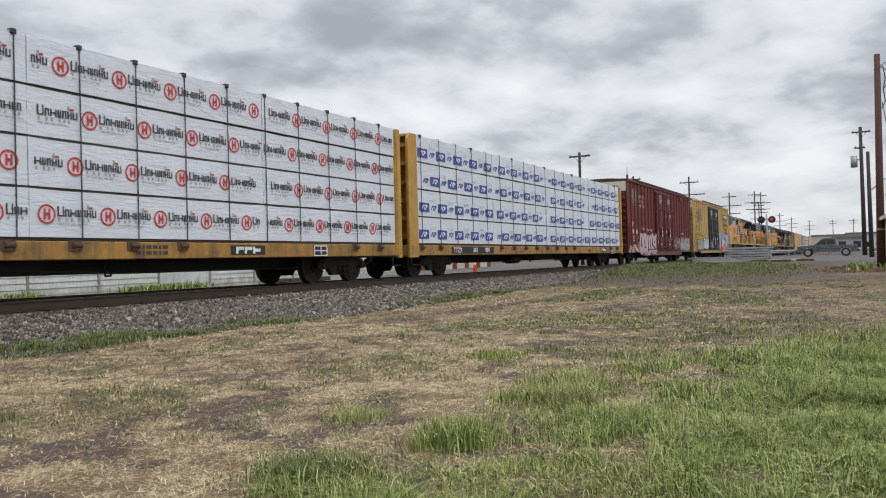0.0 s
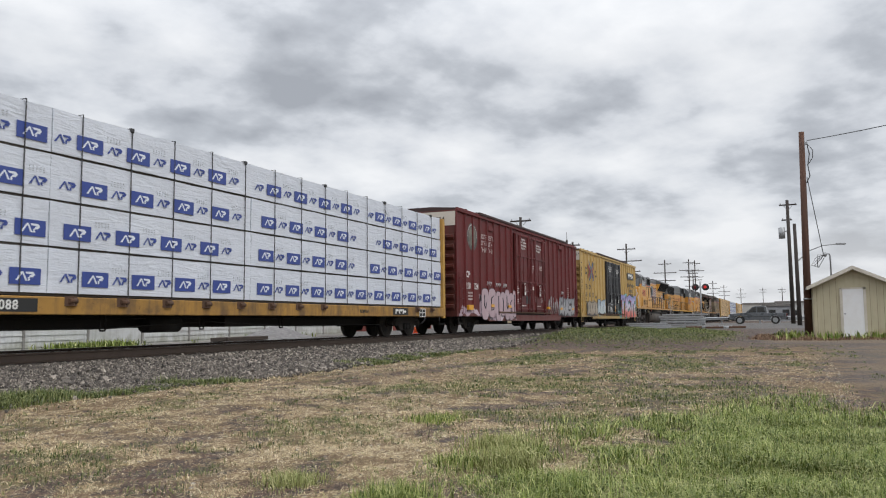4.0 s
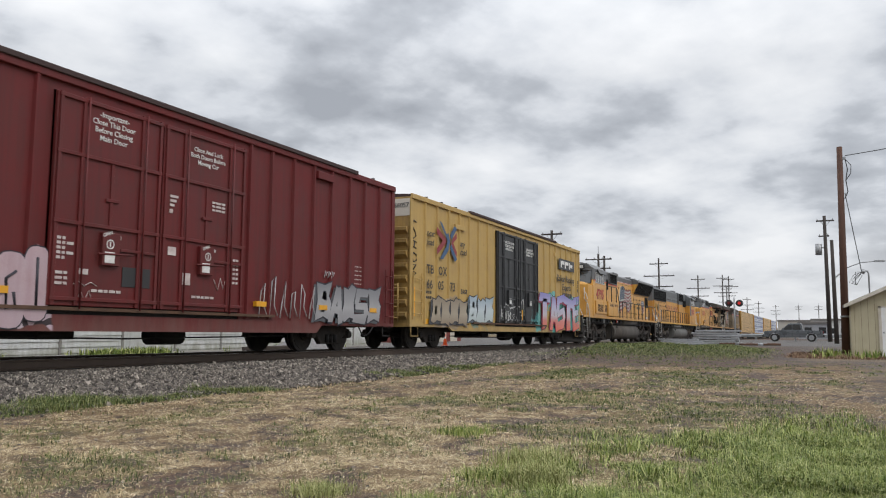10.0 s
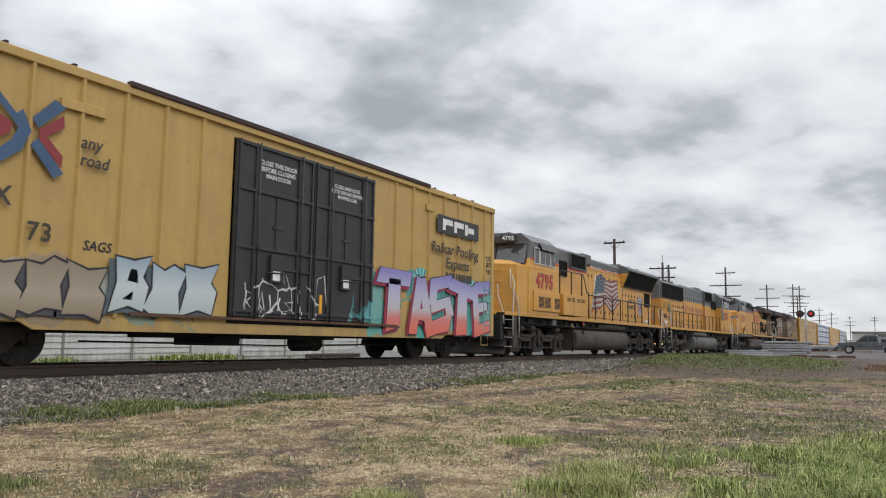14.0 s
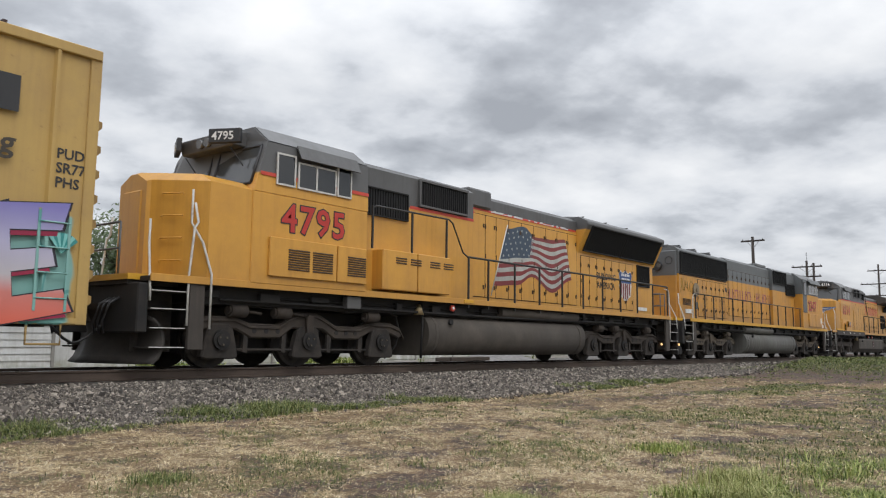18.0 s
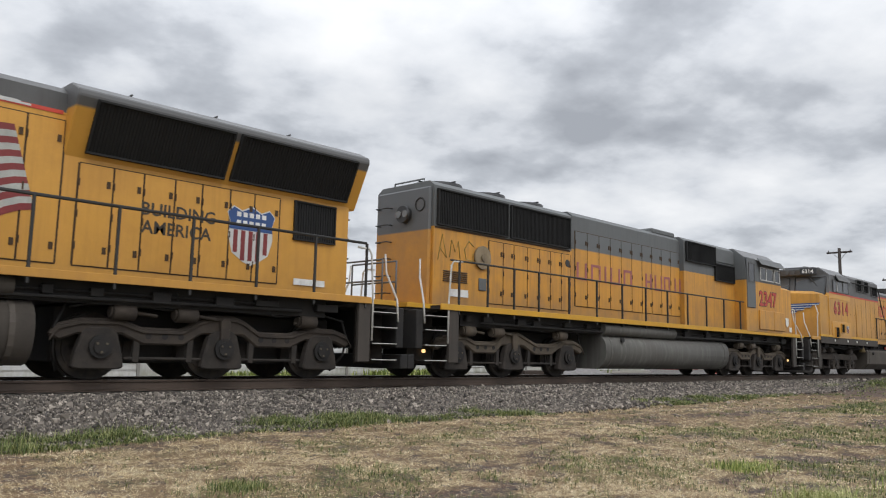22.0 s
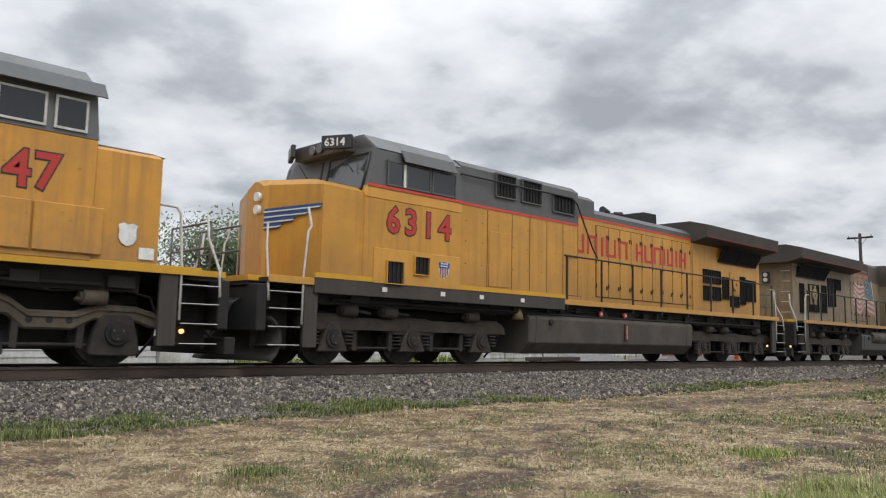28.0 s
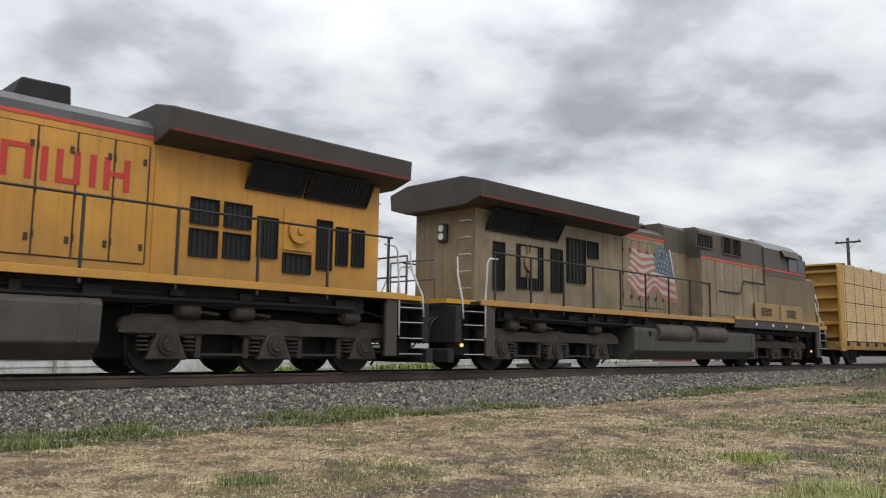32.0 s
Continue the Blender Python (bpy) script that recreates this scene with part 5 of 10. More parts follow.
# ---- centre-beam flatcars ----
def flatcar(u0, length, label, load, tiers=4, rolls=True, detail=True):
    """A bulkhead flatcar with a lumber load: 'red', 'blue', 'raw' or 'plain'."""
    car = thing("lumber_flatcar", label, "flatcar", "cars of the train", m=TRACK)
    HW, DZ = 1.55, 1.0
    for s in (-1, 1):
        side = part("side_sill", box(B(), 0.05, length - 0.05, s * HW - 0.05, s * HW + 0.05, 0.68, DZ, 0.015), M_BEAM, car, "rust-stained yellow side sill")
        if s < 0 and detail:
            for k in range(int(length / 1.22)):
                x = 0.7 + k * 1.22
                if 2.6 < x < 6.2 and load == "blue" or 16.5 < x < 20.8:
                    continue
                bm = prism(B(), [(x - 0.14, -HW - 0.05), (x, -HW - 0.13), (x + 0.14, -HW - 0.05)], DZ - 0.16, DZ + 0.01, "z")
                cyl(bm, (x - 0.09, -HW - 0.1, DZ - 0.07), (x + 0.09, -HW - 0.1, DZ - 0.07), 0.05, 8)
                part("strap_winch", bm, M_RUSTY, side, "rusty strap winch")
    part("deck", box(B(), 0.05, length - 0.05, -HW + 0.05, HW - 0.05, DZ - 0.12, DZ - 0.02), M_RUSTY, car, "rusty deck plates")
    part("centre_sill", prism(B(), [(1.2, 0.55), (4.6, 0.42), (length - 4.6, 0.42), (length - 1.2, 0.55), (length - 1.2, DZ - 0.12), (1.2, DZ - 0.12)], -0.3, 0.3), M_BLACK, car, "black fish-bellied centre sill")
    part("centre_beam", box(B(), 0.4, length - 0.4, -0.09, 0.09, DZ, 4.25), M_BEAM, car, "yellow centre beam between the stacks")
    for x, s in ((0.0, -1), (length, 1)):
        xi = x - s * (0.48 if s < 0 else 0.14)
        bulk = part("bulkhead", box(B(), min(xi, xi - s * 0.07), max(xi, xi - s * 0.07), -HW, HW, DZ - 0.02, 4.35), M_BULK, car, "yellow bulkhead")
        for y in (-HW, HW):
            part("corner_post", prism(B(), [(x, 0.62), (x, 4.2), (x - s * (0.12 if s < 0 else 0.04), 4.38), (xi - s * 0.06, 4.38), (xi - s * 0.06, 0.62)], y - 0.05, y + 0.05, bev=0.012), M_BULK, bulk)
        for k in range(6):
            z = 1.15 + k * 0.56
            part("bulkhead_rib", prism(B(), [(xi, z), (xi + s * (0.30 if s < 0 else 0.08), z + 0.04), (xi + s * (0.30 if s < 0 else 0.08), z + 0.14), (xi, z + 0.18)], -HW + 0.06, HW - 0.06), M_BULK, bulk)
        part("bulkhead_cap", box(B(), min(xi - s * 0.07, x - s * 0.05), max(xi - s * 0.07, x - s * 0.05), -HW + 0.05, HW - 0.05, 4.28, 4.36, 0.01), M_BULK, bulk)
        part("end_sill", box(B(), min(x, x - s * 0.3), max(x, x - s * 0.3), -HW, HW, 0.66, DZ, 0.02), M_BEAM, car)
        bm = B()
        for y in (-0.95, -0.5):
            tube(bm, [(x - s * 0.02, y, 1.05), (x - s * 0.02, y, 2.1)], 0.018)
        for z in (1.2, 1.5, 1.8, 2.1):
            tube(bm, [(x - s * 0.02, -0.95, z), (x - s * 0.02, -0.5, z)], 0.015)
        part("end_ladder", bm, M_BEAM, bulk)
        coupler(car, x, s)
        stirrup(car, x - s * 0.55 if s > 0 else x + 0.1, 0.45, -HW - 0.03, 0.40, 0.70, M_BLACK)
    freight_truck(car, 2.55, rolls)
    freight_truck(car, length - 2.35, rolls)
    bm = B()
    for x in (0.33, 0.45, 0.58):
        for dx in (0, 0.13):
            tube(bm, [(length * x + dx, -1.15, 0.70), (length * x + dx, -1.15, 0.38)], 0.018)
        tube(bm, [(length * x, -1.15, 0.38), (length * x + 0.13, -1.15, 0.38)], 0.018)
    tube(bm, [(4.2, -1.0, 0.42), (length * 0.34, -1.1, 0.42), (length * 0.46, -1.1, 0.55), (length * 0.6, -1.1, 0.42), (length - 4.2, -1.0, 0.42)], 0.014)
    tube(bm, [(4.2, -0.7, 0.62), (length - 4.2, -0.7, 0.62)], 0.016)
    box(bm, length * 0.5, length * 0.54, -0.9, -0.5, 0.42, 0.66)
    cyl(bm, (length * 0.40, -0.65, 0.5), (length * 0.40 + 1.0, -0.65, 0.5), 0.19, 12)
    part("brake_rigging", bm, M_BLACK, car, "black brake rods and hangers")
    # the load
    x0, x1 = 0.56, length - 0.22
    n = 4
    bl = (x1 - x0) / n
    hgt = (4.40 - DZ - 0.03) / tiers
    YF = -1.50
    mat_load = {"raw": M_TIMBER}.get(load, M_WRAP)
    rs = random.Random(int(u0 * 7) + 3)
    for t in range(tiers):
        z0 = DZ + 0.03 + t * hgt
        for k in range(n):
            a, b = x0 + k * bl, x0 + (k + 1) * bl
            jut = rs.uniform(-0.015, 0.015)
            # wrapped stacks sag a little and bulge: subdivided front
            m, h = 14, 5
            vs, fs = [], []
            bm = B()
            for side in (YF + jut, -0.12):
                vs.append([[bm.verts.new((a + 0.006 + (b - a - 0.012) * i / m, side + (0 if side > -1 else 0.012 * noise.noise(Vector((i * 0.9 + k * 7 + t * 3, j * 0.8, u0)))), z0 + 0.035 + (hgt - 0.04) * j / h - (0.012 * abs(math.sin(i * 0.9)) if j == h and side < -1 else 0))) for i in range(m + 1)] for j in range(h + 1)])
            f, r = vs
            for j in range(h):
                for i in range(m):
                    bm.faces.new((f[j][i], f[j][i + 1], f[j + 1][i + 1], f[j + 1][i])).smooth = True
                    bm.faces.new((r[j][i], r[j + 1][i], r[j + 1][i + 1], r[j][i + 1]))
            rim = [e for e in bm.edges if e.is_boundary]
            for i in range(m):
                bm.faces.new((f[h][i], f[h][i + 1], r[h][i + 1], r[h][i]))
                bm.faces.new((f[0][i], r[0][i], r[0][i + 1], f[0][i + 1]))
            for j in range(h):
                bm.faces.new((f[j][0], f[j + 1][0], r[j + 1][0], r[j][0]))
                bm.faces.new((f[j][m], r[j][m], r[j + 1][m], f[j + 1][m]))
            bmesh.ops.split_edges(bm, edges=rim)
            bun = part("wrapped_pack" if load != "raw" else "lumber_pack", bm, mat_load, car, "stack of raw sawn boards" if load == "raw" else "lumber stack in printed white plastic")
            if load == "raw":
                # dark strips on the face stand in for the shaded gaps between boards
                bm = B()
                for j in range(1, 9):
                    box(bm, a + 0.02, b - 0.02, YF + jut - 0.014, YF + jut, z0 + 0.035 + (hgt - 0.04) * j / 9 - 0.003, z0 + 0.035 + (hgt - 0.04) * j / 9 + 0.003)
                part("board_gaps", bm, M_WRAPGAP, bun, "dark strips drawn as shaded gaps between boards")
                continue
            if load == "plain" and not detail:
                bm = B()
                for q in range(8):
                    flat(bm, quad(a + 0.3 + q * 0.7, a + 0.6 + q * 0.7, z0 + 0.3, z0 + 0.6), YF - 0.03)
                part("print", bm, M_BLUE_INK, bun, "blue printed patches")
                continue
            # prints
            one, two, three = B(), B(), B()
            yy = YF + jut - 0.014
            phase = rs.uniform(0, 1.15)
            zc = z0 + hgt * (0.50 if load == "red" else 0.36)
            x = a - 1.2 + phase
            while x < b - 0.2:
                if load == "red":
                    if x > a + 0.05 and x + 0.32 < b:
                        cx = x + 0.16
                        ring = circle(cx, zc, 0.165, 20)
                        inner = circle(cx, zc, 0.135, 20)
                        for q in range(20):
                            p = (q + 1) % 20
                            flat(one, [ring[q], ring[p], inner[p], inner[q]], yy)
                        for sx in (-0.055, 0.03):
                            flat(one, quad(cx + sx, cx + sx + 0.035, zc - 0.09, zc + 0.09), yy)
                        flat(one, quad(cx - 0.03, cx + 0.04, zc - 0.02, zc + 0.025), yy)
                    tx = x + 0.36
                    for q, w in enumerate((0.13, 0.09, 0.13, 0.075, 0.085, 0.095, 0.10)):
                        if a + 0.03 < tx and tx + w < b - 0.03:
                            hh = 0.17 if q == 0 else 0.125
                            st = 0.030
                            flat(two, quad(tx, tx + st, zc - 0.03, zc - 0.03 + hh), yy)
                            flat(two, quad(tx + w - st, tx + w - 0.008, zc - 0.03, zc - 0.03 + hh), yy)
                            bz = (zc - 0.03, zc - 0.03 + hh - 0.022, zc - 0.03 + 0.5 * hh - 0.011)[q % 3]
                            flat(two, quad(tx + st, tx + w - st, bz, bz + 0.022), yy)
                            if q % 7 < 6:
                                flat(three, quad(tx + 0.02, tx + 0.055, zc - 0.105, zc - 0.055), yy)
                        tx += w + 0.012
                    if a < x + 0.9 and x + 1.06 < b:
                        flat(one, quad(x + 0.98, x + 1.06, zc + 0.12, zc + 0.15), yy)
                        flat(three, quad(x + 0.94, x + 0.98, zc + 0.11, zc + 0.19), yy)
                    for q in range(5):
                        if a < x + 0.3 and x + 1.0 < b:
                            flat(three, quad(x + 0.38 + q * 0.12, x + 0.47 + q * 0.12, zc - 0.16, zc - 0.148), yy)
                else:
                    def chevrons(bm, cx, y):
                        flat(bm, [(cx - 0.19, zc - 0.07), (cx - 0.15, zc - 0.07), (cx - 0.06, zc + 0.055), (cx + 0.0, zc - 0.07), (cx + 0.045, zc - 0.07), (cx - 0.045, zc + 0.085), (cx - 0.075, zc + 0.085)], y)
                        flat(bm, [(cx + 0.0, zc + 0.085), (cx + 0.15, zc + 0.085), (cx + 0.19, zc + 0.04), (cx + 0.15, zc - 0.01), (cx + 0.07, zc - 0.01), (cx + 0.09, zc + 0.025), (cx + 0.13, zc + 0.04), (cx + 0.02, zc + 0.05)], y)
                        flat(bm, quad(cx + 0.055, cx + 0.09, zc - 0.07, zc - 0.01), y)
                    if x > a + 0.02 and x + 0.62 < b:
                        flat(one, quad(x, x + 0.62, zc - 0.135, zc + 0.15), yy, 0.004)
                        chevrons(three, x + 0.31, yy - 0.004)
                    if x + 0.70 > a and x + 1.12 < b:
                        chevrons(one, x + 0.91, yy)
                    for q in range(5):
                        if a < x + 0.1 and x + 0.9 < b:
                            for zz in (0.16, 0.20, 0.24):
                                flat(two, quad(x + 0.72 + q * 0.075, x + 0.74 + q * 0.075, zc + zz, zc + zz + 0.015), yy)
                x += 1.22
            if load == "red":
                part("emblem_print", one, M_RED_INK, bun, "red ringed emblem print")
                part("name_print", two, M_BLACK_INK, bun, "black printed marks")
                part("small_print", three, M_GREY_INK, bun)
            else:
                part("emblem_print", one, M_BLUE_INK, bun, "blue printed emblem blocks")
                part("small_print", two, M_GREY_INK, bun)
                part("emblem_mark", three, M_PALE_INK, bun, "white chevron marks on blue")
        # batten layer toned dark for the shade between two tiers
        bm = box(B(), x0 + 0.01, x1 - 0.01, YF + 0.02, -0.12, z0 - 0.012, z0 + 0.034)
        part("batten_layer", bm, M_WRAPGAP, car, "battens between tiers, coloured dark for the shade there")
    part("far_stack", box(B(), x0, x1, 0.12, 1.5, DZ, 4.38, 0.01), mat_load, car)
    if detail:
        for k in range(int((x1 - x0) / 1.22) + 1):
            x = x0 + 0.35 + k * 1.22
            if x > x1:
                break
            bm = box(B(), x - 0.011, x + 0.011, YF - 0.032, YF - 0.024, DZ, 4.42)
            box(bm, x - 0.014, x + 0.014, YF - 0.03, 0.0, 4.415, 4.423)
            st = part("tie_down", bm, M_STRAP, car, "black tie-down cable")
            if load == "red" or k % 3 == 0:
              part("edge_guard", box(B(), x - 0.05, x + 0.05, YF - 0.045, YF + 0.08, 4.34, 4.425, 0.012), M_BLACKPAINT, st, "black corner guard")
    ROLLING.append((car, u0))
    return car


M_PATCH = mat("black_number_patch", (0.02, 0.02, 0.02), 0.6, var=0.2)
YSILL = -1.603
car_h = flatcar(-69.7, 23.9, "yellow flatcar stacked with white-wrapped lumber in red print", "red")
part("number_patch", box(B(), 16.7, 17.8, YSILL - 0.004, YSILL, 0.74, 0.95), M_PATCH, car_h)
bm = B()
strokes(bm, 16.85, 0.77, 3, 0.24, 0.15, YSILL - 0.008, 0.07, 0.03, (2, 2, 4))
part("owner_mark", bm, M_WHITE, car_h, "three white block marks")
bm = B()
for q, z in enumerate((0.87, 0.76)):
    bars(bm, 14.2, z, (0.1, 0.05, 0.12, 0.1, 0.06, 0.12), 0.07, YSILL, 0.04)
part("stencil", bm, M_DKBROWN, car_h)
part("load_chart", box(B(), 19.6, 20.15, YSILL - 0.012, YSILL, 0.70, 0.96), M_PATCH, car_h, "framed black load chart")
bm = B()
for xx in (19.6, 19.87, 20.12):
    flat(bm, quad(xx, xx + 0.03, 0.70, 0.96), YSILL - 0.012)
for zz in (0.70, 0.82, 0.935):
    flat(bm, quad(19.63, 20.12, zz, zz + 0.025), YSILL - 0.011)
part("chart_lines", bm, M_WHITE, car_h)

car_a = flatcar(-45.35, 23.95, "yellow flatcar stacked with white-wrapped lumber in blue print", "blue")
part("number_patch", box(B(), 2.7, 6.1, YSILL - 0.004, YSILL, 0.73, 0.96), M_PATCH, car_a)
letters("TTZX", 0.23, 2.85, YSILL - 0.006, 0.77, M_WHITE, car_a, "road_number", gap=1.1)
letters("863", 0.23, 4.35, YSILL - 0.006, 0.77, M_WHITE, car_a, "road_number", gap=1.1)
letters("088", 0.23, 5.35, YSILL - 0.006, 0.77, M_WHITE, car_a, "road_number", gap=1.1)
part("number_patch", box(B(), 19.6, 20.7, YSILL - 0.004, YSILL, 0.73, 0.96), M_PATCH, car_a)
bm = B()
strokes(bm, 19.75, 0.77, 3, 0.24, 0.15, YSILL - 0.008, 0.07, 0.03, (2, 2, 4))
part("owner_mark", bm, M_WHITE, car_a, "three white block marks")
letters("NSM76A", 0.15, 17.4, YSILL, 0.78, M_DKBROWN, car_a, "stencil")
part("load_chart", box(B(), 21.6, 22.1, YSILL - 0.012, YSILL, 0.66, 0.96), M_PATCH, car_a, "framed black load chart")
bm = B()
for xx in (21.6, 21.84, 22.07):
    flat(bm, quad(xx, xx + 0.03, 0.66, 0.96), YSILL - 0.012)
for zz in (0.66, 0.80, 0.935):
    flat(bm, quad(21.63, 22.07, zz, zz + 0.025), YSILL - 0.011)
part("chart_lines", bm, M_WHITE, car_a)

flatcar(110.7, 23.9, "yellow flatcar stacked with bare sawn lumber", "raw", rolls=True, detail=True)
flatcar(135.8, 23.9, "flatcar stacked with white-wrapped lumber in blue print", "plain", rolls=False, detail=False)
flatcar(160.9, 23.9, "flatcar stacked with bare tan lumber", "raw", rolls=False, detail=False)
flatcar(186.0, 23.9, "flatcar stacked with white-wrapped lumber", "plain", rolls=False, detail=False)

# ---- locomotives ----
YEL = (0.62, 0.315, 0.052)
M_YEL = mat("armour_yellow", YEL, 0.42, var=0.07, scale=0.8, streak=((0.36, 0.16, 0.03), 0.35), dirt=((0.42, 0.20, 0.04), 0.4, 1.5), low=((0.40, 0.20, 0.045), 2.0, 0.6, 0.55))
M_YEL2 = mat("weathered_yellow", (0.63, 0.30, 0.042), 0.5, var=0.1, scale=0.9, streak=((0.25, 0.13, 0.05), 0.65), dirt=((0.33, 0.17, 0.06), 0.6, 1.2), rust=((0.20, 0.09, 0.04), 0.8), low=((0.30, 0.17, 0.07), 2.1, 0.6, 0.6))
M_YEL3 = mat("grimy_yellow", (0.58, 0.285, 0.042), 0.45, var=0.1, scale=0.8, streak=((0.24, 0.115, 0.03), 0.55), dirt=((0.36, 0.17, 0.035), 0.6, 1.1), low=((0.30, 0.16, 0.045), 2.4, 0.9, 0.6))
M_GRAY = mat("dark_grey_paint", (0.105, 0.105, 0.105), 0.5, var=0.1, scale=1.2, streak=((0.055, 0.05, 0.05), 0.5), dirt=((0.07, 0.065, 0.06), 0.4, 2.0))
M_GRAY2 = mat("faded_grey_paint", (0.125, 0.133, 0.135), 0.55, var=0.1, scale=1.2, streak=((0.09, 0.09, 0.09), 0.5), dirt=((0.10, 0.10, 0.10), 0.4, 2.0))
M_FADE = mat("sooted_faded_paint", (0.20, 0.14, 0.075), 0.65, var=0.3, scale=0.7, streak=((0.085, 0.06, 0.038), 0.8), dirt=((0.105, 0.075, 0.045), 0.7, 0.9), low=((0.32, 0.20, 0.06), 2.3, 0.7, 0.6))
M_FADEG = mat("sooted_grey_paint", (0.10, 0.08, 0.062), 0.7, var=0.2, scale=0.9, streak=((0.05, 0.045, 0.04), 0.6))
M_FADEH = mat("sooted_pale_paint", (0.29, 0.225, 0.14), 0.65, var=0.3, scale=0.7, streak=((0.11, 0.08, 0.05), 0.8), dirt=((0.15, 0.11, 0.065), 0.8, 1.6), rust=((0.16, 0.08, 0.035), 0.3))
M_SOOT = mat("sooty_radiator_roof", (0.055, 0.048, 0.042), 0.75, var=0.2, scale=1.0, dirt=((0.10, 0.075, 0.055), 0.5, 1.2))
M_REDLINE = mat("red_stripe", (0.58, 0.065, 0.04), 0.5, var=0.15)
M_REDDULL = mat("grimy_red_stripe", (0.20, 0.035, 0.028), 0.6, var=0.25, scale=1.5)
M_REDNUM = mat("red_number_paint", (0.48, 0.035, 0.025), 0.45, var=0.1)
M_PINK = mat("faded_red_lettering", (0.36, 0.12, 0.12), 0.6, var=0.3, scale=3)
M_SILLY = mat("bright_yellow_sill", (0.64, 0.34, 0.02), 0.5, var=0.1, dirt=((0.30, 0.17, 0.05), 0.5, 2.0))
M_TANK = mat("dusty_fuel_tank", (0.066, 0.055, 0.045), 0.75, var=0.15, scale=0.8, streak=((0.05, 0.043, 0.037), 0.5), dirt=((0.13, 0.11, 0.09), 0.5, 1.5))
M_TANK2 = mat("streaked_grey_tank", (0.11, 0.105, 0.095), 0.6, var=0.2, scale=0.8, streak=((0.21, 0.215, 0.19), 0.6), dirt=((0.09, 0.08, 0.07), 0.5, 1.5))
M_SILVER = mat("silver_roof_paint", (0.36, 0.37, 0.38), 0.5, var=0.12, dirt=((0.20, 0.19, 0.18), 0.4, 2.0))
M_ROOFRIM = mat("grey_roof_edge", (0.17, 0.172, 0.175), 0.5, var=0.12, dirt=((0.09, 0.088, 0.085), 0.5, 2.0))
M_MOSS = mat("faded_green_spray", (0.34, 0.27, 0.085), 0.7, var=0.2)
M_SEAM = mat("dark_door_seam", (0.065, 0.036, 0.016), 0.8)
M_LAMP = mat("headlight_lens", (0.75, 0.75, 0.72), 0.15, var=0.05, bump=0.0)
M_FLAGS = mat("flag_dusty_white", (0.43, 0.44, 0.41), 0.5, var=0.25, scale=2.0, streak=((0.28, 0.22, 0.12), 0.4))
M_BLUE = mat("flag_blue", (0.045, 0.07, 0.105), 0.5, var=0.15)
M_FLAGW = mat("flag_white", (0.60, 0.60, 0.58), 0.5, var=0.12)
M_FLAGR = mat("flag_red", (0.22, 0.035, 0.035), 0.5, var=0.25)
M_BELL = mat("brass_bell", (0.35, 0.27, 0.15), 0.45, 0.6, var=0.2)


M_FRAME = mat("dusty_cast_steel", (0.042, 0.033, 0.027), 0.85, 0.0, var=0.3, scale=2.5, dirt=((0.075, 0.058, 0.043), 0.7, 3.0), bump=0.3)


M_FRAME2 = mat("brown_cast_steel", (0.105, 0.082, 0.060), 0.85, 0.0, var=0.3, scale=2.0, dirt=((0.045, 0.038, 0.030), 0.6, 2.5), streak=((0.15, 0.13, 0.09), 0.5), bump=0.3)


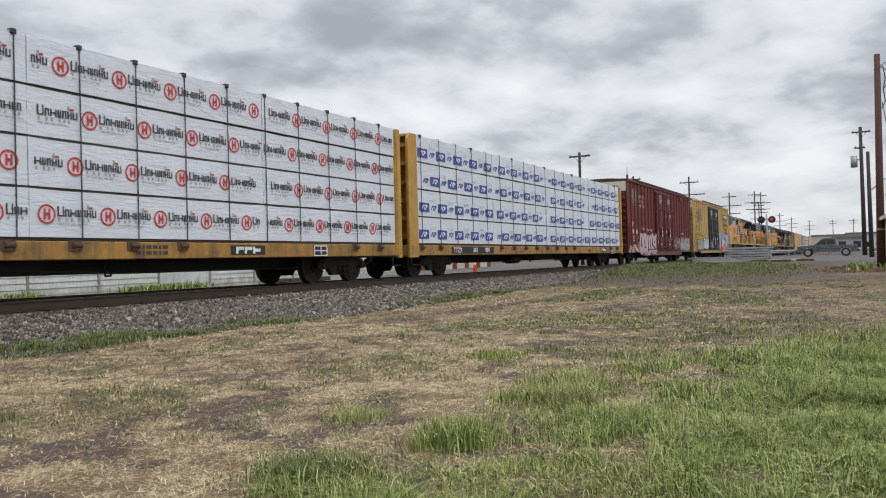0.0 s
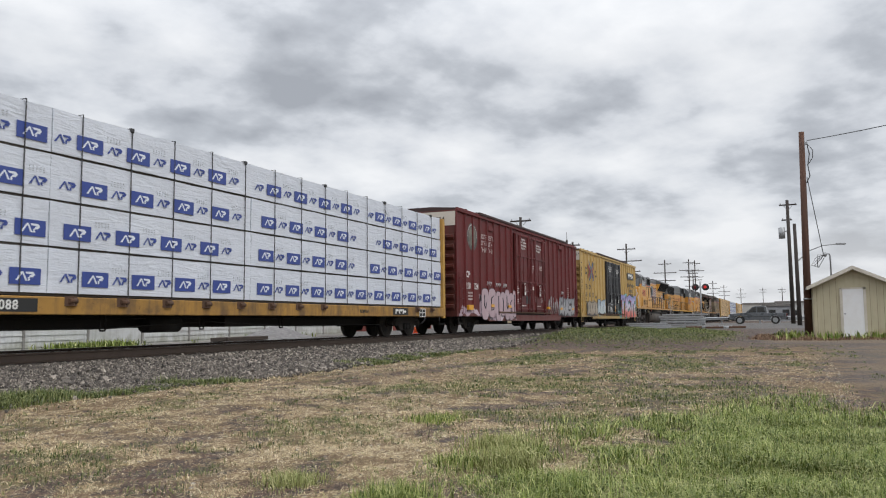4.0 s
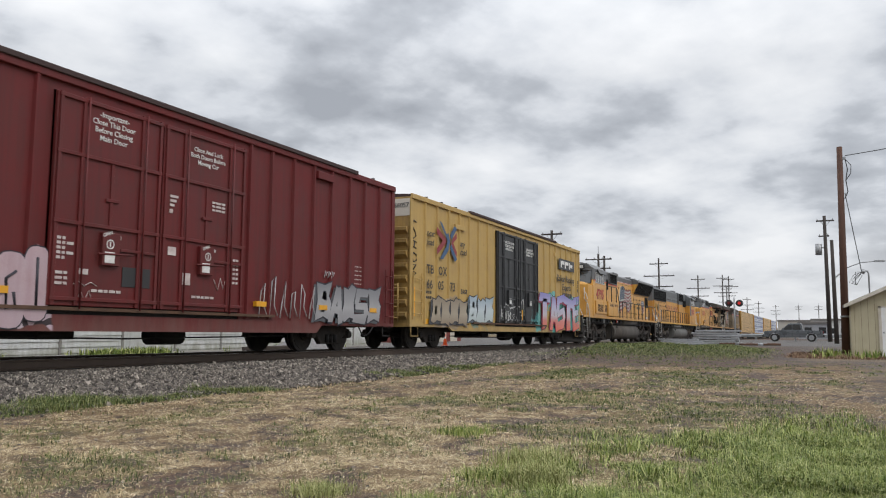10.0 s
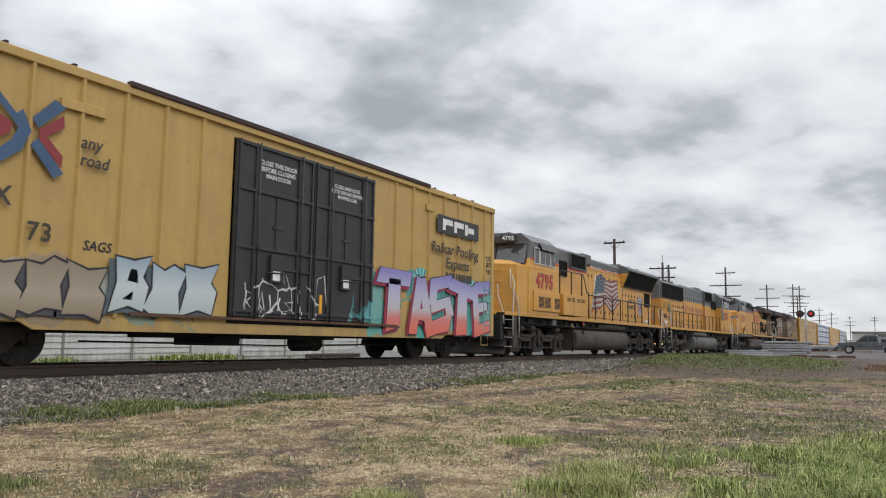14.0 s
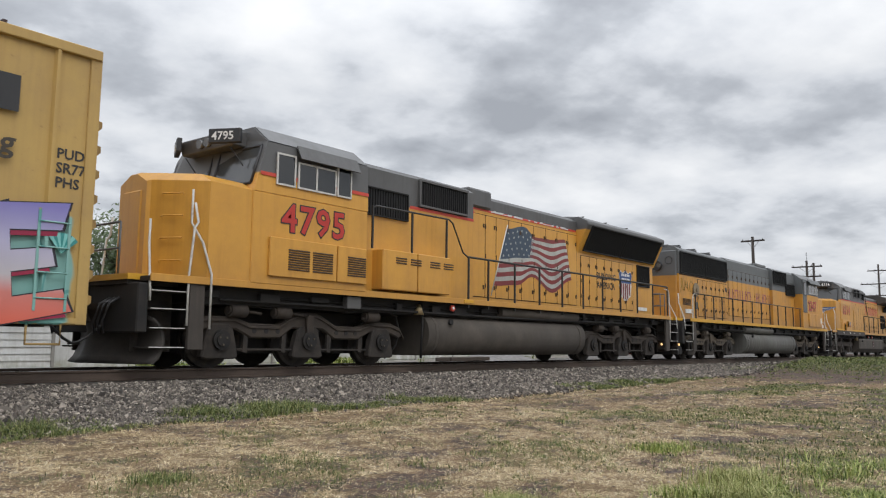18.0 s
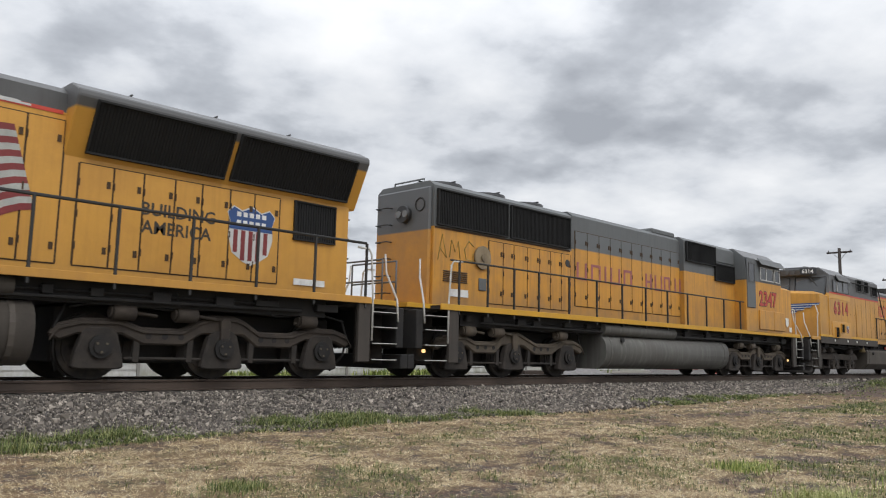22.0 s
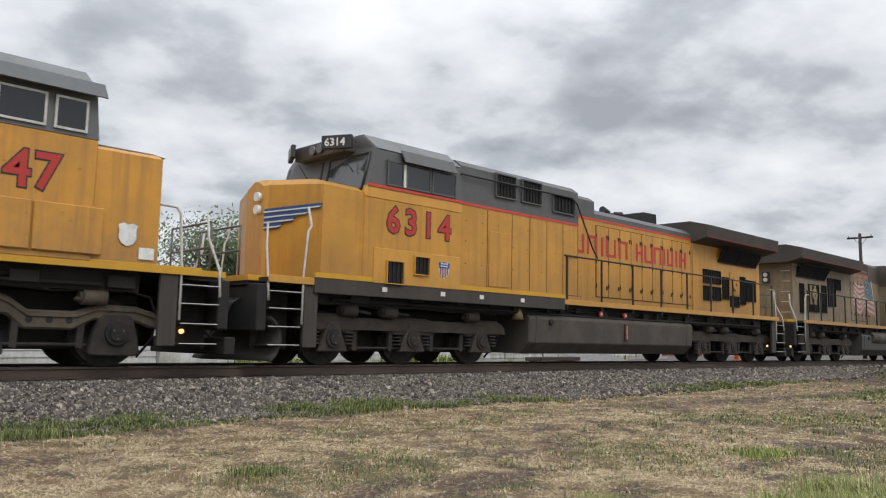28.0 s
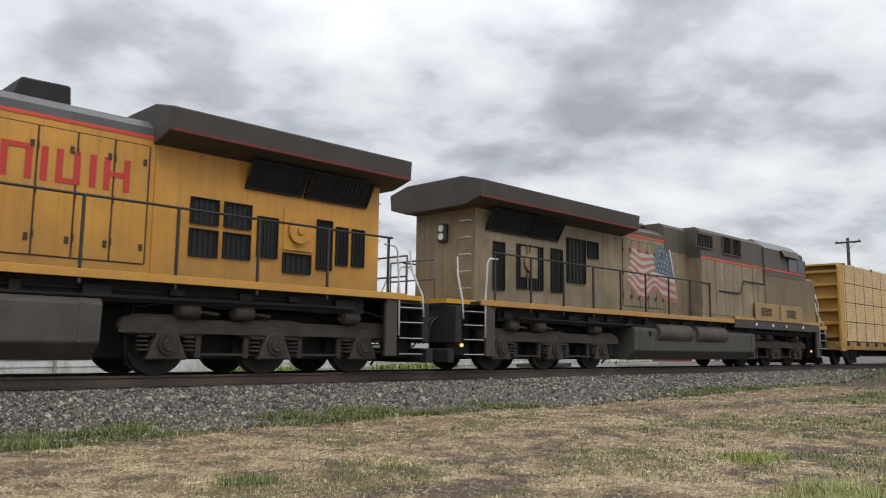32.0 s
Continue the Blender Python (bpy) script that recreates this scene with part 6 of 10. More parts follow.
def six_wheel_truck(loco, xs, face=1.12, flat_beam=False, cast=None):
    """Three powered axles in a heavy cast frame: a level beam on sprung pedestals, or a waved beam with hung axle boxes."""
    cast = cast or M_FRAME
    xa, xb, xm = xs[0], xs[2], xs[1]
    m1, m2 = (xa + xm) / 2, (xm + xb) / 2
    # solid black core, added to stop light showing through between the wheels
    core = part("truck_frame", box(B(), xa - 0.55, xb + 0.55, -0.62, 0.62, 0.26, 1.15, 0.03), M_BLACK, loco, "grimy three-axle truck with a solid black core blocking light")
    for s in (-1, 1):
        y0, y1 = (-face, -face + 0.16) if s < 0 else (face - 0.16, face)
        if flat_beam:
            top = [(xa - 0.82, 0.74), (xa - 0.78, 0.90), (xa - 0.55, 0.99), (xa + 0.30, 1.00), (xa + 0.45, 0.93), (xm - 0.55, 0.93), (xm - 0.40, 0.97)]
            low = [(xa - 0.62, 0.66), (xa - 0.30, 0.64), (xa + 0.40, 0.62), (m1 - 0.2, 0.70), (m1 + 0.2, 0.70), (xm - 0.42, 0.60)]
        else:
            top = [(xa - 0.75, 0.68), (xa - 0.62, 0.86), (xa - 0.30, 0.95), (xa + 0.30, 0.96), (m1 - 0.38, 0.84), (m1 + 0.30, 0.84), (xm - 0.42, 1.02), (xm - 0.22, 1.09)]
            low = [(xa - 0.60, 0.60), (xa - 0.34, 0.70), (xa + 0.34, 0.72), (m1 - 0.36, 0.56), (m1 + 0.34, 0.56), (xm - 0.40, 0.76)]
        flip = lambda q: [(2 * xm - a if abs(a - xm) < 0.6 else xa + xb - a, b) for a, b in q][::-1]
        pts = top + flip(top) + flip(low)[::-1] + low[::-1]
        frame_ = part("side_frame", prism(B(), pts, y0, y1, bev=0.03), cast, core, "dusty cast side frame")
        if s > 0:
            continue
        part("frame_rib", prism(B(), [(a, b - 0.05) for a, b in top] + flip([(a, b - 0.05) for a, b in top]) + [(a, b - 0.10) for a, b in flip(top)[::-1]] + [(a, b - 0.10) for a, b in top[::-1]], -face - 0.03, -face, bev=0.008), cast, frame_, "raised rim along the cast frame")
        # black discs on the uncut beam stand in for its shaded holes
        for x in (m1, m2):
            for dx in (-0.28, 0.0, 0.28) if not flat_beam else (0.12,):
                part("frame_hole", cyl(B(), (x + dx, -face - 0.006, 0.70 if not flat_beam else 0.82), (x + dx, -face + 0.02, 0.70 if not flat_beam else 0.82), 0.052, 12), M_BLACK, frame_, "dark disc drawn as a round opening")
        for x in xs:
            if flat_beam:
                bm = prism(B(), [(x - 0.36, 0.26), (x + 0.36, 0.26), (x + 0.30, 0.40), (x + 0.17, 0.70), (x + 0.13, 0.84), (x - 0.13, 0.84), (x - 0.17, 0.70), (x - 0.30, 0.40)], -face - 0.05, -face + 0.14, bev=0.025)
                skin = cast
            else:
                bm = prism(B(), [(x - 0.40, 0.20), (x - 0.30, 0.17), (x + 0.30, 0.17), (x + 0.40, 0.20), (x + 0.36, 0.42), (x + 0.27, 0.74), (x + 0.18, 0.82), (x - 0.18, 0.82), (x - 0.27, 0.74), (x - 0.36, 0.42)], -face - 0.03, -face + 0.14, bev=0.025)
                skin = M_GRIME
            box_ = part("axle_box", bm, skin, core, "dusty axle box")
            bm = cyl(B(), (x, -face - 0.09, 0.52), (x, -face - 0.04, 0.52), 0.18, 18)
            cyl(bm, (x, -face - 0.12, 0.52), (x, -face - 0.08, 0.52), 0.12, 16)
            part("bearing", bm, M_GRIME if flat_beam else M_BLACK, box_, "round bearing cover")
            for k in range(3):
                a = k * 2.09 + 0.5
                part("bolt", cyl(B(), (x + 0.085 * math.cos(a), -face - 0.135, 0.52 + 0.085 * math.sin(a)), (x + 0.085 * math.cos(a), -face - 0.115, 0.52 + 0.085 * math.sin(a)), 0.02, 6), M_FRAME2, box_)
            if flat_beam:
                for dx in (-0.40, 0.40):
                    bm = B()
                    for k in range(4):
                        cyl(bm, (x + dx, -face + 0.03, 0.40 + k * 0.07), (x + dx, -face + 0.03, 0.435 + k * 0.07), 0.10, 12)
                    part("coil_spring", bm, M_GRIME, core, "grimy coil spring")
            else:
                part("damper", prism(B(), [(x - 0.08, 0.60), (x + 0.08, 0.60), (x + 0.10, 0.98), (x + 0.05, 1.04), (x - 0.05, 1.04), (x - 0.10, 0.98)], -face - 0.09, -face - 0.02, bev=0.015), cast, core) if x == xm else None
        for x, d in ((xa + 0.35, 1), (m1 + 0.35, 1), (xb - 0.35, -1)):
            bm = cyl(B(), (x - 0.22, -face - 0.06, 1.06), (x + 0.14, -face - 0.06, 1.06), 0.125, 16)
            cyl(bm, (x - 0.26, -face - 0.06, 1.06), (x - 0.22, -face - 0.06, 1.06), 0.09, 14)
            cyl(bm, (x + 0.14, -face - 0.06, 1.06), (x + 0.42 * d + 0.1, -face - 0.06, 1.02), 0.03, 8)
            part("brake_cylinder", bm, cast, core, "dusty brake cylinder")
        for x in (m1 - 0.46, m1 + 0.46, m2 - 0.46, m2 + 0.46):
            part("brake_hanger", prism(B(), [(x - 0.05, 0.30), (x + 0.05, 0.28), (x + 0.07, 0.80), (x - 0.03, 0.82)], -face + 0.03, -face + 0.10), M_GRIME, core)
            part("brake_shoe", prism(B(), [(x - 0.09, 0.34), (x + 0.09, 0.34), (x + 0.07, 0.62), (x - 0.07, 0.62)], -0.80, -0.68), M_GRIME, core)
        bm = tube(B(), [(xa - 0.5, -face - 0.04, 1.10), (xa, -face - 0.06, 1.20), (m1, -face - 0.06, 1.13), (xm, -face - 0.06, 1.19), (m2, -face - 0.06, 1.13), (xb, -face - 0.06, 1.20), (xb + 0.5, -face - 0.04, 1.10)], 0.018)
        part("sand_pipe", bm, M_BLACK, core, "bent pipe over the truck")
        for x, q in ((xa - 0.62, -1), (xb + 0.62, 1)):
            part("sand_pipe", tube(B(), [(x - 0.1 * q, -face + 0.05, 1.15), (x + 0.05 * q, -face + 0.05, 0.8), (x + 0.02 * q, -face + 0.12, 0.45), (x - 0.12 * q, -0.78, 0.15)], 0.024), M_BLACK, core, "bent sand pipe")
        part("tie_rod", tube(B(), [(xa + 0.42, -face + 0.06, 0.34), (xb - 0.42, -face + 0.06, 0.34)], 0.028), M_GRIME, core)
        # slack cables from the body down to the motors
        for x, d in ((m1 + 0.1, 0.35), (m2 - 0.25, 0.30)):
            part("motor_cable", tube(B(), [(x, -1.24, 1.42), (x + 0.02, -1.24, 1.22), (x + d * 0.4, -1.22, 1.14), (x + d * 0.8, -1.22, 1.18), (x + d, -1.22, 1.42)], 0.02, 5), M_BLACKPAINT, core, "slack black cable")
    for x in xs:
        wheelset(loco, x, 0.52, WS_LOCO)


def fuel_tank(loco, x0, x1, material, round_=True):
    if round_:
        half = [(-1.05, 0.22), (-1.22, 0.26), (-1.35, 0.36), (-1.43, 0.50), (-1.465, 0.66), (-1.46, 0.82), (-1.42, 0.96), (-1.34, 1.07), (-1.22, 1.14), (-1.05, 1.17)]
        pr = half + [(-a, b) for a, b in half[::-1]]
    else:
        pr = [(-1.15, 0.26), (-1.42, 0.52), (-1.45, 1.10), (-1.38, 1.18), (1.38, 1.18), (1.45, 1.10), (1.42, 0.52), (1.15, 0.26)]
    t = part("fuel_tank", prism(B(), pr, x0, x1, "x", bev=0.0 if round_ else 0.02), material, loco, "dusty fuel tank")
    if round_:
        t.data.polygons.foreach_set("use_smooth", [len(f.vertices) == 4 for f in t.data.polygons])
    for x in (x0 + 0.3, x1 - 0.3):
        part("tank_band", prism(B(), [(a * 1.006, b * 1.0 + (0.006 if b > 0.7 else -0.006)) for a, b in pr], x - 0.04, x + 0.04, "x"), material, t)
    bm = cyl(B(), (x0 + 0.8, -1.50, 1.02), (x0 + 0.8, -1.44, 1.02), 0.07, 12)
    part("filler_cap", bm, M_BLACK, t)


M_PLOW = mat("scuffed_plow_steel", (0.030, 0.027, 0.025), 0.6, 0.1, var=0.35, scale=2.0, dirt=((0.06, 0.048, 0.038), 0.5, 2.0))
M_STEPS = mat("grimy_step_plate", (0.062, 0.052, 0.044), 0.8, var=0.25, scale=2.0, streak=((0.03, 0.027, 0.024), 0.6))


def step_well(loco, x, s, yl=1.5, plow=False):
    """Corner steps and end platform; s: the way out of the locomotive."""
    xa, xb = sorted((x, x + s * 0.75))
    plat = part("end_platform", box(B(), min(x, x + s * 0.95), max(x, x + s * 0.95), -1.15, 1.15, 1.42, 1.52, 0.01), M_GRIME, loco, "end platform with steps")
    part("platform_edge", box(B(), min(x, x + s * 0.97), max(x, x + s * 0.97), -1.2, 1.2, 1.50, 1.60), M_SILLY, plat, "yellow platform edge")
    for side in (-1, 1):
        for z in (0.36, 0.68, 1.0, 1.3):
            st = part("step", box(B(), xa + 0.05, xb - 0.05, min(side * 1.0, side * (yl - 0.02)), max(side * 1.0, side * (yl - 0.02)), z, z + 0.03, 0.005), M_GRIME, plat, "steel step")
            part("nosing", box(B(), xa + 0.05, xb - 0.05, min(side * (yl - 0.018), side * yl), max(side * (yl - 0.018), side * yl), z + 0.016, z + 0.03), M_HANDRAIL, st, "white step edge")
        xi = x - s * 0.02
        part("step_side", box(B(), min(xi, xi - s * 0.3), max(xi, xi - s * 0.3), min(side * 1.42, side * yl), max(side * 1.42, side * yl), 0.34, 1.55, 0.01), M_STEPS, plat, "grimy step side plate")
        part("step_back", box(B(), xa, xb, min(side * 0.95, side * 0.99), max(side * 0.95, side * 0.99), 0.3, 1.5), M_GRIME, plat)
    pil = part("pilot", box(B(), min(x + s * 0.72, x + s * 0.92), max(x + s * 0.72, x + s * 0.92), -1.45, 1.45, 0.62, 1.44, 0.02), M_BLACK, plat, "black pilot plate")
    if plow:
        bm, front, back = B(), [], []
        for k in range(15):
            y = -1.40 + k * 0.2
            v = max(0.0, 1 - abs(y) / 1.40)
            top = 0.86 + 0.26 * min(1, 2.2 * v)
            rows_ = [(x + s * (0.40 + 0.56 * v ** 0.8 + d), 0.10 + (top - 0.10) * h) for h, d in ((0, 0.20), (0.12, 0.10), (0.3, 0.03), (0.5, 0.0), (0.7, 0.03), (0.87, 0.10), (1.0, 0.20))]
            front.append([bm.verts.new((a, y, b)) for a, b in rows_])
            back.append([bm.verts.new((a - s * 0.05, y, b)) for a, b in rows_])
        for g_ in (front, back):
            for lo, hi in zip(g_, g_[1:]):
                for i in range(6):
                    bm.faces.new((lo[i], hi[i], hi[i + 1], lo[i + 1])).smooth = True
        for k in range(14):
            for i in (0, 6):
                bm.faces.new((front[k][i], front[k + 1][i], back[k + 1][i], back[k][i]))
        for k in (0, 14):
            for i in range(6):
                bm.faces.new((front[k][i], front[k][i + 1], back[k][i + 1], back[k][i]))
        bmesh.ops.recalc_face_normals(bm, faces=bm.faces)
        part("snow_plow", bm, M_PLOW, pil, "dark curved plow blade")
    else:
        part("footboard", box(B(), min(x + s * 0.9, x + s * 1.1), max(x + s * 0.9, x + s * 1.1), -1.4, 1.4, 0.2, 0.5, 0.02), M_BLACK, pil)
    for dy in (-0.9, -0.75, -0.6, 0.6, 0.75, 0.9):
        part("air_hose", tube(B(), [(x + s * 0.93, dy, 1.2), (x + s * 1.1, dy, 1.1), (x + s * 1.18, dy + 0.05, 0.8), (x + s * 1.12, dy + 0.1, 0.6)], 0.022), M_BLACKPAINT, pil, "hanging black air hose")
    coupler(loco, x + s * 0.85, s, 0.87)
    # white corner rails
    for y in (-yl, yl):
        part("corner_rail", tube(B(), [(x + s * 0.72, y * 0.99, 1.15), (x + s * 0.72, y * 0.96, 1.6), (x + s * 0.62, y * 0.80, 2.15), (x + s * 0.6, y * 0.78, 2.55)], 0.022), M_HANDRAIL, plat, "white corner handrail")
        part("corner_rail", tube(B(), [(x + s * 0.02, y, 0.75), (x + s * 0.02, y, 1.6), (x - s * 0.05, y, 2.45), (x - s * 0.12, y, 2.55)] + ([(x - s * 0.4, y, 2.56)] if not plow else [(x - s * 0.10, y * 0.94, 2.9)]), 0.022), M_HANDRAIL, plat, "white corner handrail")
    bm = B()
    for y in (-0.75, 0.75):
        tube(bm, [(x + s * 0.9, y, 1.55), (x + s * 0.9, y, 2.5)], 0.022)
    tube(bm, [(x + s * 0.9, -0.75, 2.5), (x + s * 0.9, 0.75, 2.5)], 0.02)
    tube(bm, [(x + s * 0.9, -0.75, 2.05), (x + s * 0.9, 0.75, 2.05)], 0.02)
    part("end_rail", bm, M_GRAY, plat)
    part("step_lamp", cyl(B(), (x + s * 0.3, -1.06, 0.58), (x + s * 0.3, -1.02, 0.58), 0.04, 10), mat("warm_step_lamp", (0.9, 0.7, 0.4), 0.3, glow=((1.0, 0.6, 0.25), 1.5)), plat, "small lit step lamp")
    part("jumper", box(B(), min(x + s * 0.92, x + s * 0.98), max(x + s * 0.92, x + s * 0.98), 0.25, 0.45, 1.15, 1.38), M_GRIME, pil)


def walk_rail(loco, x0, x1, posts, y=-1.5, z=1.6, h=1.05, material=None, drop=None):
    rail = part("handrail", tube(B(), [(x0, y, z + h), (x1, y, z + h)] if drop is None else drop, 0.022), material or M_GRAYRAIL, loco, "dark walkway handrail")
    for x in posts:
        part("stanchion", box(B(), x - 0.022, x + 0.022, y - 0.025, y + 0.02, z - 0.22, z + h, 0.005), material or M_GRAYRAIL, rail)


M_GRAYRAIL = mat("dark_handrail", (0.030, 0.029, 0.028), 0.6, var=0.2)


def seams(loco, xs, y, z0, z1, parent=None, latch=True):
    """Upright joints of hood doors, with their latches and hinges."""
    bm = B()
    for x in xs:
        box(bm, x - 0.016, x + 0.016, y - 0.003, y + 0.004, z0, z1)
    for z in (z0 - 0.018, z1 - 0.002):
        box(bm, xs[0], xs[-1], y - 0.003, y + 0.004, z, z + 0.02)
    part("door_seam", bm, M_SEAM, parent[0], "dark gaps between hood doors")
    for x0, x1 in zip(xs, xs[1:]):
        d = part("hood_door", box(B(), x0 + 0.016, x1 - 0.016, y - 0.014, y, z0, z1, 0.004), parent[1], parent[0])
        if latch:
            bm = box(B(), x1 - 0.11, x1 - 0.05, y - 0.028, y - 0.014, z0 + 0.20, z0 + 0.31)
            box(bm, x1 - 0.11, x1 - 0.05, y - 0.028, y - 0.014, z1 - 0.34, z1 - 0.23)
            for zz in (z0 + 0.3, (z0 + z1) / 2, z1 - 0.3):
                box(bm, x0 + 0.0, x0 + 0.024, y - 0.026, y - 0.012, zz - 0.06, zz + 0.06)
            part("latch", bm, M_SEAM, d)


M_SLAT = mat("black_grille_slat", (0.012, 0.012, 0.012), 0.85, var=0.3)


def grille(loco, x0, x1, z0, z1, y, n, parent, lean=0.0, frame=0.05, fm=None):
    """A dark opening with a frame and upright slats; lean: how far the top juts out."""
    bm = prism(B(), [(y, z0), (y - lean, z1), (y - lean + 0.03, z1), (y + 0.03, z0)], x0, x1, "x")
    g = part("grille", bm, M_GRILLE, parent, "black intake grille")
    bm = B()
    for k in range(n):
        x = x0 + (k + 0.5) * (x1 - x0) / n
        prism(bm, [(y - 0.022, z0), (y - lean - 0.022, z1), (y - lean, z1), (y, z0)], x - 0.008, x + 0.008, "x")
    part("slats", bm, M_SLAT, g)
    bm = B()
    for za, zb in ((z0 - frame, z0), (z1, z1 + frame)):
        t = 0 if za < z0 else lean
        box(bm, x0 - frame, x1 + frame, y - t - 0.045, y - t + 0.02, za, zb)
    for xa in (x0 - frame, x1):
        prism(bm, [(y - 0.045, z0), (y - lean - 0.045, z1), (y - lean + 0.02, z1), (y + 0.02, z0)], xa, xa + frame, "x")
    part("grille_frame", bm, fm or M_GRAY, g)


def flag(loco, x0, x1, z0, z1, y, mirror=False, inks=None):
    """A painted waving flag: striped field with a starred corner, on a leaning staff."""
    n = 22
    knots = ((0.0, 0.905, 0.015), (0.28, 0.99, 0.06), (0.46, 0.86, 0.22), (0.72, 0.87, 0.0), (1.0, 0.92, 0.25))

    def at(a, b):
        # a along the flag from the staff, b from bottom to top
        k = 0
        while k < 3 and a > knots[k + 1][0]:
            k += 1
        (a0, t0, b0), (a1, t1, b1) = knots[k], knots[k + 1]
        f = 0.5 - 0.5 * math.cos(math.pi * min(1, (a - a0) / (a1 - a0)))
        top, bot = t0 + (t1 - t0) * f, b0 + (b1 - b0) * f
        xx = 0.15 * b * (1 - a) + a - 0.09 * a * b
        return (x1 - (x1 - x0) * xx if mirror else x0 + (x1 - x0) * xx), z0 + (z1 - z0) * (bot + (top - bot) * b)
    red, white, blue, star = B(), B(), B(), B()
    for k in range(13):
        b0, b1 = k / 13, (k + 1) / 13
        for i in range(n):
            a0, a1 = i / n, (i + 1) / n
            if a1 <= 0.45 and k >= 6:
                continue
            flat(red if k % 2 == 0 else white, [at(a0, b0), at(a1, b0), at(a1, b1), at(a0, b1)], y, 0.004)
    for i in range(10):
        a0, a1 = 0.45 * i / 10, 0.45 * (i + 1) / 10
        flat(blue, [at(a0, 6 / 13), at(a1, 6 / 13), at(a1, 1.0), at(a0, 1.0)], y, 0.004)
    for i in range(6):
        for j in range(5):
            cx, cz = at(0.04 + 0.07 * i + (0.03 if j % 2 else 0), 0.52 + 0.10 * j)
            flat(star, [(cx + (0.045 if q % 2 == 0 else 0.018) * math.sin(q * math.pi / 5), cz + (0.045 if q % 2 == 0 else 0.018) * math.cos(q * math.pi / 5)) for q in range(10)], y - 0.005, 0.003)
    ir, iw, ib = inks or (M_FLAGR, M_FLAGS, M_BLUE)
    for nm, bm, m_ in (("flag_stripes", red, ir), ("flag_stripes", white, iw), ("flag_corner", blue, ib), ("flag_stars", star, iw)):
        part(nm, bm, m_, loco, "painted waving striped flag" if nm == "flag_stripes" else "")
    p, q = at(0, -0.17), at(0, 1.06)
    part("flag_staff", tube(B(), [(p[0], y - 0.006, p[1]), (q[0], y - 0.006, q[1])], 0.018, 5), M_FLAGW, loco)


def shield(loco, cx, cz, r, y):
    out = [(-1, 0.75), (-0.75, 1.0), (-0.4, 0.85), (0, 1.05), (0.4, 0.85), (0.75, 1.0), (1, 0.75), (0.88, 0.4), (0.92, -0.1), (0.75, -0.7), (0.3, -1.0), (0, -1.12), (-0.3, -1.0), (-0.75, -0.7), (-0.92, -0.1), (-0.88, 0.4)]
    s = part("shield", flat(B(), [(cx + r * a, cz + r * b) for a, b in out], y, 0.004), M_FLAGW, loco, "painted shield with stripes")
    part("shield_top", flat(B(), [(cx + r * a, cz + r * b) for a, b in [(-0.9, 0.15), (0.9, 0.15), (0.86, 0.4), (0.97, 0.74), (0.74, 0.95), (0.4, 0.8), (0, 1.0), (-0.4, 0.8), (-0.74, 0.95), (-0.97, 0.74), (-0.86, 0.4)]], y - 0.005, 0.004), M_SHIELDB, s, "blue top of the shield")
    bm = B()
    for k in range(5):
        a = -0.72 + k * 0.31
        flat(bm, quad(cx + r * a, cx + r * (a + 0.17), cz - r * (0.68 if k in (0, 4) else 0.95), cz + r * 0.13), y - 0.005, 0.004)
    part("shield_stripes", bm, M_FLAGR, s)
    bm = B()
    for z in (0.62, 0.32):
        bars(bm, cx - 0.62 * r, cz + r * z, (r * 0.17,) * 5, r * 0.17, y - 0.010, r * 0.09)
    part("shield_marks", bm, M_WHITE, s)


M_SHIELDB = mat("shield_blue", (0.03, 0.075, 0.22), 0.5, var=0.1)


def cab_window(parent, x0, x1, z0, z1, y, frame=0.035, fm=None, glass=None):
    f = B()
    for a, b, c, d in ((x0 - frame, x1 + frame, z0 - frame, z0), (x0 - frame, x1 + frame, z1, z1 + frame), (x0 - frame, x0, z0, z1), (x1, x1 + frame, z0, z1)):
        box(f, a, b, y - 0.02, y + 0.01, c, d)
    w = part("cab_window", box(B(), x0, x1, y - 0.008, y, z0, z1), glass or M_GLASS, parent, "dark cab window")
    part("window_frame", f, fm or M_GRAY, w)


def dash(bm, x0, x1, z, h, y):
    return flat(bm, quad(x0, x1, z, z + h), y)


def wide_nose(loco, s, x, xs_, xc, zt, zn, material, wf=0.85, ws=1.5, zd=1.55, ch=0.2):
    """A wide nose tapering from the cab to its front face; s: -1 when it points to -x."""
    bm = B()
    def ring(px, w, zb, zt_):
        return [bm.verts.new(p) for p in ((px, -w, zb), (px, w, zb), (px, w, zt_ - 0.5 * ch), (px, w - ch, zt_), (px, -w + ch, zt_), (px, -w, zt_ - 0.5 * ch))]
    rings = [ring(x, wf, zd, zt - 0.03), ring(x - s * 0.06, wf + 0.05, zd, zt), ring(xs_, ws, zd, zn + (zt - zn) * 0.4), ring(xc, ws + 0.02, zd, zn)]
    for lo, hi in zip(rings, rings[1:]):
        for i in range(6):
            j = (i + 1) % 6
            bm.faces.new((lo[i], lo[j], hi[j], hi[i]))
    bm.faces.new(rings[0]), bm.faces.new(rings[-1])
    bmesh.ops.recalc_face_normals(bm, faces=bm.faces)
    return part("nose", bm, material, loco, "broad sloping yellow nose")


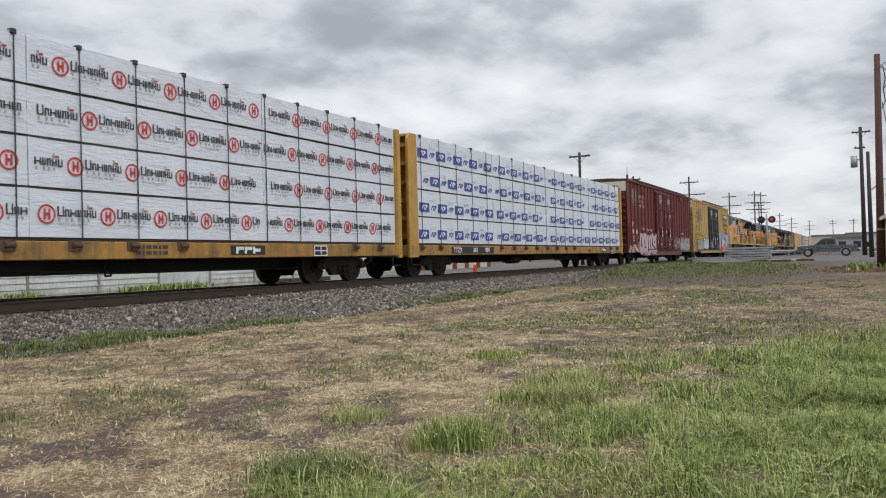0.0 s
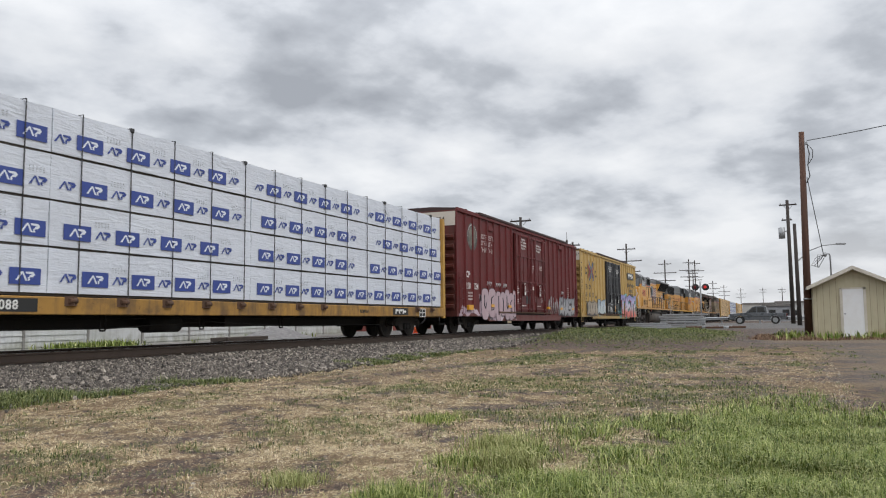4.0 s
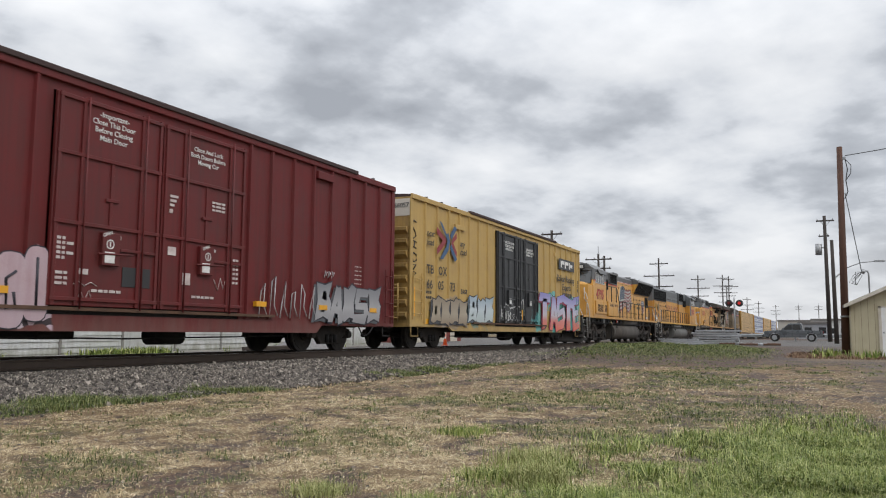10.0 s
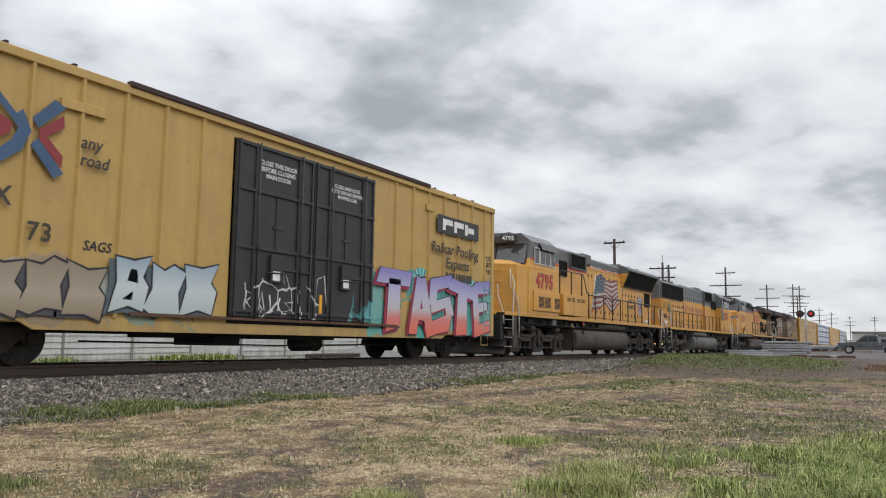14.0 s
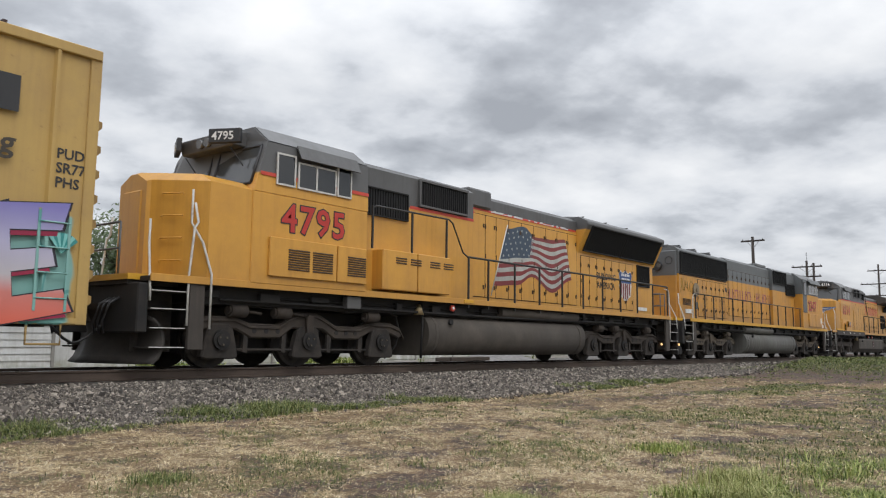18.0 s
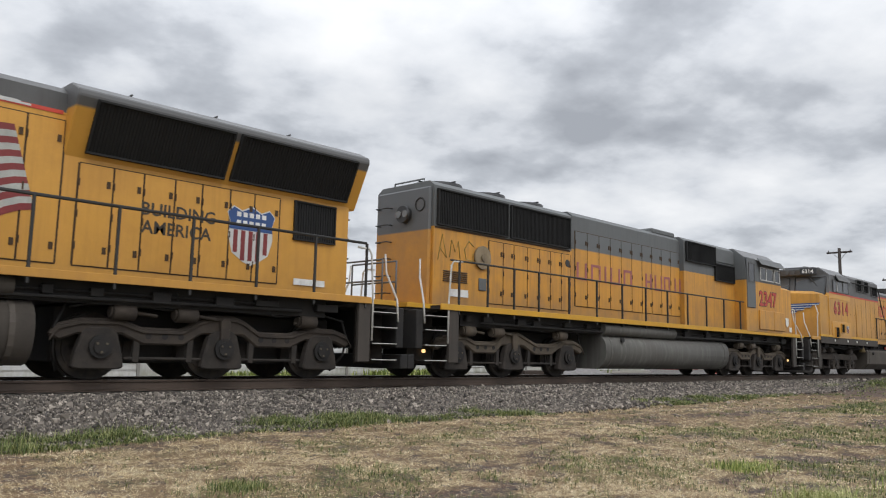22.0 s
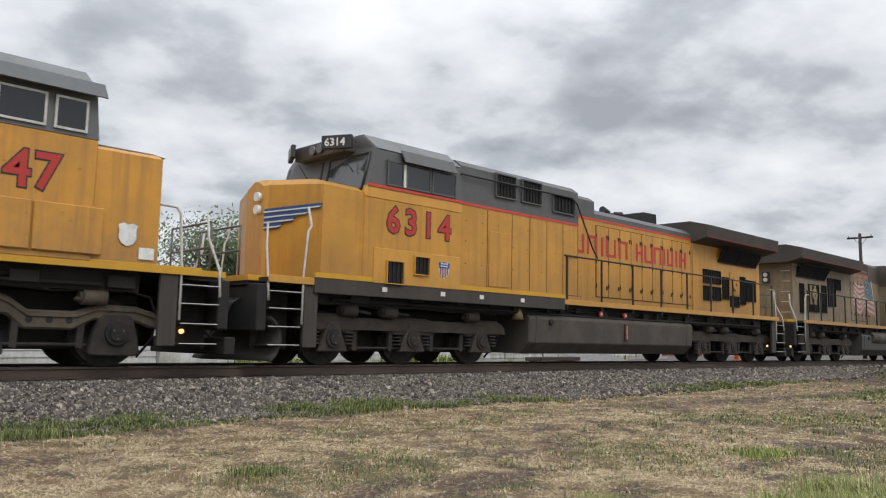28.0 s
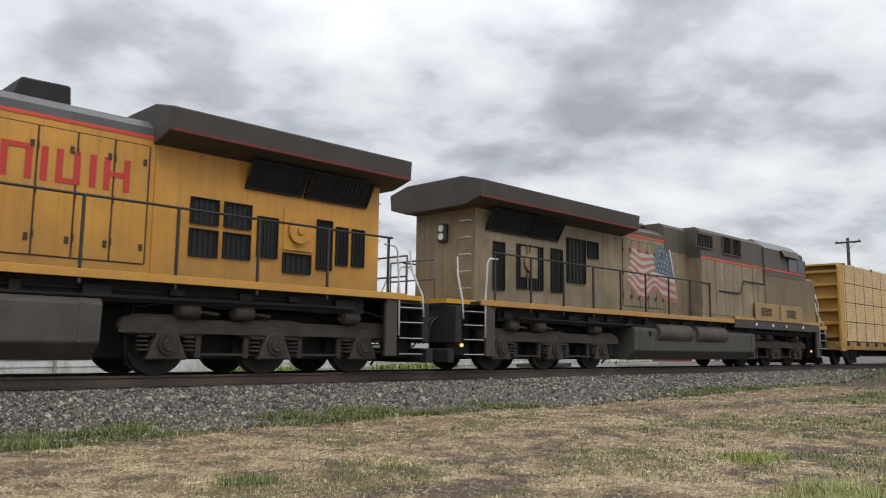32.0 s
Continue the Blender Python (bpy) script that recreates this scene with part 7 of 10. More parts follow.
def cab_shell(loco, s, xf_low, xf_top, xr, z0, zw, zt, lower, upper, ws=1.55, wr=1.05):
    """Cab with a raked front; s: -1 faces -x. Lower body to zw in one colour, upper and roof in another."""
    low = part("cab_side", prism(B(), [(xf_low, z0), (xr, z0), (xr, zw), (xf_low, zw)], -ws, ws, bev=0.02), lower, loco, "cab lower body")
    bm = B()
    ends = []
    for px_low, px_top in ((xf_low, xf_top), (xr, xr)):
        ends.append([bm.verts.new(p) for p in ((px_low, -ws, zw), (px_low, ws, zw), (px_top, ws - 0.03, zt - 0.35), (px_top, wr, zt), (px_top, -wr, zt), (px_top, -ws + 0.03, zt - 0.35))])
    for i in range(6):
        j = (i + 1) % 6
        bm.faces.new((ends[0][i], ends[0][j], ends[1][j], ends[1][i]))
    bm.faces.new(ends[0]), bm.faces.new(ends[1])
    bmesh.ops.recalc_face_normals(bm, faces=bm.faces)
    up = part("cab_upper", bm, upper, loco, "grey upper cab and roof")
    for side in (-1, 1):
        a_, b_ = sorted((xf_top - s * 0.03, xr + s * 0.03))
        part("roof_rim", prism(B(), [(side * (ws - 0.06), zt - 0.335), (side * (ws - 0.02), zt - 0.335), (side * (wr + 0.03), zt + 0.012), (side * (wr - 0.03), zt + 0.008)], a_, b_, "x"), M_ROOFRIM, up, "pale grey sloping roof edge")
    # windscreens follow the rake
    dx, dz = xf_top - xf_low, zt - 0.35 - zw
    L_ = math.hypot(dx, dz)
    nx, nz_ = s * dz / L_, -s * dx / L_
    nx, nz_ = (nx, abs(nz_)) if s * nx > 0 else (-nx, abs(nz_))
    for y0, y1 in ((-1.40, -0.12), (0.12, 1.40)):
        bm = B()
        pts = []
        for t, in_ in ((0.16, 0.0), (0.93, 0.12)):
            pts.append((xf_low + dx * t + nx * 0.012, zw + dz * t + nz_ * 0.012, in_))
        (xa, za, _), (xb, zb, _) = pts
        vs = [bm.verts.new(p) for p in ((xa, y0, za), (xa, y1, za), (xb, y1, zb), (xb, y0, zb))]
        vs2 = [bm.verts.new((p.co.x - nx * 0.02, p.co.y, p.co.z - nz_ * 0.02)) for p in vs]
        bm.faces.new(vs), bm.faces.new(vs2[::-1])
        for i in range(4):
            j = (i + 1) % 4
            bm.faces.new((vs[i], vs2[i], vs2[j], vs[j]))
        bmesh.ops.recalc_face_normals(bm, faces=bm.faces)
        w = part("windscreen", bm, M_SCREEN, up, "raked windscreen")
        bm = B()
        for p0, p1 in (((xa, y0, za), (xa, y1, za)), ((xb, y0, zb), (xb, y1, zb)), ((xa, y0, za), (xb, y0, zb)), ((xa, y1, za), (xb, y1, zb))):
            tube(bm, [p0, p1], 0.03, 5)
        part("gasket", bm, M_BLACKPAINT, w, "black rubber gasket")
        part("wiper", tube(B(), [(xa + nx * 0.03, (y0 + y1) / 2, zb), (xa + dx * 0.3 + nx * 0.04, (y0 + y1) / 2 - 0.3, (za + zb) / 2)], 0.012, 5), M_BLACKPAINT, w)
    bm = B()
    for k in range(3):
        box(bm, min(xf_top, xr) + 0.3 + k * 0.75, min(xf_top, xr) + 0.85 + k * 0.75, -0.55, 0.55, zt, zt + 0.10 + 0.06 * (k % 2), 0.02)
    cyl(bm, (xf_top - s * 0.5, -0.3, zt + 0.1), (xf_top - s * 0.95, -0.3, zt + 0.12), 0.05, 10)
    part("roof_gear", bm, upper, up, "roof hatches and antenna")
    return low, up


M_SCREEN = mat("tinted_windscreen", (0.06, 0.064, 0.066), 0.07, var=0.1, bump=0.0, spec=0.9)


M_LENS = mat("dark_lamp_lens", (0.12, 0.12, 0.12), 0.1, var=0.05, bump=0.0, spec=0.8)


def road_number(text, size, x, y, z, parent, gap, width=1.0):
    """Big red figures with a thin black edge."""
    letters(text, size, x, y, z, M_BLACKPAINT, parent, "number_outline", gap=gap, width=width, bold=0.05)
    letters(text, size, x, y - 0.004, z, M_REDNUM, parent, "road_number", gap=gap, width=width, bold=0.018)


def number_board(parent, text, x, y, z, s):
    """A black number board on the cab's brow, turned half ahead and half to the side."""
    brow = part("brow", prism(B(), [(x - s * 0.25, z - 0.18), (x + s * 0.20, z - 0.18), (x + s * 0.26, z + 0.10), (x - s * 0.25, z + 0.15)], -0.86, 0.86, bev=0.02), M_GRAY, parent, "dark brow over the windscreen")
    for side in (-1, 1):
        bd = part("number_board", box(B(), -0.33, 0.33, -0.05, 0.05, -0.14, 0.14, 0.012), M_BLACKPAINT, brow, "black number board")
        bd.matrix_local = pose(x + s * 0.33, side * 0.80, z - 0.03, 0, 0, 62 * s) if side < 0 else pose(x + s * 0.33, side * 0.80, z - 0.03, 0, 0, 118 * s)
        letters(text, 0.23, -0.26, -0.053, -0.08, M_WHITE, bd, "board_number")
    for dy in (-0.12, 0.12):
        part("brow_lamp", cyl(B(), (x + s * 0.22, dy, z - 0.04), (x + s * 0.30, dy, z - 0.05), 0.09, 14), M_LENS, brow, "round headlight on the brow")


def loco_frame(u0, length, label, sill_mat=None, dark_from=None):
    loco = thing("diesel_locomotive", label, "locomotive", "locomotives of the train", m=TRACK)
    # the underframe's black also stands in for the shaded void above the trucks
    part("underframe", box(B(), 0.9, length - 0.9, -1.25, 1.25, 1.16, 1.48), M_BLACK, loco, "underframe, black for the dark void under the walkway")
    part("walkway", box(B(), 0.0, length, -1.5, 1.5, 1.48, 1.56), M_GRIME, loco, "steel walkway")
    for s in (-1, 1):
        part("side_sill", box(B(), 0.0, length, s * 1.52 - 0.02, s * 1.52 + 0.02, 1.47, 1.60, 0.006), sill_mat or M_SILLY, loco, "yellow walkway edge")
    bm = B()
    rs = random.Random(int(u0))
    x = 1.0
    while x < length - 1:
        w = rs.uniform(0.15, 0.5)
        box(bm, x, x + w, -1.36, -1.25, 1.20 + rs.uniform(0, 0.1), 1.40, 0.01)
        x += w + rs.uniform(0.3, 1.1)
    tube(bm, [(1.5, -1.32, 1.24), (length / 2, -1.36, 1.20), (length - 1.5, -1.32, 1.25)], 0.03)
    tube(bm, [(2.5, -1.28, 1.32), (length - 2.5, -1.3, 1.33)], 0.02)
    part("underfloor_gear", bm, M_BLACK, loco, "pipes and boxes under the walkway")
    ROLLING.append((loco, u0))
    return loco


def word_marks(bm, cells, z, h, y, t):
    """A painted word reduced to plain stroke marks, as wide as the places they fill."""
    for i, (x, w) in enumerate(cells):
        flat(bm, quad(x, x + t, z, z + h), y)
        if w < 0.2:
            continue
        flat(bm, quad(x + w - t, x + w, z, z + h), y)
        b = (z, z + h - 0.8 * t, z + 0.5 * (h - 0.8 * t))[i % 3]
        flat(bm, quad(x + t, x + w - t, b, b + 0.8 * t), y)


def hood(loco, x0, x1, hw, zt, zc, lower, upper, bev=0.12, label="long engine hood"):
    h = part("hood", box(B(), x0, x1, -hw, hw, 1.56, zc), lower, loco, label)
    part("hood_top", prism(B(), [(-hw, zc), (hw, zc), (hw, zt - bev), (hw - bev * 1.4, zt), (-hw + bev * 1.4, zt), (-hw, zt - bev)], x0, x1, "x"), upper, h)
    return h


def fan(parent, x, z, r, material):
    bm = cyl(B(), (x, 0, z), (x, 0, z + 0.16), r, 24)
    cyl(bm, (x, 0, z + 0.16), (x, 0, z + 0.2), r * 0.3, 12)
    for k in range(4):
        tube(bm, [(x, 0, z + 0.19), (x + r * math.cos(k * 1.57), r * math.sin(k * 1.57), z + 0.19)], 0.02, 5)
    part("roof_fan", bm, material, parent, "round cooling fan")


def louvres(parent, x0, x1, z0, z1, y, n, material):
    bm = B()
    for k in range(n):
        z = z0 + (k + 0.5) * (z1 - z0) / n
        prism(bm, [(y, z - 0.018), (y - 0.02, z - 0.010), (y, z + 0.014)], x0, x1, "x")
    part("louvres", bm, material, parent, "row of louvres")


# -- a sloping-nosed locomotive with a flared radiator at its tail --
def loco_flared():
    L_ = 20.75
    g = loco_frame(20.56, L_, "yellow and grey diesel locomotive with a painted waving flag", sill_mat=M_YEL)
    wide_nose(g, -1, 0.46, 1.08, 2.2, 3.54, 3.46, M_YEL, wf=0.45, ch=0.34)
    two = banded(mat("armour_yellow_cab", YEL, 0.42, var=0.07, scale=0.8, streak=((0.36, 0.16, 0.03), 0.3)), 3.66, (0.105, 0.105, 0.105))
    low, up = cab_shell(g, -1, 1.98, 2.28, 5.0, 1.56, 3.30, 4.64, M_YEL, two)
    part("nose_door", box(B(), 0.44, 0.52, -0.30, 0.30, 1.62, 3.2, 0.02), M_YEL, g)
    bm = B()
    for z in (1.9, 2.3, 2.7, 3.1):
        tube(bm, [(0.62, -0.72, z), (0.60, -0.78, z), (0.76, -1.14, z), (0.80, -1.10, z)], 0.014, 5)
    part("grab_irons", bm, M_YEL, g, "yellow grab irons up the nose")
    part("nose_rail", tube(B(), [(1.15, -1.55, 0.7), (1.15, -1.55, 1.65), (0.98, -1.50, 2.2), (0.84, -1.34, 2.55), (0.84, -1.34, 3.15)], 0.022), M_HANDRAIL, g, "long white nose handrail")
    number_board(up, "4795", 2.16, 0, 4.44, -1)
    for x0, x1 in ((2.52, 2.92), (3.05, 3.48), (3.52, 4.00), (4.10, 4.44)):
        cab_window(up, x0, x1, 3.52, 4.08 if x0 < 3.0 or x0 > 4.05 else 3.98, -1.56, fm=M_HANDRAIL)
    part("sun_visor", prism(B(), [(-1.56, 4.34), (-1.70, 4.06), (-1.68, 4.05), (-1.54, 4.32)], 2.98, 4.62, "x"), M_GRAY, up, "grey window awning")
    bm = dash(B(), 2.12, 5.0, 3.62, 0.07, -1.556)
    part("stripe", bm, M_REDLINE, low, "thin red stripe")
    road_number("4795", 0.76, 2.66, -1.556, 2.62, low, 1.14)
    # lower cab boxes with louvres
    for a, b in ((2.36, 4.08), (4.11, 4.94)):
        bx = part("equipment_door", box(B(), a, b, -1.61, -1.55, 1.72, 2.47, 0.015), M_YEL, low, "yellow louvred access door")
        for q in range(2 if b - a > 1 else 1):
            louvres(bx, a + 0.45 + q * 0.62 - (0.18 if b - a < 1 else 0), a + 0.98 + q * 0.62 - (0.18 if b - a < 1 else 0), 1.86, 2.28, -1.61, 9, M_SEAM)
    hb = hood(g, 5.0, 9.2, 1.22, 4.50, 3.66, M_YEL, M_GRAY)
    part("stripe", dash(B(), 6.72, 9.2, 3.64, 0.07, -1.226), M_REDLINE, hb)
    grille(g, 5.25, 6.60, 3.34, 3.92, -1.23, 16, hb, frame=0.03, fm=M_SLAT)
    grille(g, 7.05, 8.87, 3.78, 4.34, -1.25, 22, hb)
    for a, b in ((5.50, 6.66), (6.69, 7.85)):
        bt = part("battery_box", box(B(), a, b, -1.55, -1.2, 1.66, 2.55, 0.02), M_YEL, g, "bright yellow battery box")
        for q in range(2):
            louvres(bt, a + 0.42 + q * 0.5, a + 0.78 + q * 0.5, 2.25, 2.42, -1.55, 3, M_SEAM)
    h = hood(g, 9.2, 20.55, 0.97, 4.50, 4.08, M_YEL, M_GRAY)
    part("blower_housing", box(B(), 9.2, 10.25, -1.06, 1.06, 4.10, 4.60, 0.05), M_GRAY, h, "grey blower housing")
    part("stripe", dash(B(), 10.2, 14.9, 4.04, 0.06, -0.976), M_REDLINE, h)
    part("stripe", flat(B(), [(9.21, 3.66), (9.95, 3.60), (9.48, 4.05), (10.2, 4.05), (10.2, 4.11), (9.21, 4.11)], -0.976), M_REDLINE, h)
    part("grey_patch", flat(B(), [(9.21, 3.74), (9.75, 3.69), (9.36, 4.05), (9.21, 4.05)], -0.979), M_GRAY, h)
    bm = B()
    rs = random.Random(5)
    for k in range(34):
        x = 10.3 + rs.uniform(0, 4.0)
        flat(bm, quad(x, x + rs.uniform(0.05, 0.22), 4.06, 4.06 + rs.uniform(0.02, 0.06)), -0.981)
    part("worn_stripe", bm, M_FLAGW, h, "flaking white stripe")
    seams(g, [9.4, 10.05, 10.55, 11.15, 11.8, 12.45, 13.1, 13.75, 14.4, 14.95], -0.975, 1.75, 3.94, (h, M_YEL))
    seams(g, [15.2, 15.75, 16.25, 16.8, 17.3, 17.85, 18.35, 18.9], -0.975, 1.75, 3.34, (h, M_YEL))
    # flared radiator
    r = part("radiator_cab", prism(B(), [(-0.95, 3.38), (-1.40, 4.30), (-1.38, 4.40), (-1.05, 4.56), (1.05, 4.56), (1.38, 4.40), (1.40, 4.30), (0.95, 3.38)], 14.95, 20.72, "x", bev=0.02), banded(mat("armour_yellow_flare", YEL, 0.42, var=0.07, scale=0.8), 4.14, (0.105, 0.105, 0.105)), g, "flared radiator housing")
    for a, b in ((15.28, 17.62), (17.80, 20.38)):
        grille(g, a, b, 3.52, 4.24, -1.05, 44, r, lean=0.34, frame=0.035, fm=M_SLAT)
    for x in (16.1, 17.7, 19.3):
        fan(r, x, 4.54, 0.62, M_GRAY)
    grille(g, 19.25, 20.18, 2.64, 3.34, -0.975, 16, h, frame=0.03, fm=M_SLAT)
    flag(g, 10.42, 14.6, 2.05, 3.88, -0.992)
    letters("BUILDING", 0.30, 16.22, -0.992, 2.68, M_DKBROWN, h, "slogan")
    letters("AMERICA", 0.30, 16.25, -0.992, 2.38, M_DKBROWN, h, "slogan")
    shield(g, 18.3, 2.58, 0.50, -0.992)
    part("builder_plate", flat(B(), quad(19.27, 20.0, 1.76, 1.88), -0.99), M_WHITE, h, "small white notice")
    walk_rail(g, 5.0, 8.0, [5.2, 6.5, 7.76], z=2.75, h=0.72, drop=[(5.2, -1.5, 2.6), (5.2, -1.5, 3.4), (5.3, -1.5, 3.48), (7.85, -1.5, 3.50), (8.0, -1.5, 3.42), (8.42, -1.5, 2.74), (8.6, -1.5, 2.66), (20.6, -1.5, 2.66)])
    walk_rail(g, 8.6, 20.6, [8.65, 9.49] + [10.7 + k * 1.24 for k in range(9)], h=1.05)
    walk_rail(g, 5.5, 20.6, [9.55 + k * 2.4 for k in range(5)], y=1.5)
    fuel_tank(g, 7.2, 14.6, M_TANK)
    part("air_tank", cyl(B(), (10.25, -1.28, 1.345), (14.3, -1.28, 1.345), 0.15, 16), M_TANK, g, "long air reservoir")
    part("bell", cyl(B(), (7.0, -1.3, 1.40), (7.0, -1.3, 1.16), 0.05, 12, 0.13), M_BELL, g, "brass bell")
    so = part("fuel_shutoff", cyl(B(), (8.1, -1.46, 1.36), (8.1, -1.40, 1.36), 0.075, 14), M_REDLINE, g, "round red fuel cut-off")
    part("button", cyl(B(), (8.1, -1.48, 1.36), (8.1, -1.46, 1.36), 0.035, 10), M_WHITE, so)
    part("drain_pipe", tube(B(), [(7.12, -1.30, 1.45), (7.12, -1.32, 0.9), (7.08, -1.32, 0.16)], 0.03), M_BLACK, g, "hanging black drain pipe")
    part("junction_box", box(B(), 4.55, 4.95, -1.46, -1.30, 1.20, 1.46, 0.015), M_GRAY, g, "grey box under the sill")
    part("sill_step", box(B(), 8.42, 8.80, -1.56, -1.53, 1.50, 1.58, 0.006), M_SILLY, g)
    six_wheel_truck(g, (1.68, 3.78, 5.92))
    six_wheel_truck(g, (15.66, 17.78, 19.86))
    step_well(g, 0.75, -1, plow=True)
    step_well(g, L_ + 0.05, 1)
    bm = B()
    for z in (2.0, 2.4, 2.8, 3.2, 3.6, 4.0):
        tube(bm, [(20.57, -0.85, z), (20.68, -0.85, z), (20.68, -0.5, z), (20.57, -0.5, z)], 0.014, 5)
    part("grab_irons", bm, M_BLACKPAINT, h)
    bm = B()
    for x, z in ((8.5, 4.5), (9.3, 4.52), (13.2, 4.43), (13.6, 4.43)):
        cyl(bm, (x, -0.6, z - 0.02), (x, -0.6, z + 0.12), 0.035, 8)
    part("lifting_eyes", bm, M_GRAY, h)
    return g


# -- a square-hooded locomotive running long hood first --
def loco_square():
    L_ = 20.2
    g = loco_frame(43.28, L_, "weathered yellow diesel locomotive with a pale grey hood top")
    h = hood(g, 0.28, 5.58, 0.97, 4.44, 3.38, M_YEL2, M_GRAY2)
    part("hood_top", prism(B(), [(-0.97, 3.44), (0.97, 3.44), (0.97, 4.36), (0.80, 4.49), (-0.80, 4.49), (-0.97, 4.36)], 5.60, 11.6, "x"), M_GRAY2, h)
    part("hood", box(B(), 5.585, 11.6, -0.97, 0.97, 1.56, 3.44), M_YEL2, g, "engine hood with tall doors")
    for a, b in ((0.38, 2.79), (2.97, 5.42)):
        grille(g, a, b, 3.44, 4.22, -1.0, 44, h, frame=0.03, fm=M_SLAT)
    for x in (1.32, 2.95, 4.55):
        fan(h, x, 4.42, 0.62, M_BLACKPAINT)
    part("hood_end", box(B(), 0.20, 0.30, -0.9, 0.9, 1.6, 4.3, 0.04), banded(mat("weathered_yellow_end", (0.50, 0.24, 0.04), 0.5, var=0.12, dirt=((0.28, 0.15, 0.06), 0.6, 1.5)), 3.30, (0.11, 0.115, 0.12)), h, "hood end")
    hl = part("headlight_box", cyl(B(), (0.07, -0.12, 3.70), (0.21, -0.12, 3.70), 0.2, 16), M_BLACKPAINT, h, "twin headlight")
    for y in (-0.22, 0.0):
        part("lens", cyl(B(), (0.05, y - 0.01, 3.70), (0.08, y - 0.01, 3.70), 0.085, 12), M_LENS, hl)
    bm = B()
    for k in range(14):
        a0, a1 = k * 2 * math.pi / 14, (k + 1) * 2 * math.pi / 14
        tube(bm, [(0.185, -0.6 + 0.15 * math.cos(a0), 3.9 + 0.15 * math.sin(a0)), (0.185, -0.6 + 0.15 * math.cos(a1), 3.9 + 0.15 * math.sin(a1))], 0.014, 4)
    part("ring", bm, M_BLACKPAINT, h)
    part("stripe", dash(B(), 0.30, 5.5, 3.34, 0.04, -0.978), M_SEAM, h)
    seams(g, [2.15, 2.69, 3.10, 3.64, 4.14, 4.61, 5.09, 5.52], -0.975, 1.75, 3.25, (h, M_YEL2))
    two = banded(mat("weathered_yellow_doors", (0.63, 0.30, 0.042), 0.5, var=0.1, scale=0.9, streak=((0.30, 0.15, 0.05), 0.45), dirt=((0.36, 0.19, 0.06), 0.5, 1.2), rust=((0.25, 0.11, 0.04), 0.5)), 3.46, (0.125, 0.133, 0.135))
    seams(g, [5.72 + 0.583 * k for k in range(11)], -0.975, 1.90, 3.94, (h, two))
    for pts in (((0.42, 2.62), (0.55, 3.22), (0.70, 2.70), (0.46, 2.92)), ((0.80, 2.72), (0.86, 3.12), (0.98, 2.86), (1.08, 3.12), (1.16, 2.70)), ((1.62, 3.05), (1.45, 3.16), (1.30, 2.95), (1.36, 2.72), (1.58, 2.70), (1.60, 2.88))):
        part("scrawl", tube(B(), [(a, -0.975, b) for a, b in pts], 0.012, 5), M_MOSS, h, "faint green sprayed scrawl")
    # hand brake wheel and small vents
    bm = cyl(B(), (1.90, -1.04, 2.81), (1.90, -0.98, 2.81), 0.28, 20)
    cyl(bm, (1.90, -1.08, 2.81), (1.90, -1.03, 2.81), 0.09, 12)
    part("brake_wheel", bm, M_FADEH, h, "round hand brake cover")
    part("vent", box(B(), 1.80, 2.07, -1.0, -0.97, 2.03, 2.32, 0.01), M_GRAY2, h)
    part("vent", cyl(B(), (5.36, -1.0, 3.02), (5.36, -0.97, 3.02), 0.10, 16), M_BLACKPAINT, h)
    part("notice", flat(B(), quad(0.82, 1.44, 1.83, 2.0), -0.985), M_WHITE, h, "white notice plate")
    louvres(h, 0.60, 1.40, 2.15, 2.42, -0.975, 6, M_SEAM)
    bm = B()
    word_marks(bm, ((5.78, 0.48), (6.47, 0.48), (7.15, 0.1), (7.45, 0.52), (8.16, 0.46), (9.40, 0.36), (9.95, 0.46), (10.52, 0.38), (11.20, 0.1), (11.50, 0.34), (12.02, 0.1), (12.32, 0.38)), 2.62, 0.48, -0.996, 0.09)
    part("lettering", bm, M_PINK, h, "faded red painted marks")
    m_ = hood(g, 11.6, 15.3, 1.12, 4.50, 3.38, M_YEL2, M_GRAY2)
    part("blower_housing", box(B(), 10.1, 11.55, -0.85, 0.85, 4.45, 4.62, 0.04), M_GRAY2, h)
    grille(g, 11.72, 13.72, 3.74, 4.34, -1.16, 26, m_, frame=0.03, fm=M_SLAT)
    grille(g, 13.78, 15.2, 3.26, 3.80, -1.15, 18, m_, frame=0.03, fm=M_SLAT)
    part("upper_panel", box(B(), 13.80, 15.25, -1.15, -1.11, 3.90, 4.36, 0.01), M_GRAY2, m_)
    low, up = cab_shell(g, 1, 18.42, 18.36, 15.3, 1.56, 3.38, 4.50, M_YEL2, M_GRAY2)
    door = part("cab_door", box(B(), 15.34, 16.04, -1.585, -1.55, 2.4, 4.18, 0.02), M_GRAY2, low, "grey cab door with window")
    cab_window(door, 15.48, 15.90, 3.35, 3.98, -1.59)
    for x0, x1 in ((16.53, 16.98), (17.03, 17.62), (17.80, 18.20)):
        cab_window(up, x0, x1, 3.48, 3.90, -1.56, fm=M_HANDRAIL)
    part("sun_visor", prism(B(), [(-1.56, 4.24), (-1.72, 4.00), (-1.70, 3.99), (-1.54, 4.22)], 16.3, 18.45, "x"), M_GRAY2, up, "grey window awning")
    road_number("2347", 0.74, 16.38, -1.556, 2.54, low, 1.08, 0.97)
    for a, b in ((16.3, 17.55), (17.58, 18.55)):
        part("equipment_door", box(B(), a, b, -1.60, -1.55, 1.66, 2.36, 0.015), M_YEL2, low)
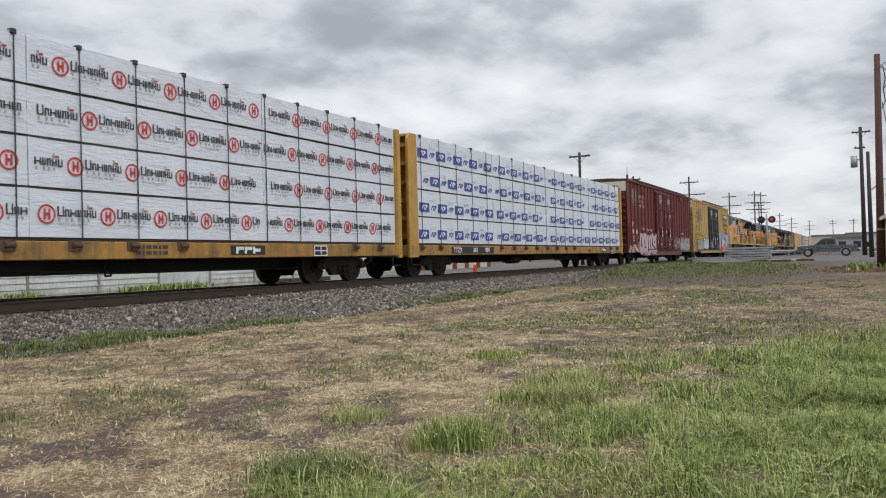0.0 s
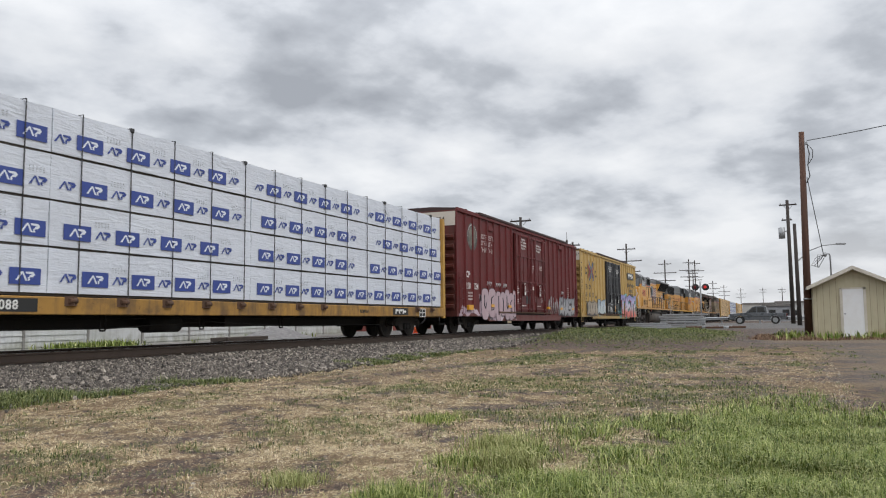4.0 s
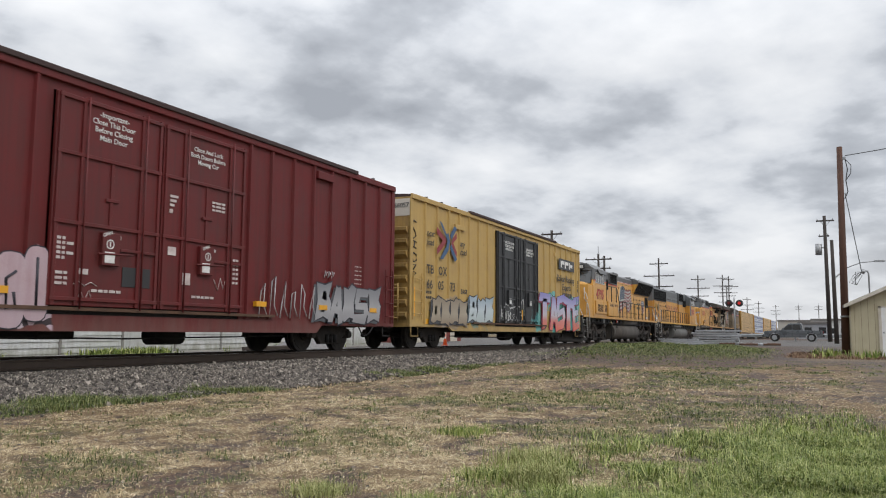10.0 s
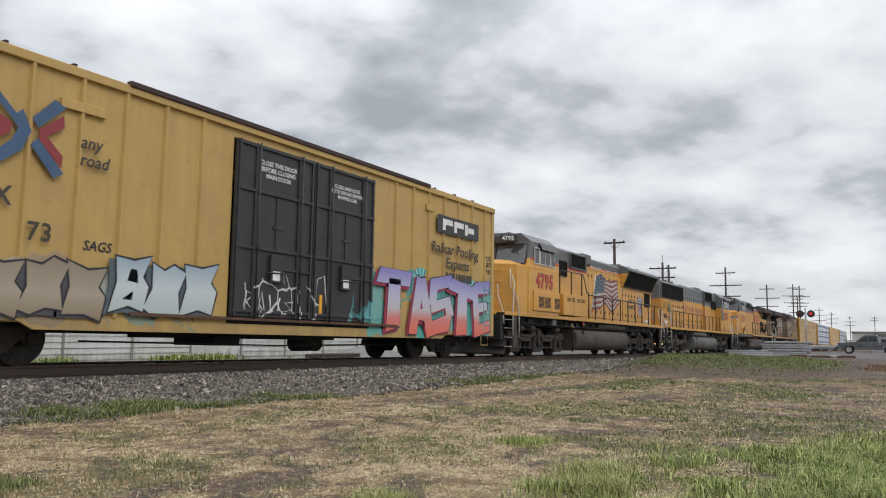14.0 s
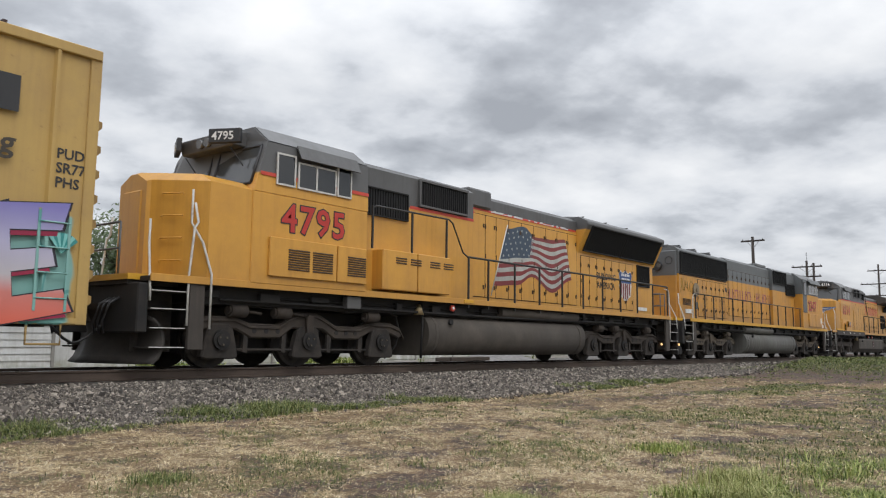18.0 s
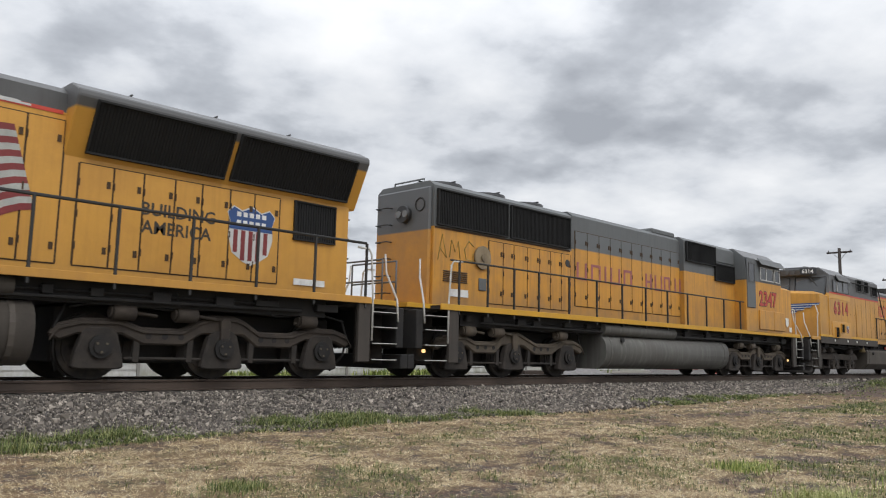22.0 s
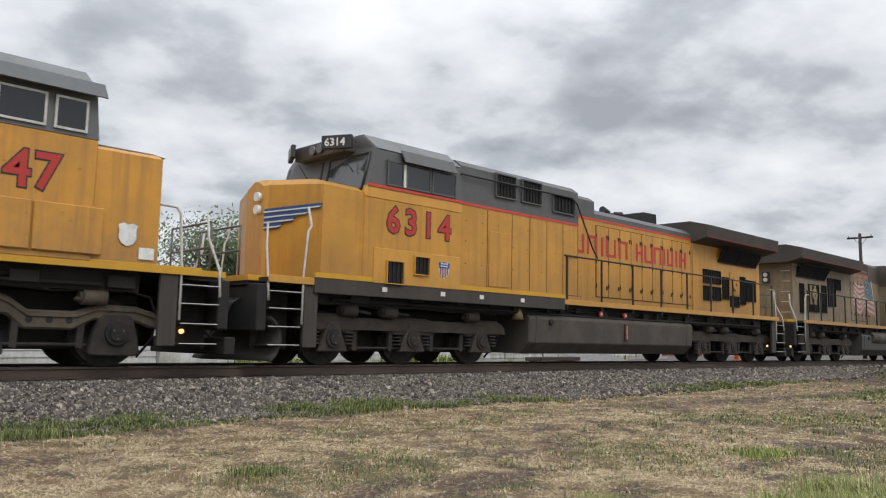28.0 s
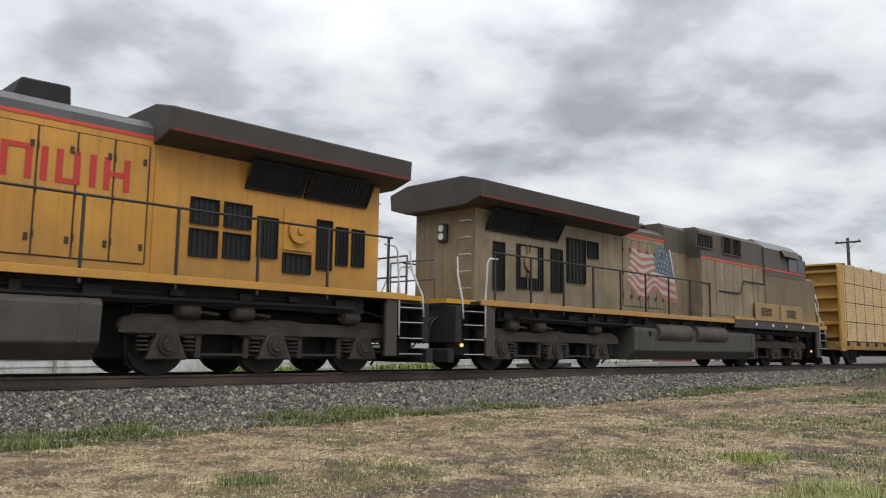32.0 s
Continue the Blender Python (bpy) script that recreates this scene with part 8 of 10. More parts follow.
    wide_nose(g, 1, 19.82, 19.45, 18.3, 3.36, 3.34, M_YEL2, wf=0.7, ch=0.16)
    part("nose_top", prism(B(), [(18.42, 3.372), (19.36, 3.372), (19.60, 3.350), (19.36, 3.385), (18.42, 3.388)], -1.28, 1.28), M_SILVER, g, "pale silver nose top")
    part("shield_patch", flat(B(), [(18.80, 2.16), (18.88, 2.20), (18.95, 2.17), (19.02, 2.20), (19.10, 2.16), (19.08, 2.08), (19.09, 1.96), (19.04, 1.88), (18.95, 1.84), (18.86, 1.88), (18.81, 1.96), (18.82, 2.08)], -1.53), M_WHITE, g, "white cut-out plate")
    part("notice", flat(B(), quad(19.14, 19.38, 1.66, 1.84), -1.53), M_WHITE, g)
    part("bell", cyl(B(), (19.2, -0.2, 3.3), (19.55, -0.2, 3.3), 0.07, 12, 0.13), M_GRAY, g)
    part("door_steps", box(B(), 15.4, 16.2, -1.52, -1.3, 1.85, 1.9), M_GRIME, g)
    walk_rail(g, 0.3, 15.2, [0.58, 1.54, 2.49, 3.45] + [4.72 + k * 1.27 for k in range(9)], h=0.97)
    walk_rail(g, 0.9, 15.2, [0.95 + k * 2.4 for k in range(6)], y=1.5)
    fuel_tank(g, 6.5, 14.0, M_TANK2)
    part("air_tank", cyl(B(), (6.5, -1.28, 1.30), (10.45, -1.28, 1.30), 0.17, 16), M_TANK2, g, "long air reservoir")
    six_wheel_truck(g, (0.92, 2.93, 5.16), cast=M_FRAME2)
    six_wheel_truck(g, (15.1, 17.07, 19.03), cast=M_FRAME2)
    step_well(g, 0.28, -1)
    step_well(g, L_ - 0.35, 1)
    bm = B()
    for z in (1.9, 2.3, 2.7, 3.1, 3.5, 3.9):
        tube(bm, [(0.21, 0.35, z), (0.05, 0.35, z), (0.05, 0.75, z), (0.21, 0.75, z)], 0.016, 5)
    part("grab_irons", bm, M_BLACKPAINT, h)
    part("lifting_bar", tube(B(), [(0.4, -0.5, 4.42), (0.4, -0.5, 4.54), (0.4, 0.5, 4.54), (0.4, 0.5, 4.42)], 0.02), M_GRAY2, h)
    return g


# -- a big wide-bodied locomotive with an overhanging radiator roof; turn=True is the sooted one, tail first --
def loco_winged(u0, yel, grey, hoodm, roofm, label, number, faded):
    L_ = 21.1
    g = loco_frame(u0, L_, label, sill_mat=M_YEL if not faded else M_YEL2)
    # built nose first towards -x; the faded one is mirrored lengthwise
    X = (lambda x: L_ - x) if faded else (lambda x: x)
    S = 1 if faded else -1
    def span(a, b):
        return tuple(sorted((X(a), X(b))))
    wide_nose(g, S, X(0.58), X(1.10), X(2.2), 3.54, 3.46, yel, wf=0.30, ch=0.24)
    C1, E1, H1, W0 = (5.9, 10.6, 14.5, 14.4) if faded else (4.75, 9.1, 15.9, 15.85)
    SP = 3.5
    duo = grey if faded else banded(mat("armour_yellow_cab", YEL, 0.42, var=0.07, scale=0.8, streak=((0.36, 0.16, 0.03), 0.3)), SP, (0.105, 0.105, 0.105))
    low, up = cab_shell(g, S, X(2.05), X(2.3), X(C1), 1.56, 3.28, 4.62, yel, duo)
    number_board(up, number, X(2.22), 0, 4.46, S)
    for a, b in ((2.62, 2.98), (3.12, 3.75), (3.85, 4.5)) if not faded else ((1.95, 2.6), (2.7, 3.5)):
        x0, x1 = span(a if not faded else a + 0.25, b if not faded else b + 0.25)
        cab_window(up, x0, x1, 3.60, 4.05, -1.56)
    if not faded:
        part("window_shade", box(B(), 3.01, 3.09, -1.575, -1.56, 3.58, 4.05), M_WHITE, up)
    x0, x1 = span(2.95, 4.45)
    part("sun_visor", prism(B(), [(-1.56, 4.34), (-1.70, 4.08), (-1.68, 4.07), (-1.54, 4.32)], x0, x1, "x"), grey, up, "window awning")
    x0, x1 = span(C1, E1)
    body = part("equipment_cab", box(B(), x0, x1, -1.48, 1.48, 1.56, SP, 0.01), hoodm if faded else yel, g, "full-width equipment body")
    part("equipment_top", prism(B(), [(-1.48, SP), (1.48, SP), (1.46, 4.36), (1.28, 4.50), (-1.28, 4.50), (-1.46, 4.36)], x0, x1, "x"), grey, body)
    x0, x1 = span(C1, E1)
    part("stripe", dash(B(), x0, x1, SP - 0.01, 0.06, -1.487), M_REDLINE, body, "thin red stripe")
    x0, x1 = span(2.1, C1)
    part("stripe", dash(B(), x0, x1, SP - 0.01, 0.06, -1.557), M_REDLINE, low)
    for a, b, z0, z1 in ((5.91, 6.57, 3.84, 4.34), (6.84, 7.53, 3.84, 4.34), (8.03, 8.87, 3.76, 4.16)) if not faded else ((9.86, 10.93, 3.84, 4.24), (8.5, 9.1, 3.78, 4.32), (7.77, 8.37, 3.78, 4.32)):
        x0, x1 = span(a, b)
        grille(g, x0, x1, z0, z1, -1.485, 6, body, frame=0.03, fm=grey)
    bm = B()
    for k in range(10):
        for zz in (1.7, 2.2, 2.7, 3.15):
            x = X(C1 + 0.2 + k * 0.53)
            cyl(bm, (x, -1.49, zz), (x, -1.48, zz), 0.012, 6)
    part("rivets", bm, M_SEAM, body)
    bm = B()
    for q in (C1 + 0.02, C1 + 0.9, C1 + 1.75, C1 + 2.4, C1 + 3.05, C1 + 3.7, E1 - 0.03):
        box(bm, X(q) - 0.008, X(q) + 0.008, -1.4835, -1.478, 1.72, SP - 0.03)
    x0, x1 = span(C1, E1)
    box(bm, x0, x1, -1.4835, -1.478, 1.70, 1.715)
    part("door_seam", bm, M_SEAM, body, "dark joints between body panels")
    x0, x1 = span(5.7, 6.4)
    part("access_door", box(B(), x0, x1, -1.50, -1.48, 1.75, 3.0, 0.006), hoodm if faded else yel, body)
    h0, h1 = span(E1, E1 + 1.4)
    nk = hood(g, h0, h1, 0.99, 4.50, 3.62 if faded else 3.90, hoodm, grey, label="tall hood behind the equipment body")
    if not faded:
        part("stripe", flat(B(), [(9.1, 3.50), (9.75, 3.42), (9.4, 3.86), (10.5, 3.86), (10.5, 3.92), (9.1, 3.92)], -0.996), M_REDLINE, nk, "red stripe stepping up")
    h0, h1 = span(E1 + 1.4, H1)
    h = hood(g, h0, h1, 0.97, 4.22, 3.90, hoodm, grey, bev=0.16)
    part("stripe", dash(B(), h0, h1, 3.87, 0.06, -0.977), M_REDLINE, h)
    nd = 9 if not faded else 5
    seams(g, [h0 + 0.1 + k * (h1 - h0 - 0.2) / nd for k in range(nd + 1)], -0.975, 1.80, 3.74, (h, hoodm))
    bm = cyl(B(), (X(12.4), -0.2, 4.42), (X(12.05), -0.2, 4.44), 0.05, 10, 0.12)
    cyl(bm, (X(12.5), 0.0, 4.38), (X(12.85), 0.0, 4.38), 0.05, 10, 0.10)
    cyl(bm, (X(12.45), -0.35, 4.38), (X(12.8), -0.35, 4.38), 0.04, 10, 0.09)
    box(bm, min(X(12.1), X(12.7)), max(X(12.1), X(12.7)), -0.4, 0.1, 4.2, 4.34)
    part("air_horn", bm, M_BLACKPAINT, h, "black air horns")
    x0, x1 = span(13.8, 14.7) if not faded else span(13.2, 14.1)
    part("exhaust_chimney", prism(B(), [(x0, 4.2), (x1, 4.2), (x1 - 0.03, 4.62), (x0 + 0.12, 4.60)], -0.45, 0.45, bev=0.03), M_BLACK, h, "black exhaust chimney")
    # radiator
    r0, r1 = span(H1, 20.75)
    rb = part("radiator_body", box(B(), r0, r1, -1.0, 1.0, 1.56, 3.9), hoodm if not faded else hoodm, g, "radiator compartment")
    w0, w1 = span(W0, 21.15)
    part("radiator_roof", prism(B(), [(-1.02, 3.80), (-1.54, 3.95), (-1.58, 4.34), (-0.95, 4.50), (0.95, 4.50), (1.58, 4.34), (1.54, 3.95), (1.02, 3.80)], w0, w1, "x", bev=0.02), roofm, rb, "dark overhanging radiator roof")
    part("stripe", prism(B(), [(-1.535, 3.945), (-1.556, 3.945), (-1.562, 3.985), (-1.54, 3.99)], w0 + 0.02, w1 - 0.02, "x"), M_REDDULL, rb, "dull red stripe")
    # frames are black too, which puts the shade under the roof into their colour
    for a, b in ((17.60, 18.76), (18.88, 20.36)):
        x0, x1 = span(a, b)
        grille(g, x0, x1, 3.34, 3.78, -1.02, 16, rb, lean=0.24, frame=0.025, fm=M_SLAT)
    for a, b, z0, z1 in ((16.56, 17.06, 2.02, 2.46), (16.56, 17.06, 2.58, 3.0), (17.20, 17.71, 2.04, 2.46), (17.20, 17.71, 2.58, 3.0), (17.88, 18.28, 2.11, 2.83), (18.44, 19.04, 1.88, 2.22), (19.20, 19.53, 1.99, 2.93), (19.66, 19.92, 2.11, 2.84), (20.06, 20.34, 2.12, 2.84)) if not faded else ((19.72, 20.10, 1.92, 3.05), (18.88, 19.22, 2.0, 3.08), (18.22, 18.74, 2.0, 3.08), (17.39, 17.84, 2.0, 3.10), (16.34, 17.15, 2.3, 3.46), (15.73, 16.20, 3.03, 3.46)):
        x0, x1 = span(a, b)
        grille(g, x0, x1, z0, z1, -1.005, 5, rb, frame=0.018, fm=M_SLAT)
    x0, x1 = span(18.42, 19.08)
    part("alcove", box(B(), x0, x1, -1.03, -1.0, 2.28, 3.06, 0.01), hoodm, rb)
    bm = cyl(B(), (X(18.75), -1.10, 2.66), (X(18.75), -1.03, 2.66), 0.24, 18)
    cyl(bm, (X(18.75), -1.14, 2.66), (X(18.75), -1.09, 2.66), 0.07, 10)
    part("hand_brake", bm, hoodm, rb, "hand brake wheel")
    # end of the hood
    xe = X(20.75)
    bm = B()
    for z in (1.9, 2.3, 2.7, 3.1, 3.5):
        tube(bm, [(xe, -0.9, z), (xe - S * 0.12, -0.9, z), (xe - S * 0.12, -0.6, z), (xe, -0.6, z)], 0.014, 5)
    part("grab_irons", bm, M_HANDRAIL, rb)
    tl = part("tail_light", box(B(), min(xe, xe - S * 0.12), max(xe, xe - S * 0.12), -0.15, 0.15, 3.05, 3.5, 0.03), M_BLACKPAINT, rb, "twin tail headlight")
    for z in (3.18, 3.38):
        part("lens", cyl(B(), (xe - S * 0.12, 0, z), (xe - S * 0.14, 0, z), 0.085, 12), M_LAMP, tl)
    # sills, tank, running gear
    x0, x1 = span(0.95, 8.45)
    part("side_skirt", box(B(), x0, x1, -1.56, -1.46, 1.33, 1.61, 0.01), M_STEPS, g, "grimy side skirt")
    part("skirt_edge", box(B(), x0, x1, -1.565, -1.50, 1.615, 1.71), M_SILLY if not faded else M_YEL2, g, "yellow edge over the skirt")
    for a in (2.6, 4.2, 5.4, 6.8):
        part("step_marker", box(B(), X(a) - 0.06, X(a) + 0.06, -1.575, -1.56, 1.44, 1.53), M_WHITE, g, "small white marker")
    x0, x1 = span(7.2, 15.0) if not faded else span(6.65, 14.55)
    fuel_tank(g, x0, x1, M_TANK if not faded else M_SOOTTANK, round_=False)
    six_wheel_truck(g, tuple(sorted(X(q) for q in ((1.70, 3.75, 5.85) if not faded else (2.15, 4.25, 6.35)))), flat_beam=True)
    six_wheel_truck(g, tuple(sorted(X(q) for q in ((16.2, 18.25, 20.3) if not faded else (15.75, 17.85, 19.95)))), flat_beam=True)
    step_well(g, X(0.75), S, plow=True)
    step_well(g, X(L_ - 0.2), -S)
    a, b = span(E1 - 0.6, 20.7)
    walk_rail(g, a, b, [a + 0.1 + k * (b - a - 0.2) / 8 for k in range(9)], h=1.10)
    walk_rail(g, a, b, [a + 0.1 + k * (b - a - 0.2) / 5 for k in range(6)], y=1.5)
    rail2 = tube(B(), [(X(4.7), -1.56, 4.14), (X(8.7), -1.56, 4.17), (X(8.95), -1.55, 4.05), (X(9.75), -1.48, 2.95), (X(9.95), -1.48, 2.75)], 0.022) if not faded else tube(B(), [(X(4.8), -1.52, 2.95), (X(7.6), -1.52, 2.95), (X(7.9), -1.52, 2.5), (X(9.4), -1.5, 2.5)], 0.022)
    part("side_rail", rail2, M_GRAYRAIL, g, "grey side handrail")
    return g, low, body, h


M_SOOTTANK = mat("sooty_fuel_tank", (0.07, 0.064, 0.056), 0.75, var=0.2, scale=0.8, streak=((0.11, 0.10, 0.085), 0.5))

g1 = loco_flared()
g2 = loco_square()
g3, low3, body3, hood3 = loco_winged(64.75, M_YEL3, M_GRAY, M_YEL3, M_SOOT, "bright yellow diesel locomotive with grey cab roof and radiator wings", "6314", False)
road_number("6314", 0.74, 2.60, -1.556, 2.64, low3, 1.3)
eq = part("equipment_door", box(B(), 2.3, 4.7, -1.575, -1.55, 1.60, 2.30, 0.01), M_YEL, low3)
grille(g3, 2.62, 3.05, 1.62, 2.05, -1.58, 4, eq, frame=0.02, fm=M_YEL)
grille(g3, 3.35, 3.75, 1.85, 2.2, -1.58, 4, eq, frame=0.02, fm=M_YEL)
shield(g3, 4.2, 2.0, 0.17, -1.58)
bm = B()
word_marks(bm, ((9.55, 0.48), (10.16, 0.48), (10.83, 0.11), (11.05, 0.50), (11.68, 0.46), (12.58, 0.38), (13.05, 0.46), (13.56, 0.44), (14.12, 0.11), (14.34, 0.36), (14.84, 0.11), (15.06, 0.42)), 2.92, 0.52, -0.996, 0.10)
part("lettering", bm, M_REDNUM, hood3, "bold red painted marks")
# wings painted on the slanted nose
wing, feather = B(), B()
for k in range(4):
    z = 2.55 + k * 0.10
    a, b = 0.10 - 0.0, 0.62 + k * 0.13
    t0, t1 = (0.05, 0.30 + 0.22 * k)
    def on(t, zz, d):
        # along the slanted flank from front face to side
        fx, fy = 0.58 + 0.5 * t, -(0.25 + 1.25 * t)
        return (fx - 0.04 * d - 0.010, fy - 0.016 * d - 0.004, zz)
    for bm_, zz, hh, d in ((wing, z, 0.10, 0.2), (feather, z + 0.018, 0.03, 0.45)):
        vs = [bm_.verts.new(on(t, q, d)) for t, q in ((t0, zz), (t1, zz + 0.06 * t1), (t1 + 0.06, zz + hh + 0.06 * t1), (t0, zz + hh))]
        vs2 = [bm_.verts.new(v.co + Vector((0.008, 0.003, 0))) for v in vs]
        bm_.faces.new(vs), bm_.faces.new(vs2[::-1])
        for i in range(4):
            j = (i + 1) % 4
            bm_.faces.new((vs[i], vs2[i], vs2[j], vs[j]))
part("nose_wing", wing, M_SHIELDB, g3, "painted blue wing on the nose")
part("wing_feathers", feather, M_FLAGW, g3, "white feather stripes")
bm = B()
for z in (2.95, 3.2):
    cyl(bm, (0.50, -0.14, z), (0.60, -0.14, z), 0.09, 14)
part("headlight", bm, M_LAMP, g3, "paired nose headlights")
fg = part("fuel_gauge", box(B(), 11.25, 11.42, -1.475, -1.45, 0.62, 1.06, 0.006), mat("dark_red_gauge", (0.10, 0.016, 0.018), 0.5, var=0.15), g3, "dark red fuel gauge strip")
for k in range(7):
    part("tick", box(B(), 11.31, 11.36, -1.478, -1.474, 0.68 + k * 0.05, 0.70 + k * 0.05), M_WHITE, fg)
for x in (10.2, 11.35):
    sh_ = part("fuel_shutoff", cyl(B(), (x, -1.42, 1.30), (x, -1.36, 1.30), 0.075, 14), M_REDLINE, g3, "round red fuel cut-off")
    part("button", cyl(B(), (x, -1.44, 1.30), (x, -1.42, 1.30), 0.035, 10), M_WHITE, sh_)
part("bell", cyl(B(), (6.95, -1.3, 1.35), (6.95, -1.3, 1.05), 0.06, 12, 0.15), M_BELL, g3, "brass bell")

g4, low4, body4, hood4 = loco_winged(88.1, M_FADE, M_FADEG, M_FADEH, M_SOOT, "sooty faded diesel locomotive with a worn painted flag", "7", True)
flag(g4, 6.9, 9.85, 2.0, 3.75, -0.992, mirror=True, inks=(mat("faded_flag_red", (0.40, 0.15, 0.125), 0.6, var=0.3, scale=3), mat("faded_flag_white", (0.46, 0.42, 0.35), 0.6, var=0.3, scale=3), mat("faded_flag_blue", (0.085, 0.13, 0.17), 0.6, var=0.3, scale=3)))
bm = B()
for x in (7.75, 10.1):
    cyl(bm, (x, -1.30, 1.05), (x + 2.0, -1.30, 1.05), 0.27, 18)
part("air_tank", bm, M_TANK, g4, "two round air reservoirs")
for a, b in ((14.2, 16.2), (16.4, 18.4)):
    bx = part("equipment_door", box(B(), a, b, -1.585, -1.55, 1.62, 2.25, 0.012), mat("dusty_yellow_door", (0.36, 0.23, 0.085), 0.6, var=0.2, dirt=((0.18, 0.13, 0.075), 0.7, 1.2), streak=((0.16, 0.12, 0.07), 0.6)), low4)
    louvres(bx, a + 0.5, a + 1.4, 1.8, 2.1, -1.585, 6, M_SEAM)

# ---- standing things ----
M_SIDING = mat("cream_plywood_siding", (0.50, 0.45, 0.31), 0.7, var=0.08, scale=1.2, streak=((0.36, 0.31, 0.20), 0.45), dirt=((0.38, 0.33, 0.22), 0.4, 1.5), low=((0.36, 0.28, 0.17), 0.35, 0.3, 0.7))
M_FASCIA = mat("weathered_white_trim", (0.62, 0.58, 0.50), 0.7, var=0.1, dirt=((0.35, 0.28, 0.2), 0.5, 3.0))
M_DOORW = mat("white_door", (0.80, 0.80, 0.80), 0.5, var=0.04, dirt=((0.5, 0.47, 0.42), 0.3, 2.0))
M_SHINGLE = mat("grey_shingle", (0.20, 0.19, 0.18), 0.9, var=0.25, scale=5, bump=0.5)
M_POLE = mat("weathered_pole_wood", (0.105, 0.052, 0.035), 0.9, var=0.25, scale=2.0, streak=((0.055, 0.032, 0.024), 0.7), bump=0.4)
M_POLED = mat("dark_creosoted_pole", (0.05, 0.04, 0.035), 0.9, var=0.25, scale=2.0, bump=0.4)
M_GALV = mat("galvanised_steel", (0.38, 0.39, 0.40), 0.5, 0.5, var=0.15, scale=3, dirt=((0.22, 0.20, 0.18), 0.4, 2.0))
M_WIRE = mat("black_cable", (0.03, 0.03, 0.03), 0.6)
M_WHITEWALL = mat("whitewashed_boards", (0.60, 0.61, 0.60), 0.7, var=0.12, scale=0.7, streak=((0.36, 0.36, 0.34), 0.6), dirt=((0.33, 0.32, 0.29), 0.6, 1.2), low=((0.27, 0.27, 0.21), 0.45, 0.4, 0.8))
M_WALLPOST = mat("weathered_grey_batten", (0.26, 0.25, 0.23), 0.8, var=0.2)
M_CONC = mat("pale_concrete", (0.42, 0.40, 0.37), 0.85, var=0.15, scale=1.5, bump=0.3)


def build_shed():
    x0, y0, y1, ze, za, dep = 35.8, -0.92, -3.82, 2.12, 2.80, 4.2
    ym = (y0 + y1) / 2
    shed = thing("shed", "small cream plywood shed with a gabled roof", "shed", m=pose(0, 0, 0))
    gab = [(y1, -0.05), (y0, -0.05), (y0, ze), (ym, za), (y1, ze)]
    # front wall with a doorway, built of boards either side and above
    dl, dr, dt = -1.90, -2.80, 2.02
    front = part("front_wall", prism(B(), [(dl, -0.05), (y0, -0.05), (y0, ze), (dl, ze + (za - ze) * (y0 - dl) / (y0 - ym))], x0, x0 + 0.09, "x"), M_SIDING, shed, "cream boarded front")
    part("front_wall", prism(B(), [(y1, -0.05), (dr, -0.05), (dr, ze + (za - ze) * (dr - y1) / (ym - y1)), (y1, ze)], x0, x0 + 0.09, "x"), M_SIDING, shed)
    part("front_wall", prism(B(), [(dr, dt), (dl, dt), (dl, ze + (za - ze) * (y0 - dl) / (y0 - ym)), (ym, za), (dr, ze + (za - ze) * (dr - y1) / (ym - y1))], x0, x0 + 0.09, "x"), M_SIDING, shed)
    part("back_wall", prism(B(), gab, x0 + dep - 0.09, x0 + dep, "x"), M_SIDING, shed)
    for y in (y0, y1 + 0.09):
        part("side_wall", box(B(), x0 + 0.09, x0 + dep - 0.09, y - 0.09, y, -0.05, ze), M_SIDING, shed)
    for k in range(12):
        y = y0 - 0.12 - k * 0.24
        if dr - 0.06 < y < dl + 0.06:
            continue
        top = ze + (za - ze) * (1 - abs(y - ym) / (y0 - ym)) - 0.12
        part("groove", box(B(), x0 - 0.003, x0, y - 0.006, y + 0.006, 0.02, top), M_SEAMC, shed)
    for s in (1, -1):
        ye = y0 + 0.24 if s > 0 else y1 - 0.24
        zz = ze - (za - ze) * 0.24 / (y0 - ym)
        part("roof_slope", prism(B(), [(ye, zz), (ym, za + 0.0), (ym, za + 0.09), (ye, zz + 0.09)], x0 - 0.28, x0 + dep + 0.2, "x"), M_SHINGLE, shed, "grey shingled slope")
        part("fascia", prism(B(), [(ye, zz - 0.06), (ym, za - 0.06), (ym, za + 0.085), (ye, zz + 0.085)], x0 - 0.31, x0 - 0.28, "x"), M_FASCIA, shed, "pale barge board")
    d = part("door", box(B(), x0 - 0.02, x0 + 0.03, dr + 0.05, dl - 0.05, 0.04, dt - 0.05, 0.006), M_DOORW, shed, "plain white door")
    part("door_knob", cyl(B(), (x0 - 0.08, dl - 0.14, 0.98), (x0 - 0.02, dl - 0.14, 0.98), 0.035, 10), M_GALV, d)
    for a, b, c, e in ((dr, dr + 0.06, 0, dt), (dl - 0.06, dl, 0, dt), (dr, dl, dt - 0.06, dt)):
        part("door_trim", box(B(), x0 - 0.035, x0 + 0.01, a - 0.02, b + 0.02, c, e), M_FASCIA, shed)
    part("door_sill", box(B(), x0 - 0.35, x0 - 0.02, dr - 0.05, dl + 0.05, -0.02, 0.05, 0.01), M_CONC, shed, "concrete door step")
